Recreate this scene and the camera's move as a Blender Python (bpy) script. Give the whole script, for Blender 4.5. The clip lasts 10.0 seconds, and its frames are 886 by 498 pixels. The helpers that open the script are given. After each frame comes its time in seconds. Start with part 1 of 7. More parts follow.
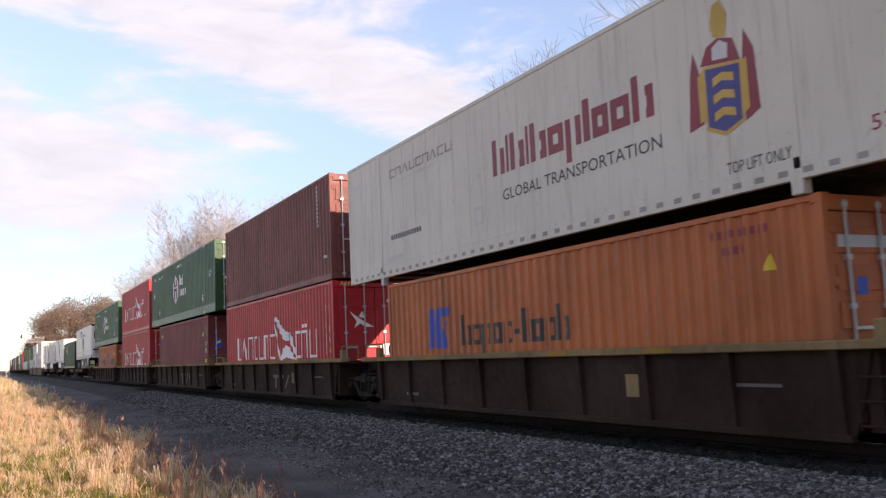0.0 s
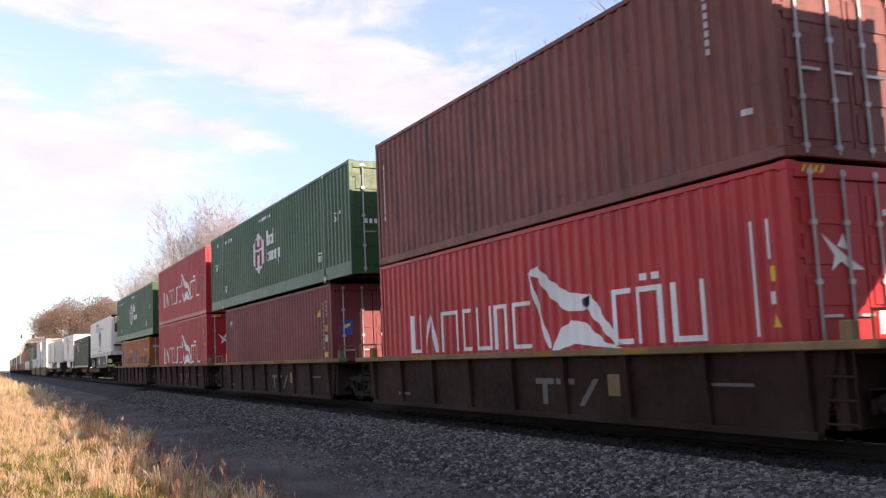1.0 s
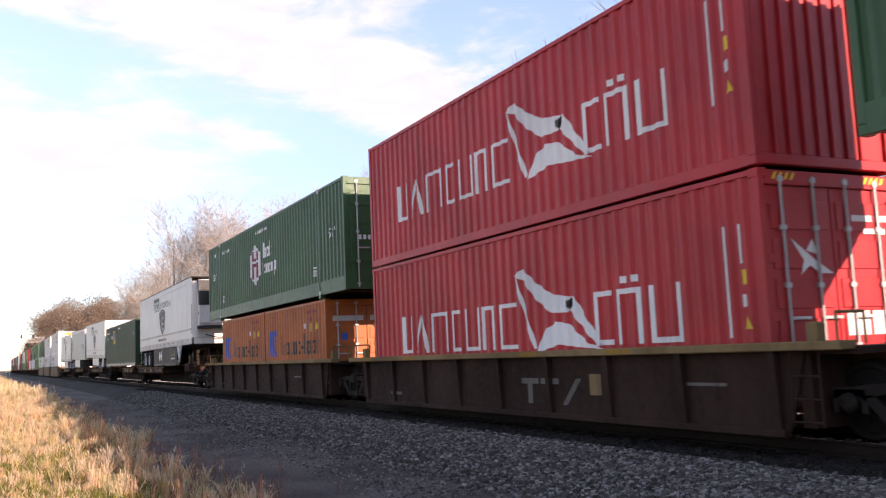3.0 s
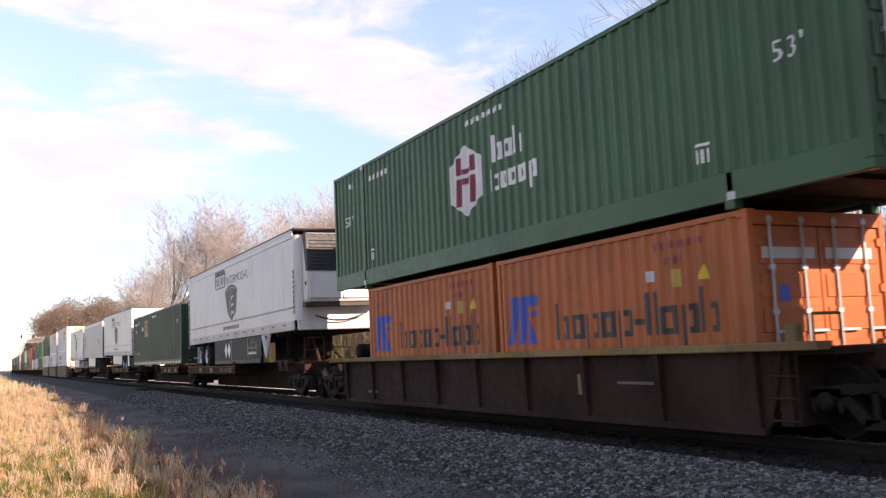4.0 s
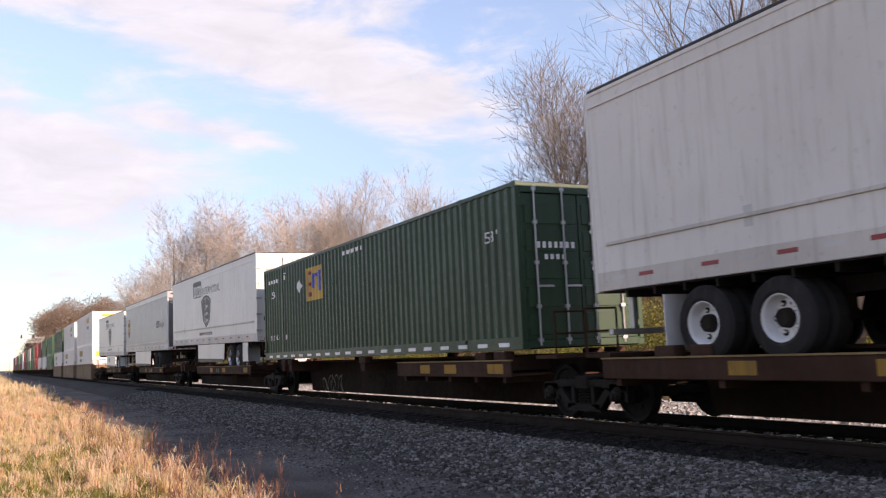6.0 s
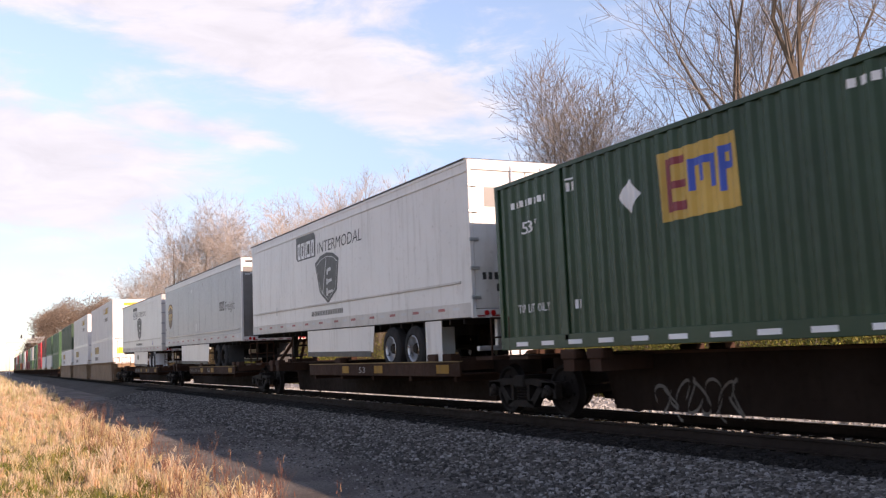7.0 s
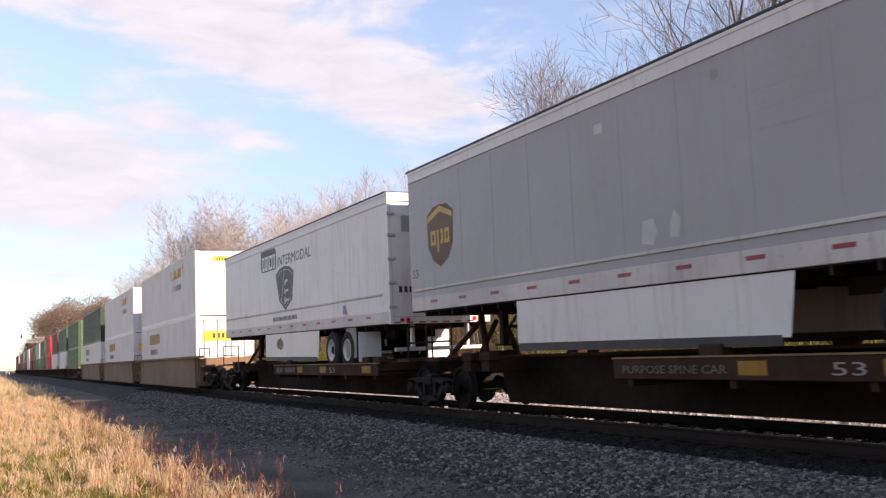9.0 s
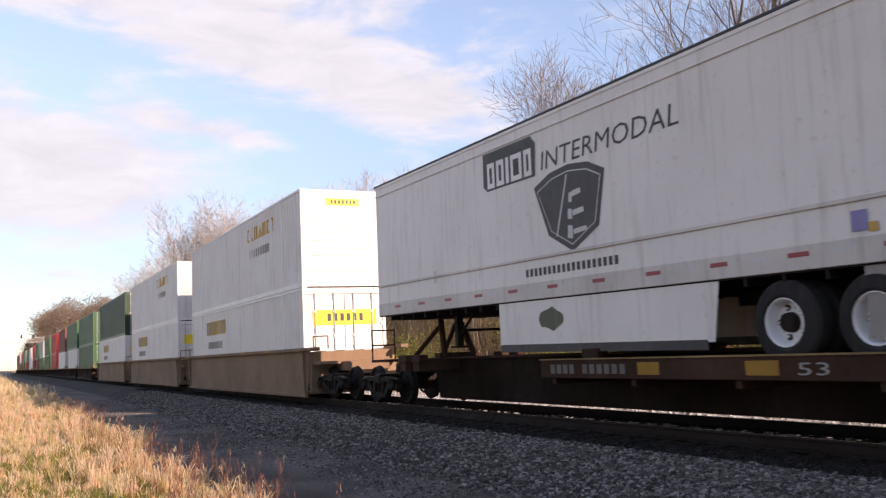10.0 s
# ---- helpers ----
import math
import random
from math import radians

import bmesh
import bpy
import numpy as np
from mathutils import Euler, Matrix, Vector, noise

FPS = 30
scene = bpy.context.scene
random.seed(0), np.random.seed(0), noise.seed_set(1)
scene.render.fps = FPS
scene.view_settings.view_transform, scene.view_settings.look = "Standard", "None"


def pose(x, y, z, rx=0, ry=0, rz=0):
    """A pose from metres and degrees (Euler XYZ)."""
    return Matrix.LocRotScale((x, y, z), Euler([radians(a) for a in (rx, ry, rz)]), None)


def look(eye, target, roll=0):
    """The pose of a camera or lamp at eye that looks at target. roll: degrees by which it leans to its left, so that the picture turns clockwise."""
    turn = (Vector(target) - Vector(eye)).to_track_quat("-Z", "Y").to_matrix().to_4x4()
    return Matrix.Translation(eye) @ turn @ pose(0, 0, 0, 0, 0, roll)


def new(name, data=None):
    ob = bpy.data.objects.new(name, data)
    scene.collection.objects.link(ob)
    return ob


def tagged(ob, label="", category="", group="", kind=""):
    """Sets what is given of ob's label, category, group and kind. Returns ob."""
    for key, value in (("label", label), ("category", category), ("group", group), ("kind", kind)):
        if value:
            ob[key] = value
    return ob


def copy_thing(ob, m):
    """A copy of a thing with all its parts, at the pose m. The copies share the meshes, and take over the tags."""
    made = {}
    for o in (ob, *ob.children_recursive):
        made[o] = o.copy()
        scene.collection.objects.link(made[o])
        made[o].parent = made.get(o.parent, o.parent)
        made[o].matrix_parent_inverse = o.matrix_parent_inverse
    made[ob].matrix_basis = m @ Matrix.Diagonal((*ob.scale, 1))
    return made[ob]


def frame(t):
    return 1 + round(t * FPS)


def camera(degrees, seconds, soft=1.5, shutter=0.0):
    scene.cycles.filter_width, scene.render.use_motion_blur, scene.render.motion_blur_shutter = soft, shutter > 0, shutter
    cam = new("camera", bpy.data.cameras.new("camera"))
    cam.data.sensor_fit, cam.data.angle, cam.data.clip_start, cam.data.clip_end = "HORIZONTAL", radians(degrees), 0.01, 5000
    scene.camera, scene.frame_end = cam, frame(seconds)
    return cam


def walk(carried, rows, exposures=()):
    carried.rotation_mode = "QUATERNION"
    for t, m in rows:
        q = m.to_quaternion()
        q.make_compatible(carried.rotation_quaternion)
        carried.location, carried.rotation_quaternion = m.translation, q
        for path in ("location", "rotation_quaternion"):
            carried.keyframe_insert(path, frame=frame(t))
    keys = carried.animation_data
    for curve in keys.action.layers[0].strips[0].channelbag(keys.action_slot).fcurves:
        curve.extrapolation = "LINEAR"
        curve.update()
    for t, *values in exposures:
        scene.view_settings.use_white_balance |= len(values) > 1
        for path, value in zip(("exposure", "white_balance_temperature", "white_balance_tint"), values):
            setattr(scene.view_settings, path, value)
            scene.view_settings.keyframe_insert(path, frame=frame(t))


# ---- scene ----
# ---------------- camera ----------------
cam = camera(52.44, 10.0, soft=1.25, shutter=0.08)
STAND = pose(0, 0, 1.2, 96.461, 0, -26.744) @ pose(0, 0, 0, 0, 0, -2.5465)
walk(cam, [(0.0, STAND), (10.0, STAND)], [(t, 0.85 + lift, 7350, 31) for t, lift in ((0.0, 0.02), (1.0, 0.12), (2.0, 0.20), (3.0, 0.20), (4.5, 0.08), (5.0, 0.0), (5.5, -0.04), (7.0, 0.03), (8.0, 0.0), (10.0, -0.05))])

# ---------------- sun, sky, exposure ----------------
SUN = Vector((0.55, -1.22, 0.555)).normalized()
sun_data = bpy.data.lights.new("sun", "SUN")
sun_data.energy, sun_data.angle, sun_data.color = 5.0, radians(0.55), (1.0, 0.87, 0.70)
sun = new("sun", sun_data)
sun.matrix_world = look(SUN * 200, (0, 0, 0))


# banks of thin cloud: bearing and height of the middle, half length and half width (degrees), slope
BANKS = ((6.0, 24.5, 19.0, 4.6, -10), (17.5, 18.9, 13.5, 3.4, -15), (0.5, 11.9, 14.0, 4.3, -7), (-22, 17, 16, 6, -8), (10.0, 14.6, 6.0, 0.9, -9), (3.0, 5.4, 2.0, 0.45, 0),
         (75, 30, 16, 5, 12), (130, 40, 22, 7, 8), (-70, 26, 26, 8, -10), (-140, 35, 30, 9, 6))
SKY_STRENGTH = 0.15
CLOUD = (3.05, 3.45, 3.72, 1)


def build_world():
    w = bpy.data.worlds.new("sky")
    scene.world = w
    w.use_nodes = True
    nt = w.node_tree
    nt.nodes.clear()
    N = nt.nodes.new
    L = nt.links.new

    def calc(op, *values):
        node = N("ShaderNodeMath")
        node.operation = op
        for k, v in enumerate(values):
            if isinstance(v, (int, float)):
                node.inputs[k].default_value = v
            else:
                L(v, node.inputs[k])
        return node.outputs[0]

    def spread(v, a, b, c, d, smooth=False):
        node = N("ShaderNodeMapRange")
        node.interpolation_type = "SMOOTHSTEP" if smooth else "LINEAR"
        for k, value in zip(("From Min", "From Max", "To Min", "To Max"), (a, b, c, d)):
            node.inputs[k].default_value = value
        L(v, node.inputs["Value"])
        return node.outputs[0]

    def clouds(scale, detail, rough, stretch, turn):
        mp = N("ShaderNodeMapping")
        mp.inputs["Rotation"].default_value = (0, 0, radians(turn))
        mp.inputs["Scale"].default_value = stretch
        L(chart, mp.inputs[0])
        n = N("ShaderNodeTexNoise")
        n.inputs["Scale"].default_value, n.inputs["Detail"].default_value = scale, detail
        n.inputs["Roughness"].default_value, n.inputs["Distortion"].default_value = rough, 0.5
        L(mp.outputs[0], n.inputs["Vector"])
        return n.outputs["Fac"]

    out, bg = N("ShaderNodeOutputWorld"), N("ShaderNodeBackground")
    sky = N("ShaderNodeTexSky")
    sky.sky_type, sky.sun_disc = "NISHITA", False
    sky.sun_elevation, sky.sun_rotation = math.asin(SUN.z), math.atan2(SUN.x, SUN.y)
    sky.air_density, sky.dust_density, sky.ozone_density = 1.0, 0.0, 0.7
    tc, sep = N("ShaderNodeTexCoord"), N("ShaderNodeSeparateXYZ")
    L(tc.outputs["Generated"], sep.inputs[0])
    bearing = calc("MULTIPLY", calc("ARCTAN2", sep.outputs[0], sep.outputs[1]), 57.2958)
    height = calc("MULTIPLY", calc("ARCSINE", sep.outputs[2]), 57.2958)
    grid = N("ShaderNodeCombineXYZ")
    L(bearing, grid.inputs[0])
    L(height, grid.inputs[1])
    chart = grid.outputs[0]
    fill = None
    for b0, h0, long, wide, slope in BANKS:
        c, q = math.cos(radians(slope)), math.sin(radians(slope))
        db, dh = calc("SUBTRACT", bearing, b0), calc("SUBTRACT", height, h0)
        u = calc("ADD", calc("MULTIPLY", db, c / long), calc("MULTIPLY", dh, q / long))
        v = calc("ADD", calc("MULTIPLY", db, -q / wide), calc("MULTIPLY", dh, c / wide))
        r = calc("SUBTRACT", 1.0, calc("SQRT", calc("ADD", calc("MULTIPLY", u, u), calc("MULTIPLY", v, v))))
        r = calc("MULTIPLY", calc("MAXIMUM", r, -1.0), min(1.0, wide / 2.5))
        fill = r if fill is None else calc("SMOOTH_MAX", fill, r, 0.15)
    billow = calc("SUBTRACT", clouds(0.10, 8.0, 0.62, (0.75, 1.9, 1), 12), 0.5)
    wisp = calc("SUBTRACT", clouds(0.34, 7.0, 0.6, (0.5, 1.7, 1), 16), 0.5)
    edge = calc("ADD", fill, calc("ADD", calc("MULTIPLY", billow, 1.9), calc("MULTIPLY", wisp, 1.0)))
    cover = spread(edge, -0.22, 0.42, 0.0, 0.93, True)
    haze = spread(height, 0.0, 24.0, 0.0, 1.0, True)
    tint = N("ShaderNodeMix")
    tint.data_type = "RGBA"
    tint.inputs["A"].default_value, tint.inputs["B"].default_value = (0.36, 0.46, 0.60, 1), (0.95, 1.0, 1.0, 1)
    L(haze, tint.inputs["Factor"])
    air = N("ShaderNodeVectorMath")
    air.operation = "MULTIPLY"
    L(sky.outputs[0], air.inputs[0])
    L(tint.outputs["Result"], air.inputs[1])
    glow = N("ShaderNodeVectorMath")
    glow.operation = "SCALE"
    glow.inputs[0].default_value = CLOUD[:3]
    L(spread(wisp, -0.2, 0.2, 0.90, 1.08), glow.inputs["Scale"])
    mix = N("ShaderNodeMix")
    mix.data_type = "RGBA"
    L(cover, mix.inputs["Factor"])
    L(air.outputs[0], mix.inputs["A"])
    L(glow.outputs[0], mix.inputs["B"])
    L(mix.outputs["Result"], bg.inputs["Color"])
    bg.inputs["Strength"].default_value = SKY_STRENGTH
    L(bg.outputs[0], out.inputs[0])


build_world()


# ---------------- materials ----------------
def bsdf_material(name):
    m = bpy.data.materials.new(name)
    m.use_nodes = True
    nt = m.node_tree
    return m, nt, nt.nodes["Principled BSDF"]


def noise_node(nt, coords, scale, detail=4.0, stretch=(1, 1, 1), rough=0.55):
    mp = nt.nodes.new("ShaderNodeMapping")
    mp.inputs["Scale"].default_value = stretch
    nt.links.new(coords, mp.inputs[0])
    n = nt.nodes.new("ShaderNodeTexNoise")
    n.inputs["Scale"].default_value, n.inputs["Detail"].default_value, n.inputs["Roughness"].default_value = scale, detail, rough
    nt.links.new(mp.outputs[0], n.inputs["Vector"])
    return n.outputs["Fac"]


def ramp_node(nt, fac, lo, hi, a=(0, 0, 0, 1), b=(1, 1, 1, 1)):
    r = nt.nodes.new("ShaderNodeValToRGB")
    r.color_ramp.elements[0].position, r.color_ramp.elements[1].position = lo, hi
    r.color_ramp.elements[0].color, r.color_ramp.elements[1].color = a, b
    nt.links.new(fac, r.inputs[0])
    return r.outputs[0]


def mix_node(nt, fac, a, b):
    m = nt.nodes.new("ShaderNodeMix")
    m.data_type = "RGBA"
    for socket, value in (("Factor", fac), ("A", a), ("B", b)):
        if isinstance(value, (int, float, tuple)):
            m.inputs[socket].default_value = value
        else:
            nt.links.new(value, m.inputs[socket])
    return m.outputs["Result"]


def times(nt, a, k):
    m = nt.nodes.new("ShaderNodeMath")
    m.operation, m.inputs[1].default_value = "MULTIPLY", k
    nt.links.new(a, m.inputs[0])
    return m.outputs[0]


def paint(name, rgb, rough=0.5, dirt=0.35, dirt_rgb=(0.10, 0.075, 0.055), metal=0.0, bump=0.15, blotch=2.0, fade=0.18, gloss=0.4):
    """Weathered paint: faded patches, run-down streaks, dirt spots, fine orange-peel relief."""
    m, nt, b = bsdf_material(name)
    co = nt.nodes.new("ShaderNodeTexCoord").outputs["Object"]
    big = noise_node(nt, co, 0.6, 5)
    streak = noise_node(nt, co, 3.0, 5, (1.0, 2.2, 0.22))
    spots = noise_node(nt, co, blotch * 4, 6, (1, 1, 1), 0.65)
    lo = tuple(c * (1 - fade) for c in rgb) + (1,)
    hi = tuple(min(1, c * (1 + fade * 0.6) + fade * 0.02) for c in rgb) + (1,)
    col = mix_node(nt, ramp_node(nt, big, 0.35, 0.65), lo, hi)
    col = mix_node(nt, times(nt, ramp_node(nt, streak, 0.52, 0.78), dirt), col, (*dirt_rgb, 1))
    col = mix_node(nt, times(nt, ramp_node(nt, spots, 0.60, 0.72), dirt * 0.8), col, (*(c * 0.8 for c in dirt_rgb), 1))
    nt.links.new(col, b.inputs["Base Color"])
    nt.links.new(ramp_node(nt, spots, 0.3, 0.7, (rough * 0.8,) * 3 + (1,), (min(1, rough * 1.25),) * 3 + (1,)), b.inputs["Roughness"])
    b.inputs["Metallic"].default_value = metal
    b.inputs["Specular IOR Level"].default_value = gloss
    bp = nt.nodes.new("ShaderNodeBump")
    bp.inputs["Strength"].default_value, bp.inputs["Distance"].default_value = bump, 0.01
    nt.links.new(spots, bp.inputs["Height"])
    nt.links.new(bp.outputs[0], b.inputs["Normal"])
    return m


def ground_paint(name, stops, scale, fine, rough=0.95, bump=0.6, dist=0.04):
    m, nt, b = bsdf_material(name)
    co = nt.nodes.new("ShaderNodeTexCoord").outputs["Object"]
    big = noise_node(nt, co, scale, 6, (1, 0.6, 1))
    small = noise_node(nt, co, fine, 5, (1, 1, 1), 0.7)
    a, c, d = [(*s, 1) for s in stops]
    col = mix_node(nt, ramp_node(nt, big, 0.38, 0.62), a, c)
    col = mix_node(nt, ramp_node(nt, small, 0.45, 0.70), col, d)
    nt.links.new(col, b.inputs["Base Color"])
    b.inputs["Roughness"].default_value = rough
    b.inputs["Specular IOR Level"].default_value = 0.12
    bp = nt.nodes.new("ShaderNodeBump")
    bp.inputs["Strength"].default_value, bp.inputs["Distance"].default_value = bump, dist
    nt.links.new(small, bp.inputs["Height"])
    nt.links.new(bp.outputs[0], b.inputs["Normal"])
    return m


def island_paint(name, stops, rough=0.9, per_object=False, through_light=0.0, patch=None, grit=0.4):
    """Many small loose pieces, each with a colour of its own."""
    m, nt, b = bsdf_material(name)
    if per_object:
        r = nt.nodes.new("ShaderNodeObjectInfo").outputs["Random"]
    else:
        r = nt.nodes.new("ShaderNodeNewGeometry").outputs["Random Per Island"]
    ramp = nt.nodes.new("ShaderNodeValToRGB")
    e = ramp.color_ramp.elements
    while len(e) < len(stops):
        e.new(0.5)
    for i, s in enumerate(stops):
        e[i].position, e[i].color = i / (len(stops) - 1), (*s, 1)
    nt.links.new(r, ramp.inputs[0])
    co = nt.nodes.new("ShaderNodeTexCoord").outputs["Object"]
    grain = noise_node(nt, co, 30, 3)
    col = mix_node(nt, times(nt, grain, grit), ramp.outputs[0], tuple(c * 0.5 for c in stops[0]) + (1,))
    if patch:
        col = mix_node(nt, times(nt, ramp_node(nt, noise_node(nt, co, 0.9, 4), 0.47, 0.60), 0.6), col, (*patch[0], 1))
        col = mix_node(nt, times(nt, ramp_node(nt, noise_node(nt, co, 0.55, 4, (1.3, 0.8, 1)), 0.50, 0.64), 0.55), col, (*patch[1], 1))
    nt.links.new(col, b.inputs["Base Color"])
    b.inputs["Roughness"].default_value = rough
    b.inputs["Specular IOR Level"].default_value = 0.15
    if through_light:
        tr = nt.nodes.new("ShaderNodeBsdfTranslucent")
        nt.links.new(col, tr.inputs["Color"])
        ms = nt.nodes.new("ShaderNodeMixShader")
        ms.inputs[0].default_value = through_light
        nt.links.new(b.outputs[0], ms.inputs[1])
        nt.links.new(tr.outputs[0], ms.inputs[2])
        nt.links.new(ms.outputs[0], nt.nodes["Material Output"].inputs[0])
    return m


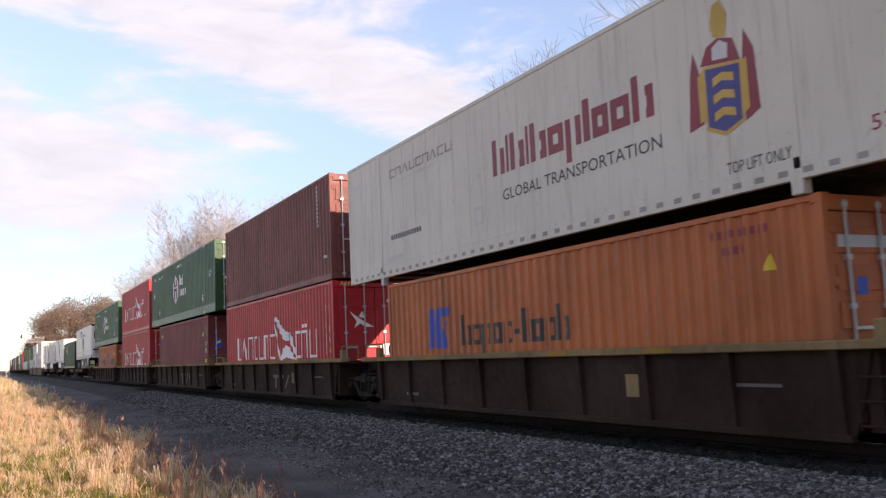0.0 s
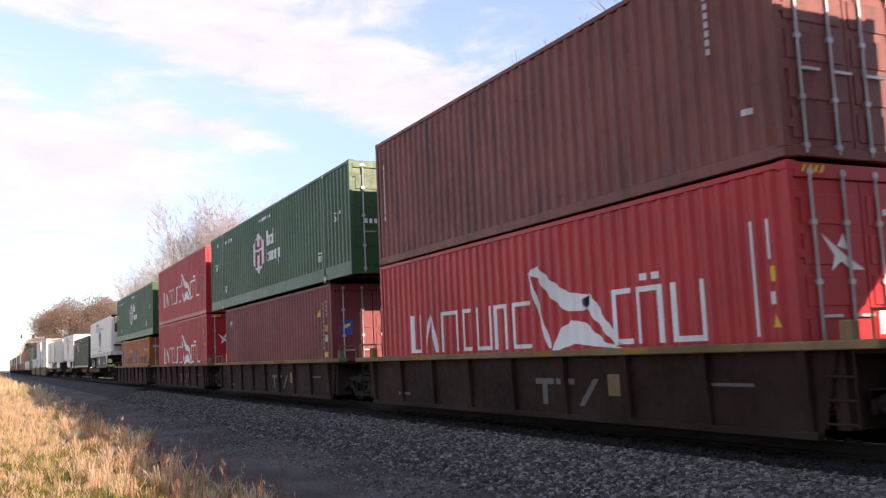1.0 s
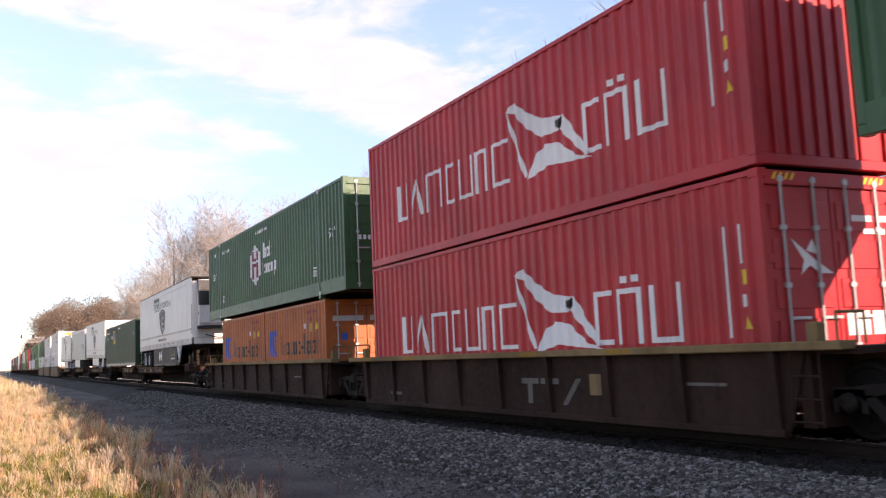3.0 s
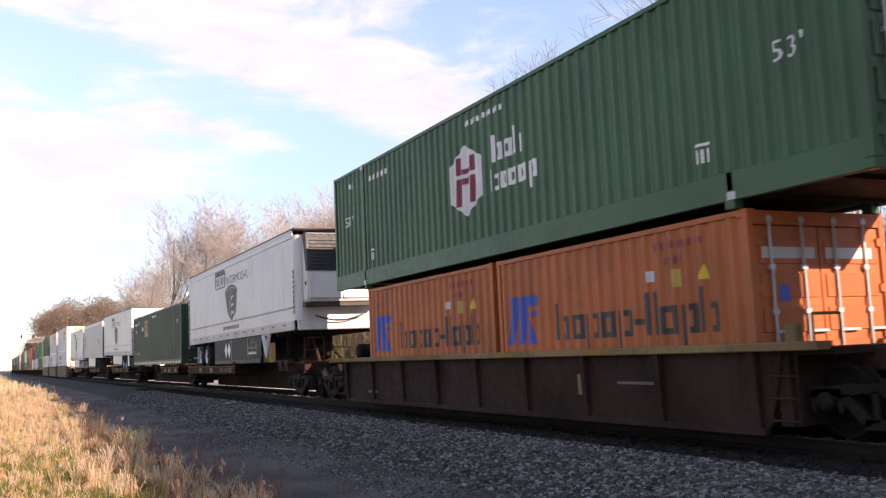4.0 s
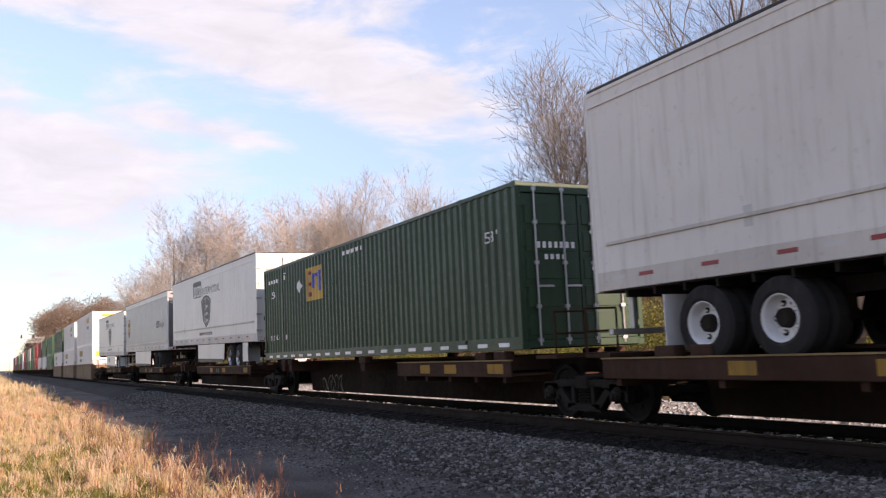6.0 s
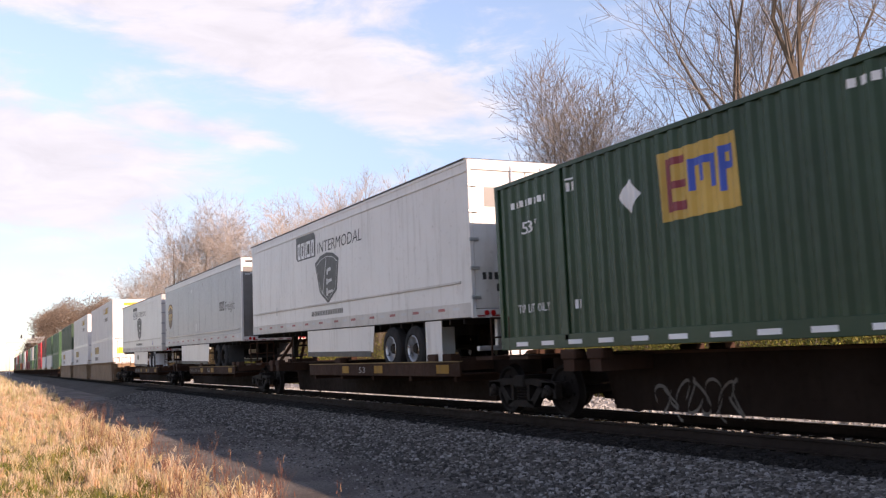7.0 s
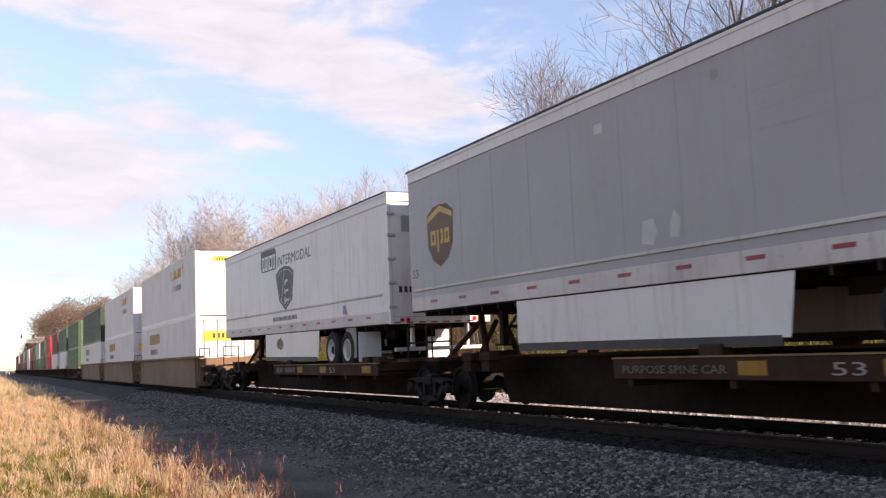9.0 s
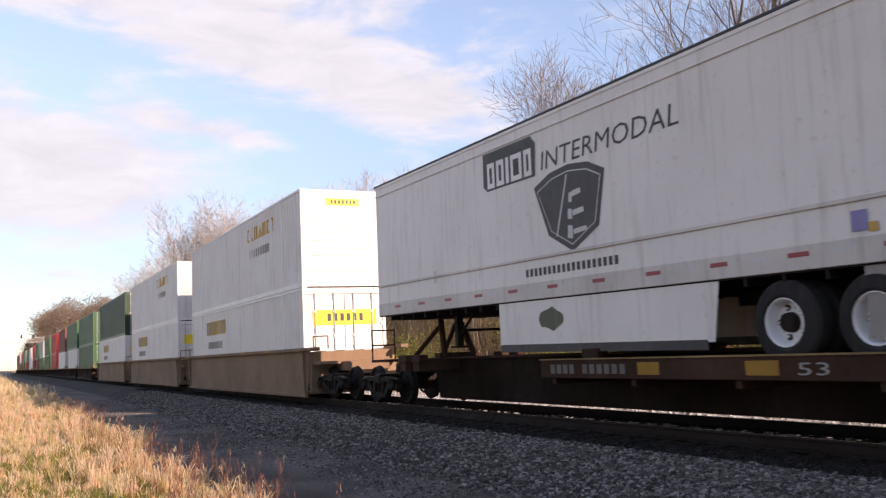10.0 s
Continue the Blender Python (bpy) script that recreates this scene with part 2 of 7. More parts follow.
RUST = (0.13, 0.06, 0.035)
M = {
    "orange": paint("orange_paint", (0.43, 0.105, 0.022), 0.5, 0.45, RUST),
    "red": paint("red_paint", (0.46, 0.016, 0.022), 0.45, 0.25, RUST),
    "brown": paint("brown_paint", (0.19, 0.052, 0.04), 0.55, 0.85, (0.05, 0.03, 0.025)),
    "maroon": paint("maroon_paint", (0.20, 0.036, 0.038), 0.55, 0.3, (0.1, 0.04, 0.03)),
    "green": paint("green_paint", (0.028, 0.095, 0.036), 0.45, 0.25, (0.05, 0.06, 0.045)),
    "dark_green": paint("dark_green_paint", (0.0115, 0.042, 0.0155), 0.45, 0.25, (0.04, 0.05, 0.035)),
    "white": paint("white_paint", (0.63, 0.61, 0.59), 0.4, 0.42, (0.30, 0.26, 0.22), fade=0.05),
    "worn_white": paint("worn_dirty_white", (0.52, 0.49, 0.455), 0.55, 0.5, (0.2, 0.16, 0.13), fade=0.15),
    "cream": paint("cream_paint", (0.56, 0.53, 0.46), 0.45, 0.4, (0.26, 0.21, 0.17), fade=0.06),
    "grey": paint("grey_paint", (0.315, 0.31, 0.32), 0.4, 0.25, (0.22, 0.2, 0.19), fade=0.06),
    "soot": paint("sooty_grey_paint", (0.17, 0.165, 0.16), 0.6, 0.7, (0.07, 0.062, 0.055), blotch=0.6, fade=0.35, gloss=0.2),
    "well": paint("dirty_brown_paint", (0.036, 0.0178, 0.0125), 0.8, 0.6, (0.018, 0.012, 0.0085), fade=0.3, gloss=0.12),
    "chord": paint("dusty_tan_paint", (0.24, 0.16, 0.075), 0.75, 0.6, (0.10, 0.075, 0.055), fade=0.3, gloss=0.12),
    "tan": paint("tan_beige_paint", (0.21, 0.135, 0.085), 0.7, 0.4, (0.12, 0.08, 0.06), fade=0.15, gloss=0.12),
    "spine": paint("rusty_brown_paint", (0.050, 0.024, 0.015), 0.85, 0.6, (0.028, 0.020, 0.017), fade=0.3, gloss=0.12),
    # Spine beam: dirt and the shade under the decks, both in the colour
    "shaded_grime": paint("shaded_grimy_underframe", (0.017, 0.009, 0.006), 0.9, 0.5, (0.010, 0.007, 0.005), fade=0.3, gloss=0.08),
    "steel": paint("dark_steel", (0.017, 0.013, 0.011), 0.7, 0.5, (0.04, 0.03, 0.024), 0.2, gloss=0.12),
    "wheel": paint("worn_wheel_steel", (0.014, 0.011, 0.010), 0.7, 0.5, (0.012, 0.009, 0.008), 0.0, gloss=0.1),
    "chrome": paint("bright_metal", (0.62, 0.62, 0.62), 0.3, 0.15, (0.3, 0.28, 0.26), 0.85),
    "galvanised": paint("galvanised_steel", (0.45, 0.45, 0.45), 0.45, 0.25, (0.25, 0.2, 0.17), 0.6),
    "rubber": paint("tyre_rubber", (0.025, 0.024, 0.024), 0.85, 0.4, (0.09, 0.08, 0.07), gloss=0.12),
    "black": paint("black_plastic", (0.028, 0.028, 0.03), 0.55, 0.3, (0.1, 0.09, 0.08)),
    "skirt": paint("dark_skirt", (0.030, 0.028, 0.030), 0.55, 0.3, (0.07, 0.06, 0.055), gloss=0.12),
    "yellow": paint("yellow_patch", (0.31, 0.165, 0.028), 0.6, 0.7, gloss=0.12),
    "lemon": paint("lemon_yellow_film", (0.80, 0.58, 0.02), 0.45, 0.1),
    "gold": paint("gold_film", (0.50, 0.31, 0.06), 0.5, 0.2),
    "shield_brown": paint("shield_brown_film", (0.10, 0.045, 0.02), 0.5, 0.1),
    "blue": paint("blue_film", (0.03, 0.08, 0.40), 0.5, 0.15),
    "lavender": paint("violet_film", (0.22, 0.20, 0.42), 0.5, 0.3),
    "navy": paint("navy_film", (0.05, 0.05, 0.20), 0.5, 0.15),
    "ink": paint("dark_ink", (0.03, 0.028, 0.028), 0.5, 0.1, (0.2, 0.18, 0.17)),
    "wine": paint("wine_red_film", (0.24, 0.03, 0.045), 0.5, 0.15),
    "film": paint("white_film", (0.72, 0.72, 0.72), 0.5, 0.2, (0.35, 0.3, 0.28)),
    "pale": paint("pale_grey_film", (0.50, 0.50, 0.50), 0.5, 0.25, (0.3, 0.28, 0.26)),
    "tape_red": paint("red_tape", (0.27, 0.018, 0.025), 0.35, 0.2),
    "lens_red": paint("red_lens", (0.5, 0.015, 0.015), 0.2, 0.0),
    "hazard": paint("hazard_yellow", (0.75, 0.5, 0.03), 0.5, 0.1),
    "dust": paint("road_dust", (0.30, 0.28, 0.26), 0.8, 0.3),
    "bottle": paint("bottle_green_film", (0.045, 0.06, 0.032), 0.5, 0.5, (0.2, 0.18, 0.15)),
    "lime": paint("lime_film", (0.085, 0.125, 0.03), 0.5, 0.1),
    "rail": paint("rail_steel", (0.022, 0.015, 0.012), 0.8, 0.5, (0.02, 0.012, 0.009), 0.0, gloss=0.12),
    "rail_top": paint("polished_rail_head", (0.45, 0.43, 0.42), 0.25, 0.1, (0.2, 0.15, 0.12), 0.9),
    "tie": paint("creosoted_wood", (0.022, 0.018, 0.016), 0.9, 0.5, (0.05, 0.042, 0.038), bump=0.5, fade=0.4, gloss=0.12),
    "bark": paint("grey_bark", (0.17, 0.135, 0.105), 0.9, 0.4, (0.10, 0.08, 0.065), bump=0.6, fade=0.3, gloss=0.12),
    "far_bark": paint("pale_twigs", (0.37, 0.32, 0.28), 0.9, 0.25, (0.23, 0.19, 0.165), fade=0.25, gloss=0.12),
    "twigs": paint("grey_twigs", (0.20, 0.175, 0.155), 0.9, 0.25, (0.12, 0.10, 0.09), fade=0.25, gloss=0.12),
    "ground": ground_paint("dry_verge", ((0.26, 0.18, 0.10), (0.34, 0.25, 0.13), (0.18, 0.14, 0.07)), 0.25, 6.0),
    "path": ground_paint("packed_grit", ((0.105, 0.091, 0.084), (0.205, 0.180, 0.163), (0.070, 0.061, 0.056)), 0.9, 22.0, bump=1.0, dist=0.05),
    # One stone in two tones: shade in the near colour, sunlight in the far
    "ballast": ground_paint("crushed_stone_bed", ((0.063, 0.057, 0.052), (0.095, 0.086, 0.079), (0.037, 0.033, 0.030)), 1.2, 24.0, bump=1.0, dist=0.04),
    "sunlit_bed": ground_paint("sun_painted_bed", ((0.28, 0.27, 0.26), (0.36, 0.35, 0.34), (0.18, 0.17, 0.17)), 1.2, 24.0, bump=1.0, dist=0.05),
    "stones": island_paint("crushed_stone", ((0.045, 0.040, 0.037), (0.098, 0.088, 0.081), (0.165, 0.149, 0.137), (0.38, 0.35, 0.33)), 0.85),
    "sunlit_stones": island_paint("sun_painted_stone", ((0.22, 0.21, 0.20), (0.36, 0.35, 0.34), (0.48, 0.47, 0.46)), 0.85),
    "stencil": paint("worn_stencil", (0.15, 0.135, 0.12), 0.7, 0.6, (0.05, 0.04, 0.03), gloss=0.12),
    "dark_stones": island_paint("darker_crushed_stone", ((0.012, 0.010, 0.009), (0.022, 0.019, 0.017), (0.04, 0.035, 0.032)), 0.8),
    "grass": island_paint("dry_grass", ((0.66, 0.40, 0.24), (0.82, 0.58, 0.34), (0.86, 0.70, 0.48), (0.48, 0.44, 0.18), (0.80, 0.55, 0.39), (0.58, 0.36, 0.25)), 0.8, False, 0.55, ((0.44, 0.41, 0.16), (0.86, 0.70, 0.50)), 0.1),
    "weed": island_paint("russet_weed", ((0.15, 0.06, 0.045), (0.24, 0.11, 0.075), (0.36, 0.23, 0.14)), 0.85, False, 0.3),
    "leaf": island_paint("autumn_leaves", ((0.11, 0.13, 0.035), (0.20, 0.21, 0.05), (0.32, 0.29, 0.07), (0.15, 0.11, 0.045)), 0.8, False, 0.4),
    "brush": island_paint("dry_brush", ((0.085, 0.06, 0.04), (0.13, 0.095, 0.065), (0.14, 0.12, 0.045), (0.19, 0.14, 0.095)), 0.9, False, 0.25),
    "conifer": island_paint("dark_conifer_needles", ((0.03, 0.05, 0.02), (0.05, 0.075, 0.03), (0.07, 0.09, 0.04)), 0.9, False, 0.2),
    "tuft": island_paint("bleached_grass", ((0.72, 0.48, 0.30), (0.84, 0.64, 0.42), (0.88, 0.76, 0.56), (0.78, 0.52, 0.37)), 0.8, False, 0.6, ((0.60, 0.52, 0.24), (0.84, 0.58, 0.42)), 0.1),
    "russet": island_paint("russet_crowns", ((0.19, 0.135, 0.10), (0.27, 0.20, 0.15), (0.34, 0.265, 0.205)), 0.9, False, 0.4),
}


# ---------------- small builders ----------------
CX = 9.34          # centre line of the track
rng = random.Random(7)


def box(bm, x0, x1, y0, y1, z0, z1, bevel=0.0):
    vs = [bm.verts.new((x, y, z)) for x in (x0, x1) for y in (y0, y1) for z in (z0, z1)]
    fs = [bm.faces.new([vs[i] for i in q]) for q in ((0, 1, 3, 2), (4, 6, 7, 5), (0, 4, 5, 1), (2, 3, 7, 6), (0, 2, 6, 4), (1, 5, 7, 3))]
    if bevel:
        edges = list({e for f in fs for e in f.edges})
        bmesh.ops.bevel(bm, geom=edges, offset=bevel, segments=1, affect="EDGES", profile=0.5)
    return bm


def boxes(*rows, bevel=0.0):
    bm = bmesh.new()
    for r in rows:
        box(bm, *r, bevel=bevel)
    return bm


def tube(bm, a, b, r0, r1=None, sides=8, caps=True):
    a, b = Vector(a), Vector(b)
    r1 = r0 if r1 is None else r1
    d = (b - a).normalized()
    s = d.orthogonal().normalized()
    t = d.cross(s)
    rings = []
    for c, r in ((a, r0), (b, r1)):
        rings.append([bm.verts.new(c + r * (math.cos(k * math.tau / sides) * s + math.sin(k * math.tau / sides) * t)) for k in range(sides)])
    for k in range(sides):
        bm.faces.new((rings[0][k], rings[0][(k + 1) % sides], rings[1][(k + 1) % sides], rings[1][k]))
    if caps:
        bm.faces.new(rings[0][::-1])
        bm.faces.new(rings[1])
    return bm


def lathe_x(bm, profile, cy, cz, sides=24, caps=True):
    """A body turned round an axis along x: rows of (x, radius)."""
    rings = []
    for x, r in profile:
        rings.append([bm.verts.new((x, cy + r * math.cos(k * math.tau / sides), cz + r * math.sin(k * math.tau / sides))) for k in range(sides)])
    for p, q in zip(rings, rings[1:]):
        for k in range(sides):
            bm.faces.new((p[k], p[(k + 1) % sides], q[(k + 1) % sides], q[k]))
    if caps:
        bm.faces.new(rings[0][::-1])
        bm.faces.new(rings[-1])
    return bm


def prism_x(bm, outline, x0, x1):
    """A plate: an outline in (y, z) made thick from x0 to x1."""
    a = [bm.verts.new((x0, y, z)) for y, z in outline]
    b = [bm.verts.new((x1, y, z)) for y, z in outline]
    n = len(a)
    bm.faces.new(a)
    bm.faces.new(b[::-1])
    for i in range(n):
        bm.faces.new((a[i], b[i], b[(i + 1) % n], a[(i + 1) % n]))
    bmesh.ops.recalc_face_normals(bm, faces=bm.faces)
    return bm


def mesh_of(name, bm, material):
    me = bpy.data.meshes.new(name)
    bm.to_mesh(me)
    bm.free()
    me.materials.append(material)
    return me


def part(name, bm, material, parent=None, label="", kind=""):
    """One mesh object under a thing or under a part."""
    me = bm if isinstance(bm, bpy.types.Mesh) else mesh_of(name, bm, material)
    ob = new(name, me)
    if parent:
        ob.parent = parent
    return tagged(ob, label=label, kind=kind)


def root(name, label, category, group="", at=None):
    ob = new(name)
    ob.empty_display_size = 0.3
    if at is not None:
        ob.matrix_basis = at
    return tagged(ob, label, category, group)


# ---------------- marks on sides ----------------
PITCH = 0.278


def groove(y):
    """Depth of a corrugated side at y."""
    s = (y / PITCH) % 1.0
    return 0.036 * min(1.0, max(0.0, min((s - 0.26) / 0.24, (1.0 - s) / 0.24)))


def flat_side(y):
    return 0.0


def mark(name, shapes, material, parent, length, x, depth=flat_side, label="", proud=0.004, kind=""):
    """Flat marks on the side that faces -x. Shapes: outlines in (a, b): metres from the thing's rear end and up from its base."""
    if 1 < len(shapes) <= 3:
        return [mark(name, [one], material, parent, length, x, depth, label, proud, kind) for one in shapes][0]
    bm = bmesh.new()
    for outline in shapes:
        bm.faces.new([bm.verts.new((0, length - a, b)) for a, b in outline])
    bmesh.ops.triangulate(bm, faces=bm.faces)
    ob = settle(name, bm, material, parent, x, depth, label, proud)
    return tagged(ob, kind="stuff") if len(shapes) > 3 else ob


def settle(name, bm, material, parent, x, depth, label, proud):
    if depth is not flat_side:
        ys = [v.co.y for v in bm.verts]
        k0, k1 = int(min(ys) / PITCH) - 1, int(max(ys) / PITCH) + 1
        for k in range(k0, k1 + 1):
            for s in (0.0, 0.26, 0.50, 0.76):
                bmesh.ops.bisect_plane(bm, geom=list(bm.verts) + list(bm.edges) + list(bm.faces), plane_co=(0, (k + s) * PITCH, 0), plane_no=(0, 1, 0))
    for v in bm.verts:
        v.co.x = x - proud + depth(v.co.y)
    return part(name, bm, material, parent, label)


def rect(a0, a1, b0, b1, lean=0.0):
    return [(a0, b0), (a1, b0), (a1 + lean, b1), (a0 + lean, b1)]


def ring(a0, a1, b0, b1, w, lean=0.0):
    return [rect(a0, a0 + w, b0, b1, lean), rect(a1 - w, a1, b0, b1, lean), rect(a0 + w, a1 - w, b0, b0 + w), rect(a0 + w + lean, a1 - w + lean, b1 - w, b1)]


def bars(a, b, widths, height, gap=0.08, stroke=0.0, lean=0.0):
    """A row of plain bars the size of unlettered marks; wide ones become two uprights."""
    out = []
    for w in widths:
        st = stroke or w * 0.34
        if w > st * 2.2:
            out += [rect(a, a + st, b, b + height, lean), rect(a + w - st, a + w, b, b + height, lean), rect(a + st, a + w - st, b + height * 0.44, b + height * 0.56, lean * 0.5)]
        else:
            out.append(rect(a, a + w, b, b + height, lean))
        a += w + gap
    return out


def wording(words, size, name, material, parent, length, a, b, x, depth=flat_side, span=None, label="", lean=0.0):
    """Readable words in the built-in font on the side that faces -x."""
    cu = bpy.data.curves.new(name, "FONT")
    cu.body, cu.size, cu.resolution_u, cu.shear, cu.offset = words, size, 2, lean, 0.0
    tmp = bpy.data.objects.new(name, cu)
    scene.collection.objects.link(tmp)
    bpy.context.view_layer.update()
    me = bpy.data.meshes.new_from_object(tmp.evaluated_get(bpy.context.evaluated_depsgraph_get()))
    bpy.data.objects.remove(tmp)
    bm = bmesh.new()
    bm.from_mesh(me)
    bpy.data.meshes.remove(me)
    x0, x1 = min(v.co.x for v in bm.verts), max(v.co.x for v in bm.verts)
    squeeze = span / (x1 - x0) if span else 1.0
    for v in bm.verts:
        v.co = Vector((0, length - a - (v.co.x - x0) * squeeze, b + v.co.y))
    return settle(name, bm, material, parent, x, depth, label, 0.004)


# ---------------- shipping containers ----------------
def corrugated(y0, y1, z0, z1, x, inward):
    """A folded sheet wall along y with true trapezoid folds."""
    bm = bmesh.new()
    ys, k = [y0], int(y0 / PITCH)
    while k * PITCH < y1:
        ys += [(k + s) * PITCH for s in (0.0, 0.26, 0.50, 0.76) if y0 < (k + s) * PITCH < y1]
        k += 1
    ys.append(y1)
    lo = [bm.verts.new((x + inward * groove(y), y, z0)) for y in ys]
    hi = [bm.verts.new((x + inward * groove(y), y, z1)) for y in ys]
    for i in range(len(ys) - 1):
        bm.faces.new((lo[i], hi[i], hi[i + 1], lo[i + 1]) if inward > 0 else (lo[i], lo[i + 1], hi[i + 1], hi[i]))
    return bm


def container(label, colour, length, width, height, group, at, doors=True, smooth=False, sill=0.16, rail=None, foot=0.0):
    """A box with posts, rails, folded walls, roof, castings and a door end towards -y."""
    c = root("shipping_container", label, "shipping container", group, at)
    w, m = width / 2, M[colour]
    rail = rail or m
    long_box = length > 15
    st = (length - 12.19) / 2 if long_box else 0
    post = 0.11
    spots = [0.0, length - post] + ([st, length - st - post] if long_box else [])
    for y in spots:
        for s in (-1, 1):
            part("corner_post", boxes((s * w, s * (w - 0.10), y, y + post, 0.12, height - 0.10), bevel=0.008), m, c)
    for s in (-1, 1):
        part("top_rail", boxes((s * w, s * (w - 0.07), 0.1, length - 0.1, height - 0.085, height - 0.01), bevel=0.006), m, c)
        part("bottom_rail", boxes((s * w, s * (w - 0.09), 0.1, length - 0.1, 0.0, sill), bevel=0.008), rail, c)
        if smooth:
            bm = boxes((s * (w - 0.012), s * (w - 0.05), 0.1, length - 0.1, sill, height - 0.085))
        else:
            bm = corrugated(0.10, length - 0.10, sill, height - 0.085, s * (w - 0.010), -s)
        part("side_panel", bm, m, c)
    part("roof", boxes((-w + 0.05, w - 0.05, 0.06, length - 0.06, height - 0.045, height - 0.02)), m, c)
    part("floor", boxes((-w + 0.05, w - 0.05, 0.06, length - 0.06, 0.05, 0.16)), M["steel"], c)
    cross = bmesh.new()
    for k in range(int(length / 1.2)):
        box(cross, -w + 0.06, w - 0.06, 0.5 + k * 1.2, 0.58 + k * 1.2, 0.0, 0.05)
    part("cross_member", cross, M["steel"], c, kind="stuff")
    for y in (spots if long_box else spots[:2]):
        for s in (-1, 1):
            for z in (0.0, height - 0.12):
                z0 = -foot if foot and z == 0 and 0.5 < y < length - 0.5 else z
                part("corner_casting", boxes((s * (w + 0.004), s * (w - 0.15), y - 0.004, y + 0.165 if y < length / 2 else y + post + 0.004, z0, z + 0.12), bevel=0.012), m, c)
    # rear bulkhead, and the door end
    part("end_wall", boxes((-w + 0.1, w - 0.1, length - 0.08, length - 0.03, 0.12, height - 0.1)), m, c)
    part("header", boxes((-w + 0.1, w - 0.1, 0.0, 0.10, height - 0.2, height - 0.02), bevel=0.008), m, c)
    part("door_sill", boxes((-w + 0.1, w - 0.1, 0.0, 0.10, 0.02, 0.15), bevel=0.008), m, c)
    if doors is None:
        part("front_wall", boxes((-w + 0.1, w - 0.1, 0.01, 0.08, 0.14, height - 0.19)), m, c)
    elif doors:
        for x0, x1 in ((-w + 0.11, -0.012), (0.012, w - 0.11)):
            leaf = bmesh.new()
            box(leaf, x0, x1, 0.035, 0.075, 0.16, height - 0.21)
            door = part("door", leaf, m, c)
            pressed = mesh_of("pressed_panel", boxes((x0 + 0.07, x1 - 0.07, 0.018, 0.035, 0, (height - 0.5) / 5 - 0.12), bevel=0.006), m)
            for k in range(5):                      # pressed panels between ribs
                part("pressed_panel", pressed, None, door).location.z = 0.24 + k * (height - 0.5) / 5
            for f in (0.22, 0.72):
                xb = x0 + (x1 - x0) * f
                rod = tube(bmesh.new(), (xb, -0.005, 0.06), (xb, -0.005, height - 0.08), 0.019)
                for z in (0.12, 0.7, height * 0.5, height - 0.75, height - 0.16):
                    box(rod, xb - 0.045, xb + 0.045, -0.02, 0.035, z, z + 0.06)
                part("locking_bar", rod, M["galvanised"], door, "galvanised locking bar")
                part("handle", boxes((xb, xb + 0.32, -0.03, -0.008, 1.06, 1.10), bevel=0.005), M["galvanised"], door)
            xe = x0 if x0 < -0.2 else x1
            hinge = mesh_of("hinge", boxes((xe - 0.06, xe + 0.06, -0.005, 0.03, 0, 0.11), bevel=0.006), m)
            for k in range(4):
                part("hinge", hinge, None, door).location.z = 0.35 + k * (height - 0.8) / 3
    else:
        fr = bmesh.new()
        step = 0.25
        n = int((width - 0.24) / step)
        for k in range(n):
            x0 = -w + 0.12 + k * step
            box(fr, x0, x0 + 0.13, 0.01, 0.05, 0.15, height - 0.2, bevel=0.012)
        box(fr, -w + 0.1, w - 0.1, 0.05, 0.08, 0.15, height - 0.2)
        part("front_wall", fr, m, c)
    return c


# ---------------- wheels, trucks ----------------
MESH = {}


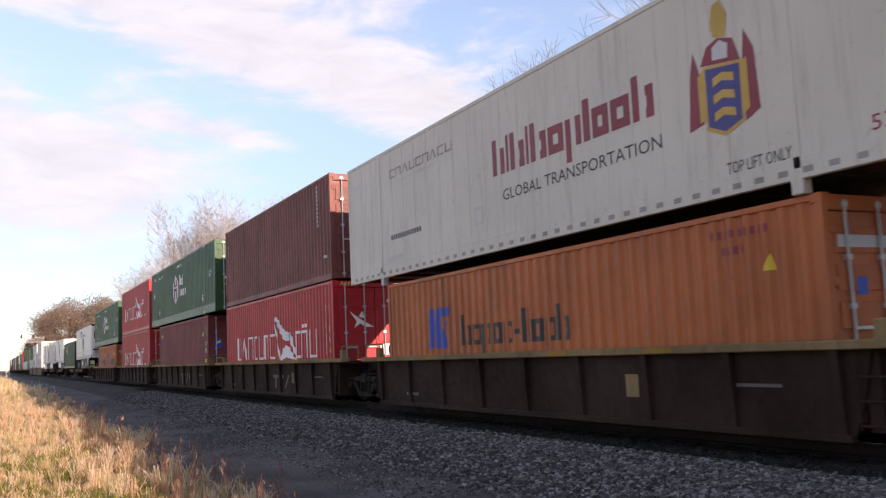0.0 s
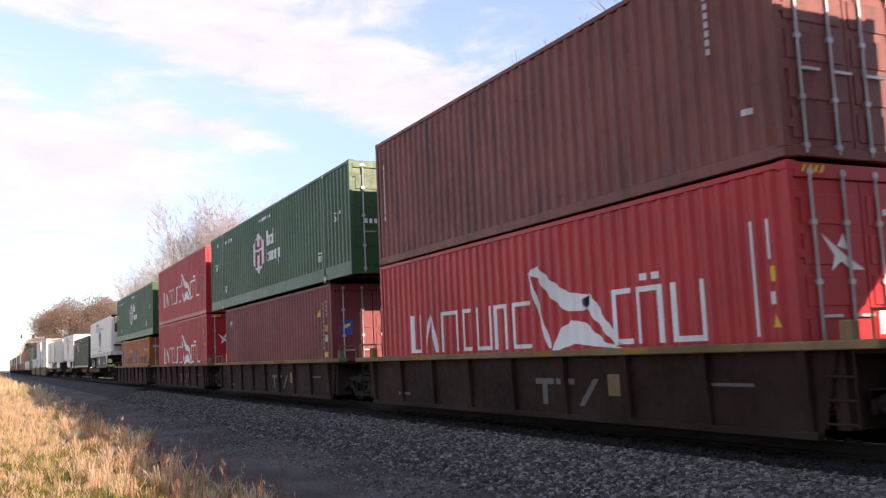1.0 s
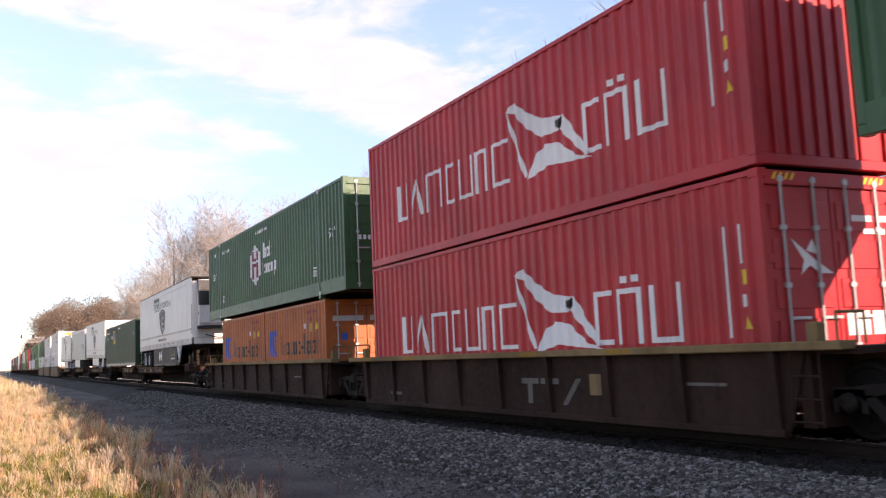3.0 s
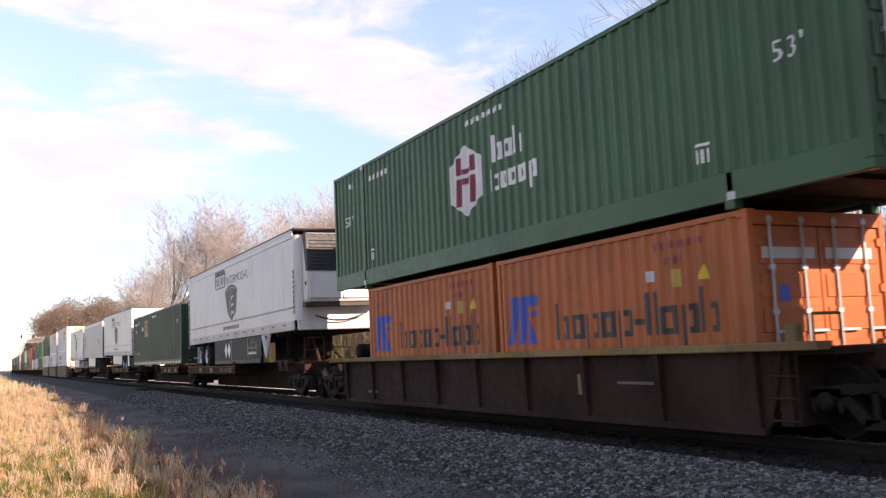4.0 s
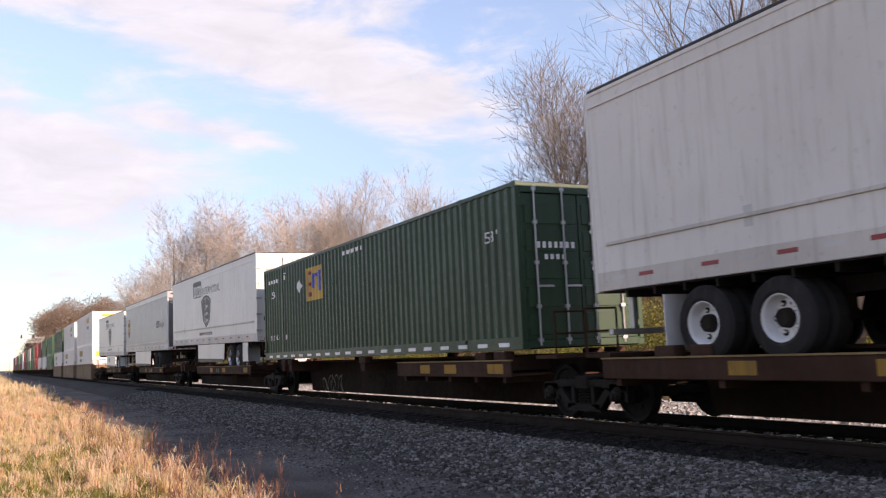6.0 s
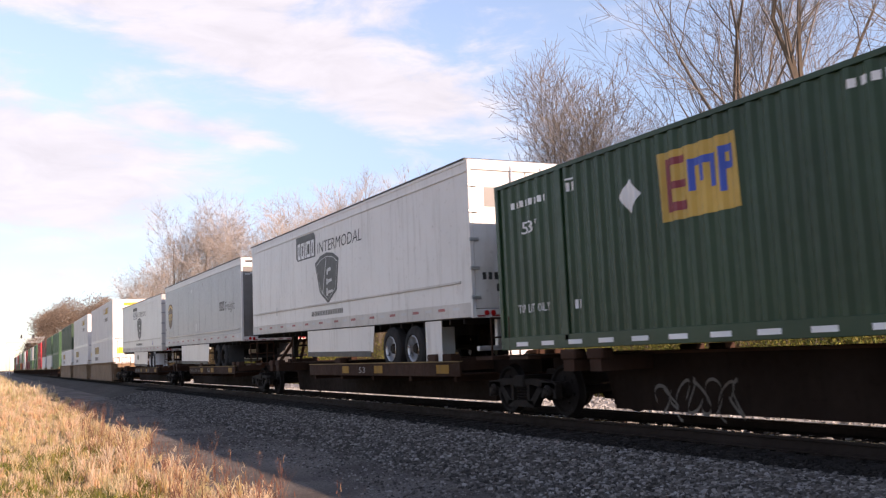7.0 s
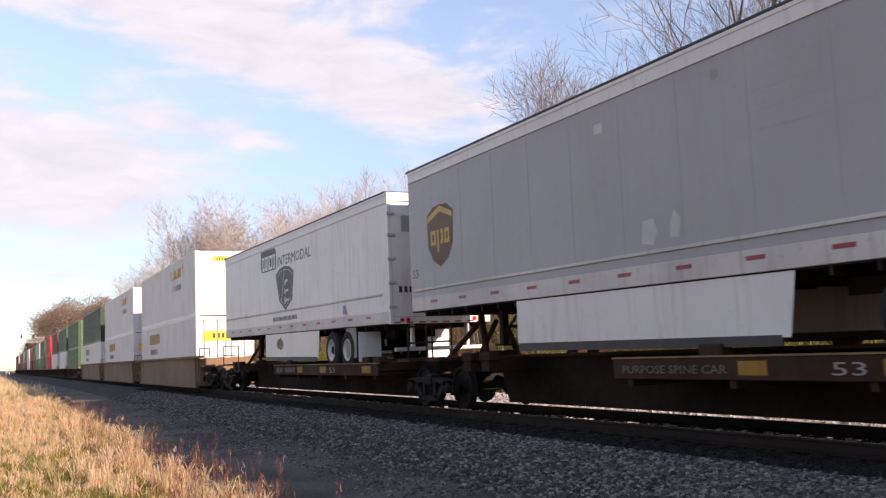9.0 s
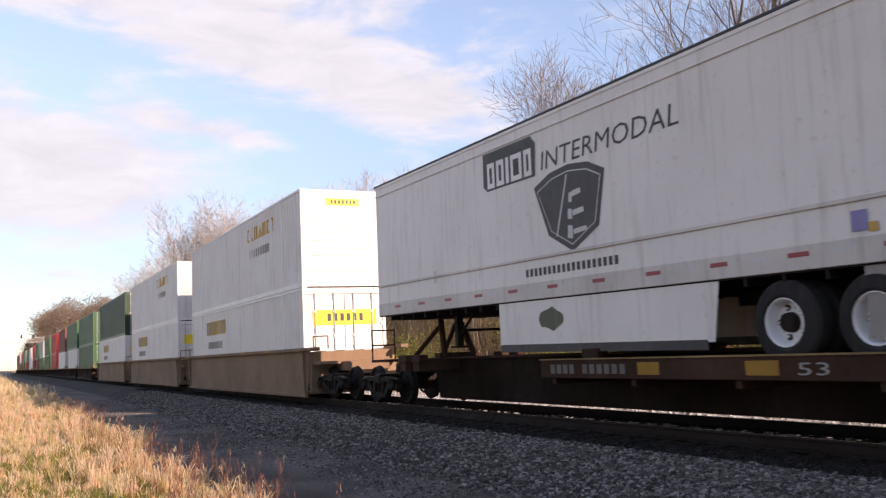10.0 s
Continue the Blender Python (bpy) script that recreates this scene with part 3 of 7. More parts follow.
def wheelset_mesh():
    if "wheelset" not in MESH:
        bm = bmesh.new()
        for s in (-1, 1):
            lathe_x(bm, [(s * 0.66, 0.12), (s * 0.665, 0.44), (s * 0.69, 0.455), (s * 0.715, 0.435), (s * 0.80, 0.42), (s * 0.80, 0.37), (s * 0.76, 0.34), (s * 0.75, 0.15), (s * 0.82, 0.12), (s * 0.82, 0.09)], 0, 0, 28)
            for k in range(6):
                a = k * math.tau / 6
                box(bm, s * 0.75, s * 0.775, 0.22 * math.cos(a) - 0.03, 0.22 * math.cos(a) + 0.03, 0.22 * math.sin(a) - 0.03, 0.22 * math.sin(a) + 0.03)
        lathe_x(bm, [(-1.02, 0.07), (1.02, 0.07)], 0, 0, 12)
        bmesh.ops.recalc_face_normals(bm, faces=bm.faces)
        MESH["wheelset"] = mesh_of("wheelset", bm, M["wheel"])
        cap = bmesh.new()
        for s in (1,):
            lathe_x(cap, [(s * 1.0, 0.11), (s * 1.14, 0.11), (s * 1.17, 0.08), (s * 1.175, 0.03)], 0, 0, 14)
            for k in range(3):
                a = k * math.tau / 3 + 0.4
                tube(cap, (s * 1.16, 0.055 * math.cos(a), 0.055 * math.sin(a)), (s * 1.19, 0.055 * math.cos(a), 0.055 * math.sin(a)), 0.02, sides=6)
        bmesh.ops.recalc_face_normals(cap, faces=cap.faces)
        MESH["cap"] = mesh_of("bearing_cap", cap, M["steel"])
        for s in (-1, 1):
            f = bmesh.new()
            xa, xb = s * 0.98, s * 1.12
            prism_x(f, [(-1.12, 0.50), (-1.12, 0.58), (-0.62, 0.66), (0.62, 0.66), (1.12, 0.58), (1.12, 0.50), (0.72, 0.50), (0.42, 0.56), (-0.42, 0.56), (-0.72, 0.50)], xa, xb)
            prism_x(f, [(-0.74, 0.52), (-0.60, 0.55), (-0.28, 0.26), (-0.42, 0.20)], xa, xb)
            prism_x(f, [(0.74, 0.52), (0.60, 0.55), (0.28, 0.26), (0.42, 0.20)], xa, xb)
            prism_x(f, [(-0.44, 0.18), (0.44, 0.18), (0.40, 0.29), (-0.40, 0.29)], xa, xb)
            for y in (-0.30, 0.22):
                box(f, min(xa, xb), max(xa, xb), y, y + 0.08, 0.26, 0.58)
            for y in (-0.89, 0.89):
                box(f, min(xa, xb), max(xa, xb), y - 0.22, y + 0.22, 0.50, 0.62, bevel=0.02)
                for e in (-0.22, 0.14):
                    box(f, min(xa, xb), max(xa, xb), y + e, y + e + 0.08, 0.34, 0.56, bevel=0.01)
                box(f, min(xa, xb) + 0.02, max(xa, xb) - 0.02, y - 0.14, y + 0.14, 0.46, 0.58, bevel=0.02)
            for y in (-0.11, 0.0, 0.11):          # spring nest
                for k in range(5):
                    tube(f, (s * 1.05, y, 0.29 + k * 0.045), (s * 1.05, y, 0.315 + k * 0.045), 0.055, sides=8)
            MESH["frame", s] = mesh_of("side_frame", f, M["steel"])
        b = boxes((-1.15, 1.15, -0.18, 0.18, 0.50, 0.72), (-0.35, 0.35, -0.35, 0.35, 0.68, 0.80), bevel=0.03)
        MESH["bolster"] = mesh_of("bolster", b, M["steel"])
        br = boxes((-0.95, 0.95, -0.46, -0.40, 0.34, 0.42), (-0.95, 0.95, 0.40, 0.46, 0.34, 0.42))
        for s in (-1, 1):
            for y in (-0.44, 0.36):
                box(br, s * 0.70, s * 0.80, y, y + 0.08, 0.28, 0.50)
        MESH["brake"] = mesh_of("brake_beam", br, M["steel"])


WHEELS = []


def truck(car, y):
    """A two-axle bogie as a part of the car, wheels turning in it."""
    wheelset_mesh()
    t = part("bolster", MESH["bolster"], None, car, "heavy dark cast-steel bogie bolster")
    t.location = (0, y, 0)
    for s in (-1, 1):
        part("side_frame", MESH["frame", s], None, t)
    part("brake_beam", MESH["brake"], None, t)
    for dy in (-0.89, 0.89):
        ws = part("wheelset", MESH["wheelset"], None, car, "worn steel wheels on an axle")
        ws.location = (0, y + dy, 0.46)
        part("bearing_cap", MESH["cap"], None, ws)
        part("bearing_cap", MESH["cap"], None, ws).rotation_euler[2] = math.pi
        WHEELS.append(ws)


def coupler(car, y, way, z=0.80):
    bm = boxes((-0.09, 0.09, min(y, y + way * 0.9), max(y, y + way * 0.9), z - 0.09, z + 0.09), bevel=0.02)
    box(bm, -0.20, 0.14, min(y + way * 0.75, y + way * 1.05), max(y + way * 0.75, y + way * 1.05), z - 0.15, z + 0.15, bevel=0.04)
    part("coupler", bm, M["steel"], car)
    hose = bmesh.new()
    pts = [(0.35, y + way * (0.2 + k * 0.13), z - 0.25 - 0.35 * math.sin(k / 6 * math.pi)) for k in range(7)]
    for a, b in zip(pts, pts[1:]):
        tube(hose, a, b, 0.025, sides=6)
    part("air_hose", hose, M["rubber"], car)


# ---------------- well cars ----------------
def well_car(y0, y1, mid, trucks, group, colour="well", chord="chord", tall=1.13, ribs=9, lead=False, tail=False):
    """A sunken-floor stack car; y0 and y1 are its side sills' ends, trucks the bogies that it carries."""
    car = root("well_car", "dirty brown steel double-stack well car on the rails", "railway wagon", group, pose(CX, 0, 0))
    m = M[colour]
    for s in (-1, 1):
        side = bmesh.new()
        xa, xb = s * 1.30, s * 1.34
        prism_x(side, [(y0 + 0.9, 0.10), (y1 - 0.9, 0.10), (y1 - 0.75, 0.45), (y1 - 0.6, tall - 0.08), (y0 + 0.6, tall - 0.08), (y0 + 0.75, 0.45)], xa, xb)
        part("side_sill", side, m, car)
        part("bottom_chord", boxes((s * 1.29, s * 1.40, y0 + 0.9, y1 - 0.9, 0.06, 0.15), bevel=0.01), m, car)
        ch = part("top_chord", boxes((s * 1.22, s * 1.47, y0, y1, tall - 0.10, tall), bevel=0.012), M[chord], car, "dusty tan top chord with yellow reflector patches")
        n = ribs
        for k in range(n):
            y = y0 + 1.0 + k * (y1 - y0 - 2.0) / (n - 1)
            rib = bmesh.new()
            prism_x(rib, [(y - 0.05, 0.12), (y + 0.05, 0.12), (y + 0.05, tall - 0.10), (y - 0.05, tall - 0.10)], s * 1.34, s * 1.345)
            for v in rib.verts:
                if abs(v.co.x) > 1.3425:
                    v.co.x = s * (1.39 + 0.05 * (v.co.z > 0.5))
            part("rib", rib, m, car)
        if s < 0:
            for k in range(6):
                y = y0 + 1.1 + k * (y1 - y0 - 2.6) / 5
                part("reflector", boxes((-1.474, -1.469, y, y + 0.55, tall - 0.082, tall - 0.016)), M["yellow" if k % 3 else "chord"], ch, "faded yellow reflector patch")
            part("data_plate", boxes((-1.346, -1.341, mid - 2.9, mid - 2.62, 0.45, 0.76)), M["chord"], car, "small worn yellowish data plate")
            marks = [rect(2.3, 2.9, 0.30, 0.36), rect(11.9, 12.7, 0.62, 0.66)]
            mark("stencil", marks, M["stencil"], car, y1, -1.342, label="worn pale stencil bars")
    floor = bmesh.new()
    for k in range(7):
        y = y0 + 1.4 + k * (y1 - y0 - 2.9) / 6
        box(floor, -1.3, 1.3, y - 0.15, y + 0.15, 0.12, 0.24)
    part("well_floor", floor, m, car, kind="stuff")
    for y, way in ((y0, 1), (y1, -1)):
        bulk = bmesh.new()
        a, b = sorted((y + way * 0.55, y + way * 0.72))
        box(bulk, -1.3, 1.3, a, b, 0.18, tall - 0.12)
        part("bulkhead", bulk, m, car)
        plat = bmesh.new()
        a, b = sorted((y - way * 0.55, y + way * 0.7))
        box(plat, -0.62, 0.62, a, b, 0.78, 1.04, bevel=0.02)
        a, b = sorted((y - way * 0.05, y + way * 0.7))
        box(plat, -1.25, 1.25, a, b, 0.98, 1.06)
        part("end_platform", plat, m, car)
        rail_bm = bmesh.new()
        for x in (-1.38, -0.95):
            tube(rail_bm, (x, y + way * 0.1, tall - 0.05), (x, y + way * 0.1, tall + 0.30), 0.018, sides=6)
        tube(rail_bm, (-1.38, y + way * 0.1, tall + 0.30), (-0.95, y + way * 0.1, tall + 0.30), 0.018, sides=6)
        part("handrail", rail_bm, M["chord"], car)
        for x in (-1.2, 1.2):
            a, b = sorted((y + way * 0.45, y + way * 0.62))
            part("container_guide", boxes((x - 0.07, x + 0.07, a, b, 1.04, 1.34), bevel=0.02), M["chord"], car)
        lad = bmesh.new()
        for z in (0.25, 0.5, 0.75):
            tube(lad, (-1.40, y + way * 0.35, z), (-1.40, y + way * 0.75, z), 0.014, sides=6)
        for dy in (0.35, 0.75):
            tube(lad, (-1.40, y + way * dy, 0.2), (-1.40, y + way * dy, tall - 0.1), 0.014, sides=6)
        part("ladder", lad, m, car)
    tank = bmesh.new()
    lathe_x(tank, [(-0.75, 0.12), (-0.70, 0.2), (0.30, 0.2), (0.35, 0.12)], y1 - 0.1, 1.28, 16)
    box(tank, 0.5, 0.8, y1 - 0.35, y1 - 0.05, 1.04, 1.35, bevel=0.03)
    bmesh.ops.recalc_face_normals(tank, faces=tank.faces)
    part("brake_reservoir", tank, M["steel"], car, "dark brake air reservoir on the end platform")
    for y in trucks:
        truck(car, y)
    if lead:
        coupler(car, y0 - 0.4, -1)
    if tail:
        coupler(car, y1 + 0.4, 1)
    return car


# ---------------- spine cars ----------------
def spine_car(y0, y1, deck, trucks, hitch, group, lead=False, tail=False):
    """A single-beam trailer wagon: spine, outriggers, a wheel deck (deck: y from, to) and a hitch."""
    car = root("spine_car", "rusty brown steel spine wagon for trailers and containers", "railway wagon", group, pose(CX, 0, 0))
    # the beam's colour holds dirt and the decks' shade
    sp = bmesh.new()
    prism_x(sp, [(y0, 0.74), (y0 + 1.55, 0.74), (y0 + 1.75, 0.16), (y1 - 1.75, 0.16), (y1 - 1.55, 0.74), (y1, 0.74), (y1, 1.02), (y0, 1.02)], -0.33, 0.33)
    part("spine_beam", sp, M["shaded_grime"], car)
    part("beam_flange", boxes((-0.42, 0.42, y0 + 0.3, y1 - 0.3, 1.02, 1.06)), M["spine"], car)
    for y in (y0 + 1.9, y0 + 2.6, (y0 + y1) / 2, y1 - 2.6, y1 - 1.9):
        for s in (-1, 1):
            arm = prism_x(bmesh.new(), [(y - 0.14, 0.80), (y + 0.14, 0.80), (y + 0.14, 1.04), (y - 0.14, 1.04)], s * 0.33, s * 1.30)
            box(arm, s * 1.10, s * 1.32, y - 0.2, y + 0.2, 0.98, 1.14, bevel=0.02)
            part("outrigger", arm, M["spine"], car)
    if deck:
        d0, d1 = deck
        for s in (-1, 1):
            part("wheel_deck", boxes((s * 0.62, s * 1.42, d0, d1, 0.72, 0.75)), M["spine"], car, "rusty wheel runway plate")
            sb = part("deck_edge", boxes((s * 1.40, s * 1.45, d0, d1, 0.70, 0.98), bevel=0.012), M["spine"], car)
            part("edge_cap", boxes((s * 1.39, s * 1.47, d0, d1, 0.978, 1.0)), M["chord"], sb)
            if s < 0:
                for f, wd in ((0.05, 0.55), (0.42, 0.5), (0.66, 0.45)):
                    y = d0 + (d1 - d0) * f
                    part("reflector", boxes((-1.455, -1.451, y, y + wd, 0.76, 0.93)), M["yellow"], sb, "yellow reflector patch")
        for k in range(5):
            y = d0 + 0.3 + k * (d1 - d0 - 0.6) / 4
            part("deck_bracket", boxes((-1.40, 1.40, y - 0.05, y + 0.05, 0.60, 0.718)), M["spine"], car)
    if hitch is not None:
        y, way = hitch
        h = bmesh.new()
        for x in (-0.38, 0.38):
            tube(h, (x, y + way * 0.45, 1.05), (x * 0.6, y, 1.95), 0.07, sides=8)
            tube(h, (x, y - way * 1.25, 1.05), (x * 0.5, y - way * 0.1, 1.78), 0.055, sides=8)
        box(h, -0.45, 0.45, y - 0.4, y + 0.4, 1.93, 1.99, bevel=0.02)
        box(h, -0.5, 0.5, y + way * 0.3 - 0.12, y + way * 0.3 + 0.12, 1.04, 1.16)
        part("hitch", h, M["spine"], car, "rust-red folding trailer hitch")
    for ya, yh in ((y0 + 0.1, y0 + 0.12), (y1 - 0.7, y1 - 0.12)):
        part("end_platform", boxes((-1.3, 1.3, ya, ya + 0.6, 1.0, 1.06)), M["spine"], car)
        hr = bmesh.new()
        for x in (-1.28, -0.7):
            tube(hr, (x, yh, 1.05), (x, yh, 1.75), 0.018, sides=6)
        tube(hr, (-1.28, yh, 1.4), (-0.7, yh, 1.4), 0.018, sides=6)
        tube(hr, (-1.28, yh, 1.75), (-0.7, yh, 1.75), 0.018, sides=6)
        part("handrail", hr, M["spine"], car)
    for y in trucks:
        truck(car, y)
    if lead:
        coupler(car, y0, -1)
    if tail:
        coupler(car, y1, 1)
    return car


# ---------------- semi-trailers ----------------
def tyre_meshes():
    if "tyre" in MESH:
        return
    ty = bmesh.new()
    lathe_x(ty, [(0.0, 0.28), (-0.02, 0.32), (0.01, 0.45), (0.05, 0.49), (0.23, 0.49), (0.27, 0.45), (0.28, 0.30)], 0, 0, 32, False)
    bmesh.ops.recalc_face_normals(ty, faces=ty.faces)
    MESH["tyre"] = mesh_of("tyre", ty, M["rubber"])
    for key, mat in (("film", M["film"]), ("chrome", M["chrome"]), ("black", M["steel"])):
        ri = bmesh.new()
        lathe_x(ri, [(0.00, 0.287), (-0.008, 0.275), (0.02, 0.258), (0.11, 0.242), (0.15, 0.225), (0.135, 0.10)], 0, 0, 28, False)
        for k in range(10):
            a = k * math.tau / 10
            tube(ri, (0.10, 0.17 * math.cos(a), 0.17 * math.sin(a)), (0.14, 0.17 * math.cos(a), 0.17 * math.sin(a)), 0.016, sides=6)
        bmesh.ops.recalc_face_normals(ri, faces=ri.faces)
        MESH["rim", key] = mesh_of("rim", ri, mat)
    hub = bmesh.new()
    lathe_x(hub, [(0.14, 0.12), (0.05, 0.11), (0.03, 0.09), (0.03, 0.02)], 0, 0, 16)
    # Dark discs stand for the rim's hand holes, their shade as colour
    for k in range(5):
        a = k * math.tau / 5
        lathe_x(hub, [(0.150, 0.038), (0.128, 0.038)], 0.178 * math.cos(a), 0.178 * math.sin(a), 10)
    bmesh.ops.recalc_face_normals(hub, faces=hub.faces)
    MESH["hub"] = mesh_of("hub", hub, M["steel"])


def trailer(label, colour, length, group, at, nose_front, axles, skirt=None, skirt_colour="white", rim="film", reefer=False, belt=0.70, rails=None, flap="film", roll=False):
    """A 53-foot van: y = 0 is the end towards the front of the train. nose_front: the kingpin end lies there.
    axles: the two axle centres (y); skirt: (y0, y1, drop). The rest frame is the body's floor, z = 0."""
    c = root("semi_trailer", label, "semi-trailer", group, at)
    w, h, m = 1.295, 3.03, M[colour]
    mr = M[rails or colour]
    yn, yr = (0.0, length) if nose_front else (length, 0.0)     # nose, rear
    d = 1 if nose_front else -1
    body = bmesh.new()
    box(body, -w + 0.01, w - 0.01, 0.02, length - 0.02, 0.30, h - 0.17)
    for e in [e for e in body.edges if abs(e.verts[0].co.y - e.verts[1].co.y) < 1e-4 and abs(e.verts[0].co.z - e.verts[1].co.z) > 1 and abs(e.verts[0].co.y - yn) < 0.1]:
        bmesh.ops.bevel(body, geom=[e], offset=0.24 if reefer else 0.14, segments=5, affect="EDGES", profile=0.5)
    part("body", body, m, c)
    part("roof", boxes((-w - 0.014, w + 0.014, 0.06, length - 0.06, h - 0.006, h + 0.040), bevel=0.008), M["black"], c, "dark roof sheet with a folded edge")
    for s in (-1, 1):
        xa, xb = s * w, s * (w - 0.04)
        ya, yb = (0.28, length - 0.03) if nose_front else (0.03, length - 0.14)
        tr = boxes((xa, xb, ya, yb, h - 0.24, h - 0.02), bevel=0.01)
        box(tr, s * (w + 0.012), xa, ya, yb, h - 0.06, h - 0.008)
        box(tr, s * (w + 0.012), xa, ya, yb, h - 0.242, h - 0.215)
        part("top_rail", tr, mr, c)
        br = boxes((xa, xb, ya, yb, 0.02, 0.30), bevel=0.008)
        if belt:
            box(br, s * (w + 0.022), s * (w - 0.02), 0.4, length - 0.3, belt - 0.025, belt + 0.025, bevel=0.006)
        part("bottom_rail", br, M["worn_white"], c, "scuffed dirty white bottom rail")
        if s < 0:
            k, y = 0, 0.5
            while y < length - 0.6:
                part("reflective_tape", boxes((-w - 0.004, -w - 0.0005, y, y + (0.3 if k % 2 else 0.28), 0.17, 0.225)), M["tape_red" if k % 2 else "pale"], c, "red reflective tape" if k % 2 else "pale reflective tape")
                y += 0.62
                k += 1
            seams = bmesh.new()
            y = 1.24
            while y < length - 0.5:
                box(seams, -w + 0.007, -w + 0.01, y - 0.012, y + 0.012, 0.50, h - 0.18)
                y += 1.24
            for k in range(9):
                box(seams, -w + 0.0085, -w + 0.01, 0.4, length - 0.4, 0.72 + k * 0.24, 0.726 + k * 0.24)
            part("panel_seam", seams, m, c, kind="stuff")
    part("floor", boxes((-w + 0.03, w - 0.03, 0.1, length - 0.1, 0.0, 0.06)), M["steel"], c)
    ya, yb = (0.03, 0.15) if nose_front else (length - 0.15, length - 0.03)
    part("nose_sill", boxes((-w + 0.06, w - 0.06, ya, yb, 0.0, 0.31), bevel=0.03), mr, c)
    under = bmesh.new()
    for k in range(int(length / 0.6)):
        box(under, -w + 0.05, w - 0.05, 0.4 + k * 0.6, 0.45 + k * 0.6, -0.10, 0.0)
    part("cross_member", under, M["steel"], c, kind="stuff")
    # running gear
    tyre_meshes()
    bog = boxes((-0.55, -0.42, min(axles) - 1.4, max(axles) + 1.4, -0.30, -0.10), (0.42, 0.55, min(axles) - 1.4, max(axles) + 1.4, -0.30, -0.10))
    for y in axles:
        lathe_x(bog, [(-1.0, 0.065), (1.0, 0.065)], y, AXLE, 10)
        box(bog, -0.6, -0.38, y - 0.35, y + 0.1, AXLE - 0.05, -0.15)
        box(bog, 0.38, 0.6, y - 0.35, y + 0.1, AXLE - 0.05, -0.15)
    bmesh.ops.recalc_face_normals(bog, faces=bog.faces)
    part("bogie", bog, M["steel"], c)
    for y in axles:
        for x, flip in ((-1.27, 0), (-0.94, 0), (1.27, 180), (0.94, 180)):
            t = part("wheel", MESH["tyre"], None, c, "black dual tyre with a pale rim")
            t.matrix_basis = pose(x, y, AXLE, 0, 0, flip)
            part("rim", MESH["rim", rim], None, t)
            part("hub", MESH["hub"], None, t)
    # landing gear near the nose
    lg = bmesh.new()
    yl = yn + d * 2.9
    for x in (-0.65, 0.65):
        box(lg, x - 0.07, x + 0.07, yl - 0.07, yl + 0.07, -0.72, 0.0, bevel=0.01)
        box(lg, x - 0.14, x + 0.14, yl - 0.14, yl + 0.14, -0.76, -0.72)
        tube(lg, (x, yl, -0.55), (x, yl + d * 0.75, -0.02), 0.03, sides=6)
    tube(lg, (-0.65, yl, -0.4), (0.65, yl, -0.4), 0.03, sides=6)
    part("landing_gear", lg, M["steel"], c)
    if skirt:
        s0, s1, drop = skirt
        for s in (-1, 1):
            sk = bmesh.new()
            prism_x(sk, [(s0, 0.02), (s1, 0.02), (s1 + 0.0, -drop), (s0 - 0.12 * (s0 > axles[0]) + 0.25, -drop)], s * (w - 0.05), s * (w - 0.035))
            panel = part("side_skirt", sk, M[skirt_colour], c)
            part("skirt_edge", boxes((s * (w - 0.052), s * (w - 0.030), s0 + 0.25, s1 - 0.02, -drop - 0.10, -drop + 0.03)), M["black"], panel, "black rubber skirt edge")
    # rear end: doors, rods, hinges, lights, bumper, mudflaps
    r = -1 if yr < length / 2 else 1      # outward
    yo = yr

    def out(y0, y1):
        return sorted((yo + r * y0, yo + r * y1))
    rf = bmesh.new()
    for x0, x1, z0, z1 in ((-w, -w + 0.07, 0, h), (w - 0.07, w, 0, h), (-w + 0.07, w - 0.07, h - (0.34 if roll else 0.20), h), (-w + 0.07, w - 0.07, 0.0, 0.16)):
        a, b = out(-0.03, 0.045)
        box(rf, x0, x1, a, b, z0, z1, bevel=0.008)
    part("rear_frame", rf, mr, c)
    if roll:
        a, b = out(-0.02, 0.02)
        dl = part("roll_door", boxes((-w + 0.08, w - 0.08, a, b, 0.17, h - 0.345)), M["soot"], c, "sooty dark grey roll-up door")
        a, b = out(0.045, 0.06)
        part("header_slot", boxes((-w + 0.16, w - 0.16, a, b, h - 0.17, h - 0.10)), M["black"], c, "dark slot in the header")
        a, b = out(0.02, 0.032)
        hoop = bmesh.new()
        arc = [(-1.15 + 2.3 * k / 12, h - 0.62 + 0.17 * math.sin(k / 12 * math.pi)) for k in range(13)]
        for (x0, z0), (x1, z1) in zip(arc, arc[1:]):
            box(hoop, x0, x1, a, b, (z0 + z1) / 2 - 0.03, (z0 + z1) / 2 + 0.03)
        part("arch_strip", hoop, M["pale"], dl, "pale arched strip across the door")
        part("pull_bar", boxes((0.1, 0.75, a, b, 0.62, 0.66)), M["galvanised"], dl)
    for x0, x1 in () if roll else ((-w + 0.08, -0.01), (0.01, w - 0.08)):
        a, b = out(-0.02, 0.03)
        dl = part("door", boxes((x0, x1, a, b, 0.17, h - 0.21), bevel=0.01), m, c)
        xb = x0 + (x1 - x0) * (0.72 if x0 < -0.5 else 0.28)
        part("locking_bar", tube(bmesh.new(), (xb, yo + r * 0.06, 0.1), (xb, yo + r * 0.06, h - 0.1), 0.017), M["chrome"], dl, "bright metal locking bar")
        xe = x0 if x0 < -0.5 else x1
        a, b = out(0.03, 0.07)
        hg = mesh_of("hinge", boxes((xe - 0.10, xe + 0.10, a, b, 0, 0.07), bevel=0.006), M["galvanised"])
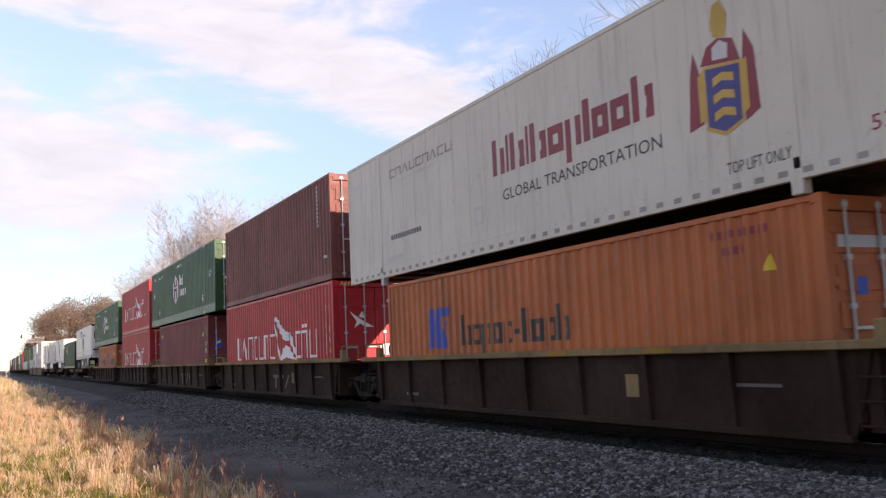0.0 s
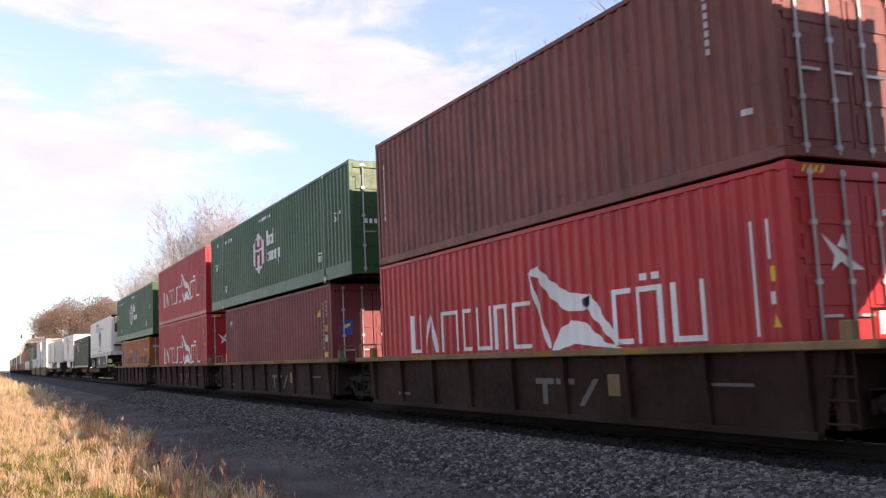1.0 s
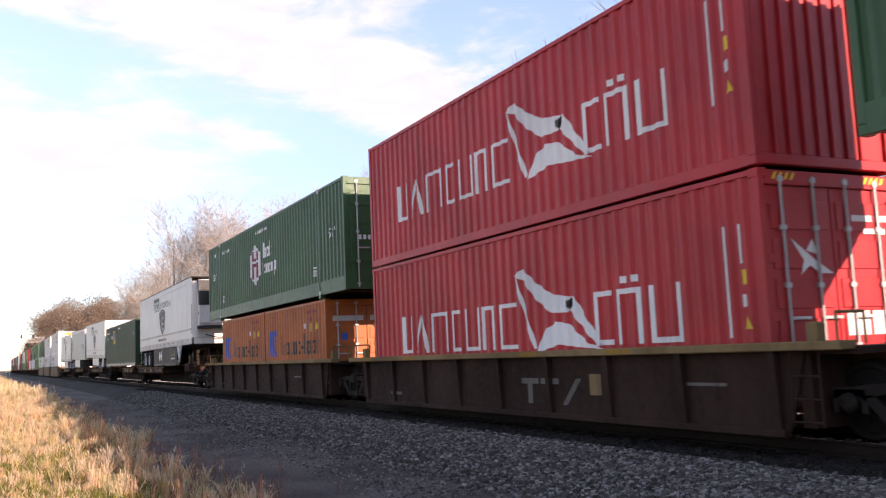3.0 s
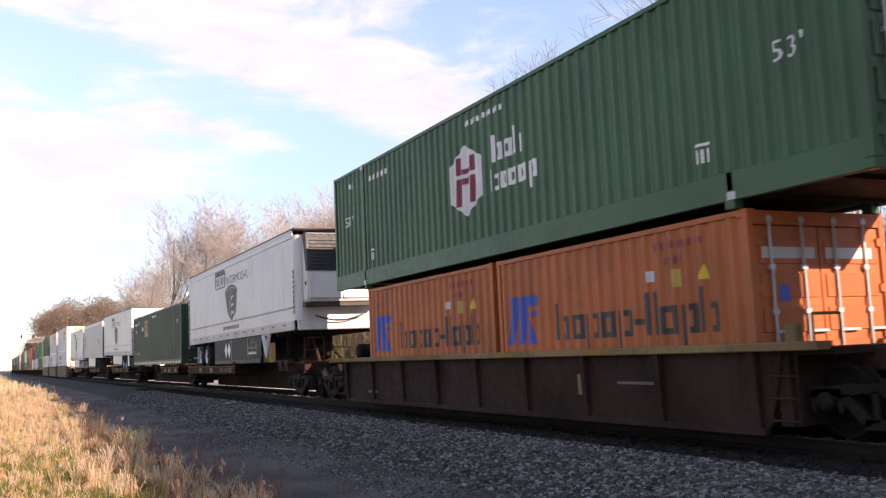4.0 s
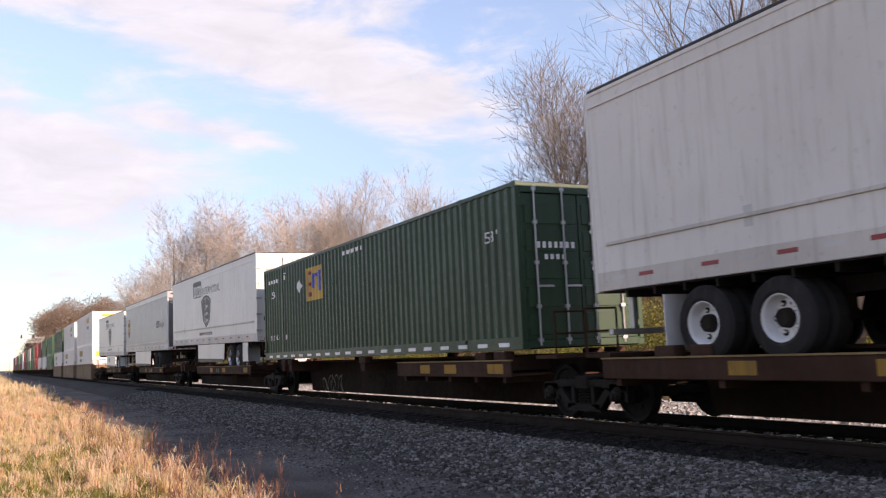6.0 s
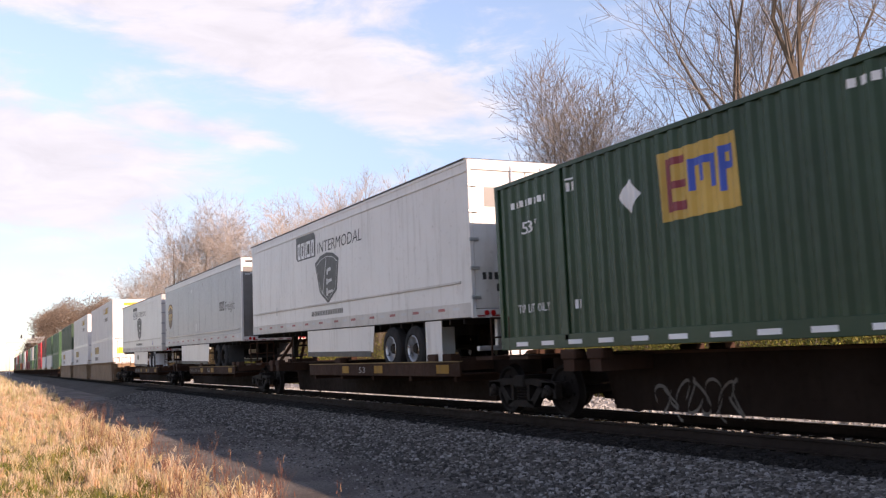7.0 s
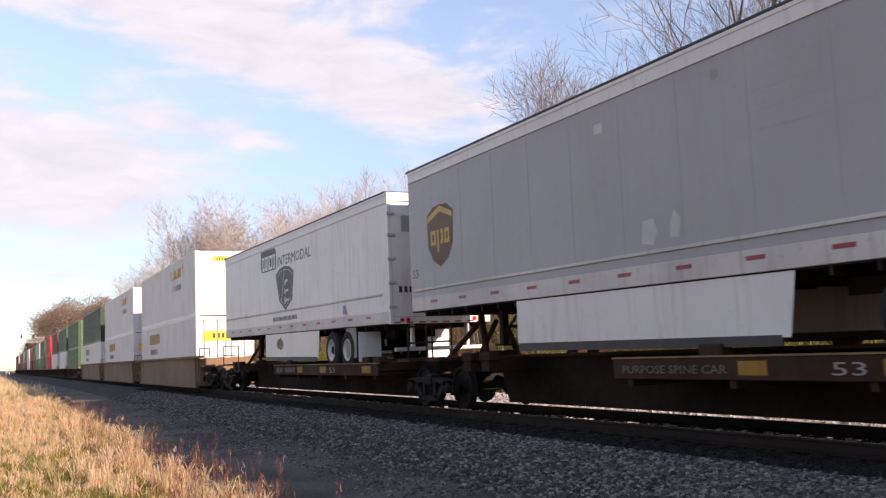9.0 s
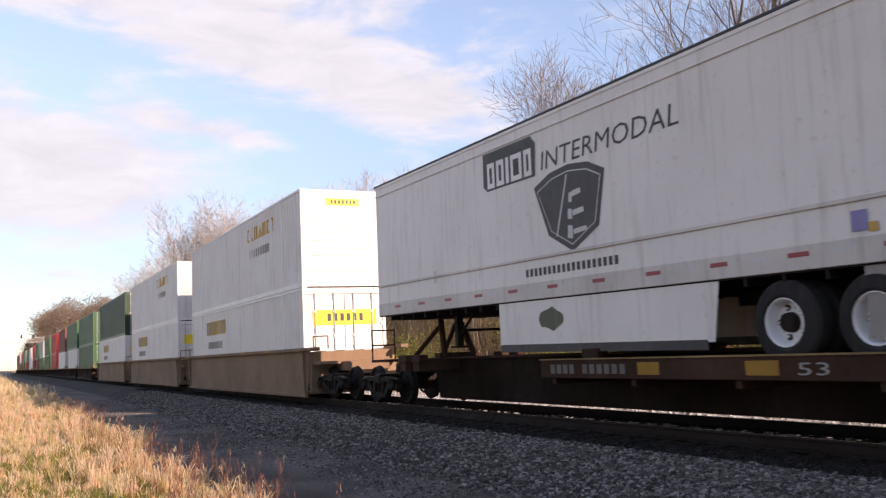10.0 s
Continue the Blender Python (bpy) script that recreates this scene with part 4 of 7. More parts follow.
        for z in (0.35, 0.9, 1.45, 2.0, 2.5):
            part("hinge", hg, None, dl).location.z = z
    for x in (-1.0, -0.86, 0.86, 1.0):
        tl = bmesh.new()
        tube(tl, (x, yo + r * 0.045, 0.09), (x, yo + r * 0.065, 0.09), 0.05, sides=14)
        part("tail_light", tl, M["lens_red"], c, "round red tail light")
    tp = bmesh.new()
    for k in range(8):
        a, b = out(0.045, 0.049)
        box(tp, -1.2 + k * 0.31, -1.04 + k * 0.31, a, b, 0.02, 0.05)
    part("reflective_tape", tp, M["tape_red"], c, "red reflective tape")
    a, b = out(-0.12, -0.02)
    bu = boxes((-1.15, 1.15, a, b, -0.62, -0.53), (-0.75, -0.67, a, b, -0.53, 0.0), (0.67, 0.75, a, b, -0.53, 0.0), bevel=0.008)
    part("bumper", bu, M["steel" if roll else "galvanised"], c, "rear bumper guard")
    ym = (max(axles) if yr > length / 2 else min(axles)) + r * 0.75
    for x in (-0.95, 0.95):
        part("mudflap", boxes((x - 0.3, x + 0.3, ym - 0.008, ym + 0.008, -0.85, -0.12)), M[flap], c, "white mudflap" if flap == "film" else "black mudflap")
    if reefer:
        ry = yn - d * 0.02
        ru = bmesh.new()
        prism_x(ru, [(0, 0.80), (-0.44 * d, 0.82), (-0.50 * d, 1.05), (-0.50 * d, 1.66), (-0.40 * d, 2.76), (-0.12 * d, 2.90), (0, 2.90)], -1.08, 1.08)
        for v in ru.verts:
            v.co.y += ry
        bmesh.ops.bevel(ru, geom=[e for e in ru.edges if abs(e.verts[0].co.x - e.verts[1].co.x) < 1e-4], offset=0.05, segments=2, affect="EDGES")
        unit = part("cooling_unit", ru, M["white"], c, "white nose-mounted refrigeration unit")
        yf = ry - d * 0.46
        gb = prism_x(bmesh.new(), [(yf - d * 0.07, 1.72), (yf + d * 0.03, 2.84), (yf + d * 0.36, 2.86), (yf + d * 0.22, 2.30), (yf + d * 0.10, 1.72)], -1.10, 1.10)
        grille = part("grille", gb, M["black"], unit, "black louvred radiator grille")
        for k in range(9):
            ys = yf - d * 0.075 + d * 0.0102 * (0.8 + k * 1.0)
            sl = boxes((-1.0, 1.0, ys - 0.035, ys + 0.035, 1.78 + k * 0.105, 1.81 + k * 0.105))
            part("louvre", sl, M["black"], grille)
        for x0, x1 in ((-1.04, -0.012), (0.012, 1.04)):
            part("access_door", boxes((x0, x1, min(yf - d * 0.058, yf), max(yf - d * 0.058, yf), 0.90, 1.68), bevel=0.02), M["white"], unit)
        part("vent", boxes((-1.086, -1.078, ry - d * 0.35, ry - d * 0.35 + 0.14, 1.30, 1.42)), M["black"], unit)
        part("bracket", boxes((-1.16, 1.16, min(yf, yf + d * 0.3), max(yf, yf + d * 0.3), 0.66, 0.80), bevel=0.02), M["black"], unit)
        hoop = bmesh.new()
        pts = [(-1.05 + 2.1 * k / 10, yn - d * (0.12 + 0.52 * math.sin(k / 10 * math.pi) ** 0.5), 2.93) for k in range(11)]
        for p, q in zip(pts, pts[1:]):
            tube(hoop, p, q, 0.03, sides=6)
        part("guard_hoop", hoop, M["steel"], c)
        hoses = bmesh.new()
        pts = [(-0.75 + 1.5 * k / 12, yn - d * 0.12, 0.42 - 0.16 * math.sin(k / 12 * math.pi)) for k in range(13)]
        for p, q in zip(pts, pts[1:]):
            tube(hoses, p, q, 0.022, sides=6)
        part("air_line", hoses, M["rubber"], c)
    return c


AXLE = -0.55


# ---------------- ground, road bed and track ----------------
def strip(name, profile, y0, y1, material, label, steps=60, rough=0.0):
    """One sheet with a cross-section (x, z), drawn along y in growing steps."""
    bm = bmesh.new()
    rows = []
    for k in range(steps + 1):
        f = k / steps
        y = y0 + (y1 - y0) * f ** 2.2
        rows.append([bm.verts.new((x, y, z + (rough * noise.noise((x * 0.5, y * 0.3, 3.0)) if rough else 0))) for x, z in profile])
    for p, q in zip(rows, rows[1:]):
        for i in range(len(p) - 1):
            bm.faces.new((p[i], p[i + 1], q[i + 1], q[i]))
    bmesh.ops.recalc_face_normals(bm, faces=bm.faces)
    return tagged(part(name, bm, material), label, name, kind="structure")


def lay_ground():
    xs = [-3000, -400, -60, -20, -8, -4, -2, 0, 1.2, 2.4, 3.4, 4.4, 5.4, 13.6, 18, 30, 60, 400, 3000]
    bm = bmesh.new()
    ys = [-400, -60, -15] + [-10 + 60 * (k / 60) for k in range(61)] + [60, 80, 110, 150, 220, 320, 500, 900, 2500, 4500]
    grid = []
    for y in ys:
        row = []
        for x in xs:
            z = -0.52 + 0.05 * noise.noise((x * 0.4, y * 0.25, 0))
            if x <= 1.2:
                z += 0.10 * min(1.0, (1.2 - x) / 4)
            if x > 13:
                z -= 0.25
            row.append(bm.verts.new((x, y, z)))
        grid.append(row)
    for p, q in zip(grid, grid[1:]):
        for i in range(len(p) - 1):
            bm.faces.new((p[i], p[i + 1], q[i + 1], q[i]))
    tagged(part("ground", bm, M["ground"]), "dry grassy verge and open ground beside the railway", "ground", kind="structure")
    strip("path", [(2.0, -0.60), (2.5, -0.485), (3.2, -0.46), (4.4, -0.455), (5.6, -0.46)], -40, 2500, M["path"], "packed grey grit service path beside the track", 90, 0.03)
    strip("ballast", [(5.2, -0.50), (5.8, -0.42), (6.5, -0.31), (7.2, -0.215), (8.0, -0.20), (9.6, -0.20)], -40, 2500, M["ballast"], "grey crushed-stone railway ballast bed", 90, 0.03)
    strip("far_ballast", [(9.6, -0.20), (10.7, -0.20), (12.5, -0.20), (14.4, -0.22), (15.6, -0.5), (17.0, -0.85)], -40, 2500, M["sunlit_bed"], "crushed-stone bed across the track, sunlight painted into its pale colour", 90, 0.03)


def lay_track():
    track = tagged(new("railway_track"), "steel rails on dark creosoted wooden ties", "railway track", kind="structure")
    for s in (-1, 1):
        x = CX + s * 0.755
        prof = [(-0.07, -0.172), (0.07, -0.172), (0.07, -0.155), (0.012, -0.135), (0.010, -0.045), (0.036, -0.035), (0.036, -0.006), (0.028, -0.002), (-0.028, -0.002), (-0.036, -0.006), (-0.036, -0.035), (-0.010, -0.045), (-0.012, -0.135), (-0.07, -0.155)]
        bm = bmesh.new()
        a = [bm.verts.new((x + p, -40, z)) for p, z in prof]
        b = [bm.verts.new((x + p, 2500, z)) for p, z in prof]
        for i in range(len(a)):
            bm.faces.new((a[i], b[i], b[(i + 1) % len(a)], a[(i + 1) % len(a)]))
        bmesh.ops.recalc_face_normals(bm, faces=bm.faces)
        r = part("rail", bm, M["rail"], track)
        part("rail_head", boxes((x - 0.027, x + 0.027, -40, 2500, -0.002, 0.0)), M["rail_top"], r, "bright worn running surface")
    tie = mesh_of("tie", boxes((-1.30, 1.30, -0.115, 0.115, -0.18, 0.0), bevel=0.012), M["tie"])
    plate = boxes(*[(s * 0.755 - 0.17, s * 0.755 + 0.17, -0.09, 0.09, 0.001, 0.016) for s in (-1, 1)])
    plate = mesh_of("tie_plate", plate, M["rail"])
    y, k = -6.0, 0
    rest = bmesh.new()
    while y < 420:
        if k < 300:
            t = part("tie", tie, None, track)
            t.location = (CX + rng.uniform(-0.05, 0.05), y, -0.176 + rng.uniform(-0.008, 0.004))
            t.rotation_euler[2] = rng.uniform(-0.02, 0.02)
            if k < 90:
                part("tie_plate", plate, None, t)
        else:
            box(rest, CX - 1.3, CX + 1.3, y - 0.115, y + 0.115, -0.35, -0.176)
        y += 0.50 + rng.uniform(-0.03, 0.03)
        k += 1
    part("far_tie", rest, M["tie"], track, kind="stuff")


def scatter(name, count, where, size, material, label, seed, flat=0.75):
    """Loose angular stones as one object."""
    r = np.random.RandomState(seed)
    base = np.array([(-1, -1, -1), (1, -1, -1), (1, 1, -1), (-1, 1, -1), (-1, -1, 1), (1, -1, 1), (1, 1, 1), (-1, 1, 1)], float)
    quads = np.array([(0, 3, 2, 1), (4, 5, 6, 7), (0, 1, 5, 4), (1, 2, 6, 5), (2, 3, 7, 6), (3, 0, 4, 7)])
    P = where(r, count)
    n = len(P)
    s = r.uniform(size[0], size[1], (n, 1, 1)) * r.uniform(0.6, 1.25, (n, 1, 3)) * np.array([1, 1, flat])
    v = base[None] * s * r.uniform(0.45, 1.0, (n, 8, 3))
    a = r.uniform(0, 6.283, n)
    b = r.uniform(-0.6, 0.6, n)
    ca, sa, cb, sb = np.cos(a)[:, None], np.sin(a)[:, None], np.cos(b)[:, None], np.sin(b)[:, None]
    x, y, z = v[..., 0], v[..., 1] * cb - v[..., 2] * sb, v[..., 1] * sb + v[..., 2] * cb
    v = np.stack([x * ca - y * sa, x * sa + y * ca, z], -1) + P[:, None, :]
    f = (quads[None] + np.arange(n)[:, None, None] * 8).reshape(-1, 4)
    me = bpy.data.meshes.new(name)
    me.from_pydata(v.reshape(-1, 3).tolist(), [], f.tolist())
    me.materials.append(material)
    return tagged(new(name, me), label, "gravel", kind="stuff")


def bed_height(x):
    return np.interp(x, [2.0, 2.5, 4.4, 5.5, 5.8, 6.5, 7.2, 8.0, 10.7, 14.4, 15.6], [-0.6, -0.485, -0.455, -0.46, -0.42, -0.31, -0.215, -0.20, -0.20, -0.22, -0.5])


def lay_stones():
    def shoulder(r, n):
        y = 4.5 + 45 * r.uniform(0, 1, n) ** 1.9
        x = 5.0 + 2.5 * r.beta(2.0, 1.1, n) + np.abs(r.normal(0, 0.05, n))
        return np.stack([x, y, bed_height(x) + 0.006], -1)
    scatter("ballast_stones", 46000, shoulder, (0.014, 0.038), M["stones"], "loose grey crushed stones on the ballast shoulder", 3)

    # stones by the ties, much darker than those on the shoulder
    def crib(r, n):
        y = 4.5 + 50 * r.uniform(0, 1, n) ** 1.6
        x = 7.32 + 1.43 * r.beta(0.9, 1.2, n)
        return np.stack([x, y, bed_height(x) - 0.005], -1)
    scatter("crib_stones", 17000, crib, (0.018, 0.042), M["dark_stones"], "dark stones between the ties", 4)

    # the far stones take the paler copy, with sunlight painted in
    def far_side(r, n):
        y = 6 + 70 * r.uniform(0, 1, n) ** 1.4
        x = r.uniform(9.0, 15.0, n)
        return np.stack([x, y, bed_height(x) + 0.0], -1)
    scatter("far_stones", 15000, far_side, (0.03, 0.065), M["sunlit_stones"], "crushed stones across the track, sunlight painted into their pale colour", 5)

    def grit(r, n):
        y = 6 + 40 * r.uniform(0, 1, n) ** 1.6
        x = 2.3 + 3.4 * r.uniform(0, 1, n) ** 0.7
        return np.stack([x, y, bed_height(x) + 0.002], -1)
    scatter("path_grit", 15000, grit, (0.006, 0.022), M["stones"], "scattered grey grit on the packed path", 6)


def blades(name, points, heights, width, lean, material, label, seed, category="grass"):
    """Thin bent blades as one object; each is a tapered two-piece strip."""
    r = np.random.RandomState(seed)
    n = len(points)
    a = r.uniform(0, 6.283, n)
    side = np.stack([np.cos(a), np.sin(a), np.zeros(n)], -1)
    b = r.uniform(0, 6.283, n)
    fall = np.stack([np.cos(b), np.sin(b), np.zeros(n)], -1) * (heights * lean * r.uniform(0.1, 1.0, n))[:, None]
    up = np.array([0, 0, 1.0])[None] * heights[:, None]
    w = (width * r.uniform(0.6, 1.4, n))[:, None]
    p0, p1, p2 = points - side * w, points + side * w, points + up * 0.55 + fall * 0.35
    v = np.stack([p0, p1, p2 + side * w * 0.7, p2 - side * w * 0.7, points + up + fall], 1).reshape(-1, 3)
    k = np.arange(n) * 5
    faces = np.concatenate([np.stack([k, k + 1, k + 2, k + 3], -1)]).tolist() + np.stack([k + 3, k + 2, k + 4], -1).tolist()
    me = bpy.data.meshes.new(name)
    me.from_pydata(v.tolist(), [], faces)
    me.materials.append(material)
    return tagged(new(name, me), label, category, kind="stuff")


def fans(name, centres, count, tall, material, label, seed, width=0.0035, droop=0.9):
    """Bunches of grass: curved blades that rise from one root and fall outwards on all sides."""
    r = np.random.RandomState(seed)
    n = len(centres) * count
    root_at = np.repeat(centres, count, axis=0) + np.concatenate([r.normal(0, 0.028, (n, 2)), np.zeros((n, 1))], 1)
    h = np.repeat(tall, count) * r.uniform(0.35, 1.15, n)
    a = r.uniform(0, 6.283, n)
    way = np.stack([np.cos(a), np.sin(a), np.zeros(n)], -1)
    b = a + 1.57 + r.normal(0, 0.6, n)
    side = np.stack([np.cos(b), np.sin(b), np.zeros(n)], -1) * (width * (1 + 0.035 * root_at[:, 1]) * r.uniform(0.6, 1.4, n))[:, None]
    reach = (h * droop * r.uniform(0.1, 1.0, n) ** 1.4)[:, None] * way
    up = np.array([0, 0, 1.0])[None] * h[:, None]
    p1, p2, p3 = root_at + up * 0.5 + reach * 0.2, root_at + up * 0.86 + reach * 0.58, root_at + up * r.uniform(0.75, 1.05, (n, 1)) + reach
    v = np.stack([root_at - side, root_at + side, p1 + side, p1 - side, p2 + side * 0.8, p2 - side * 0.8, p3], 1).reshape(-1, 3)
    k = np.arange(n) * 7
    faces = np.stack([k, k + 1, k + 2, k + 3], -1).tolist() + np.stack([k + 3, k + 2, k + 4, k + 5], -1).tolist() + np.stack([k + 5, k + 4, k + 6], -1).tolist()
    me = bpy.data.meshes.new(name)
    me.from_pydata(v.tolist(), [], faces)
    me.materials.append(material)
    return tagged(new(name, me), label, "grass", kind="stuff")


def verge_edge(y):
    return 2.42 + 0.16 * np.sin(y * 0.7) + 0.2 * np.sin(y * 1.9 + 1) + 0.012 * y


def grow_grass():
    r = np.random.RandomState(11)
    n = 60000
    y = 5.0 + 75 * r.uniform(0, 1, n) ** 1.9
    edge = verge_edge(y)
    x = edge - (edge + 9 + y * 0.1) * r.uniform(0, 1, n) ** 1.4
    h = r.uniform(0.03, 0.15, n)
    z = np.full(n, -0.50) + 0.07 * np.clip((1.2 - x) / 4, 0, 1)
    blades("dry_grass", np.stack([x, y, z], -1), h, 0.0042 + 0.00018 * y, 1.6, M["grass"], "short dry straw-coloured grass along the verge", 12)
    # bunches, in drifts of differing height
    n = 3300
    y = 5.2 + 70 * r.uniform(0, 1, n) ** 1.7
    edge = verge_edge(y)
    x = edge - (edge + 7 + y * 0.1) * r.uniform(0, 1, n) ** 1.25
    drift = 0.5 + 0.5 * np.sin(x * 1.9 + 2 * np.sin(y * 0.7)) * np.sin(y * 1.3 + np.sin(x * 1.5))
    tall = (0.10 + 0.24 * drift ** 1.5 + 0.008 * np.clip(y - 10, 0, 12)) * r.uniform(0.6, 1.4, n)
    z = np.full(n, -0.51) + 0.07 * np.clip((1.2 - x) / 4, 0, 1)
    at = np.stack([x, y, z], -1)
    odd = r.uniform(0, 1, n) < 0.45
    fans("bunch_grass", at[odd], 44, tall[odd], M["tuft"], "bleached bunch grass with drooping blades on the verge", 21)
    fans("tufted_grass", at[~odd], 44, tall[~odd], M["grass"], "tufted dry straw-coloured grass along the verge", 22)
    # feathery seed heads over the bunches
    pick = r.randint(0, n, 1500)
    top = at[pick] + np.stack([r.normal(0, 0.06, 1500), r.normal(0, 0.06, 1500), tall[pick] * r.uniform(0.9, 1.5, 1500)], -1)
    rep = np.repeat(top, 14, axis=0) + r.normal(0, 1, (21000, 3)) * np.array([0.012, 0.012, 0.035])
    blades("seed_heads", rep, r.uniform(0.015, 0.05, 21000), 0.0022 + 0.00012 * rep[:, 1], 1.4, M["tuft"], "feathery pale seed heads over the dry grass", 23)
    # low green leaves among the tufts
    n = 44000
    y = 6.0 + 14 * r.uniform(0, 1, n) ** 1.4
    x = 1.9 - 7 * r.uniform(0, 1, n) ** 1.2
    keep = np.sin(x * 2.7 + 1.0) * np.sin(y * 1.9 + 0.5) + 0.7 * np.sin(x * 5.1 + y * 2.3) + r.normal(0, 0.4, n) > 0.22
    p = np.stack([x, y, np.full(n, -0.5) + r.uniform(0.0, 0.08, n)], -1)[keep]
    blades("low_weeds", p, r.uniform(0.06, 0.20, len(p)), 0.007, 1.6, M["leaf"], "low green weeds among the dry grass", 15, "weeds")
    n = 16000
    y = 60 + 400 * r.uniform(0, 1, n) ** 1.7
    x = 2.6 - (8 + y * 0.12) * r.uniform(0, 1, n)
    blades("far_grass", np.stack([x, y, np.full(n, -0.5)], -1), r.uniform(0.3, 0.75, n), 0.05, 0.8, M["grass"], "distant dry grass along the verge", 13)
    # russet weed stalks with seed heads at the edge of the path
    n = 190
    y = 7.2 + 30 * r.uniform(0, 1, n) ** 1.5
    x = verge_edge(y) - 0.2 + r.uniform(-0.8, 0.35, n)
    h = r.uniform(0.2, 0.72, n)
    pts, hs = [], []
    for i in range(n):
        for k in range(26):
            f = 0.35 + 0.65 * k / 26
            pts.append((x[i] + r.normal(0, 0.02) + 0.08 * f * math.sin(i), y[i] + r.normal(0, 0.02), -0.5 + h[i] * f))
            hs.append(r.uniform(0.03, 0.10))
        for k in range(4):
            pts.append((x[i] + r.normal(0, 0.008), y[i] + r.normal(0, 0.008), -0.5))
            hs.append(h[i])
    blades("weed_stalks", np.array(pts), np.array(hs), 0.003, 0.6, M["weed"], "russet dead weed stalks with seed heads", 14, "weed")


# ---------------- trees ----------------
def bare_tree(seed, height, spread, trunk=0.22, thin=0.010, shoot=(1, 2, 1, 2), twigs="far_bark"):
    """A leafless tree: tapered trunk, rising limbs and fine twigs, as trunk and crown meshes."""
    r = random.Random(seed)
    wood, twig = bmesh.new(), bmesh.new()
    # length, pieces, side shoots and lean of each order of branch
    orders = ((0.40, 5, shoot[0], 0.0), (0.36, 5, shoot[1], 0.55), (0.20, 4, shoot[2], 0.75), (0.115, 3, shoot[3], 0.85), (0.062, 2, 0, 0.9))

    def grow(p, d, level, rad, scale):
        share, pieces, shoots, lean = orders[level]
        length = height * share * scale
        for k in range(pieces):
            wob = 0.05 if level == 0 else 0.14
            d = (d + Vector((r.gauss(0, wob), r.gauss(0, wob), r.gauss(0.05, 0.06)))).normalized()
            q = p + d * length / pieces
            r1 = max(rad * 0.84, thin * 0.7)
            tube(wood if level < 2 else twig, p, q, rad, r1, 6 if level < 1 else 5 if level < 2 else 3, False)
            p, rad = q, r1
            if level < 4 and (level > 0 or k >= 2):
                for _ in range(shoots):
                    sprout(p, d, level, rad, 1.0 - 0.45 * k / pieces)
        if level < 4:
            for _ in range(2):
                sprout(p, d, level, rad, 0.8, 0.6)

    def sprout(p, d, level, rad, scale, tight=1.0):
        a = r.uniform(0, math.tau)
        s = d.orthogonal().normalized()
        t = d.cross(s)
        tilt = spread * orders[level + 1][3] * tight * r.uniform(0.6, 1.2)
        nd = d * math.cos(tilt) + (s * math.cos(a) + t * math.sin(a)) * math.sin(tilt)
        nd.z += 0.10
        grow(p, nd.normalized(), level + 1, max(rad * (r.uniform(0.55, 0.75) if level == 0 else r.uniform(0.45, 0.62)), thin), scale * r.uniform(0.75, 1.15))

    grow(Vector((0, 0, -0.3)), Vector((0, 0, 1)), 0, trunk, 1.0)
    top = sorted(v.co.z for v in twig.verts)[-60]
    for bm in (wood, twig):
        bmesh.ops.scale(bm, vec=(height / top,) * 3, verts=bm.verts)
    return mesh_of("trunk", wood, M["bark"]), mesh_of("crown", twig, M[twigs])


def tree_thing(meshes, label, at, group=""):
    t = root("tree", label, "tree", group, at)
    part("trunk", meshes[0], None, t)
    part("crown", meshes[1], None, t)
    return t


def leaf_cloud(name, seed, lumps, count, leaf, material):
    """Loose small leaves round a few lumpy centres."""
    r = np.random.RandomState(seed)
    L = np.array(lumps, float)
    k = r.randint(0, len(L), count)
    d = r.normal(0, 1, (count, 3))
    d /= np.linalg.norm(d, axis=1)[:, None]
    rad = L[k, 3:4] * (0.55 + 0.5 * r.uniform(0, 1, (count, 1)) ** 0.6) * (1 + 0.25 * r.normal(0, 1, (count, 1)))
    P = L[k, :3] + d * rad * np.array([1, 1, 0.85])
    P[:, 2] = np.maximum(P[:, 2], 0.05)
    u = r.normal(0, 1, (count, 3))
    u /= np.linalg.norm(u, axis=1)[:, None]
    v = np.cross(u, r.normal(0, 1, (count, 3)))
    v /= np.linalg.norm(v, axis=1)[:, None]
    s = leaf * r.uniform(0.6, 1.5, (count, 1))
    V = np.stack([P - u * s, P + v * s * 0.6, P + u * s, P - v * s * 0.6], 1).reshape(-1, 3)
    me = bpy.data.meshes.new(name)
    me.from_pydata(V.tolist(), [], (np.arange(count)[:, None] * 4 + np.arange(4)[None]).tolist())
    me.materials.append(material)
    return me


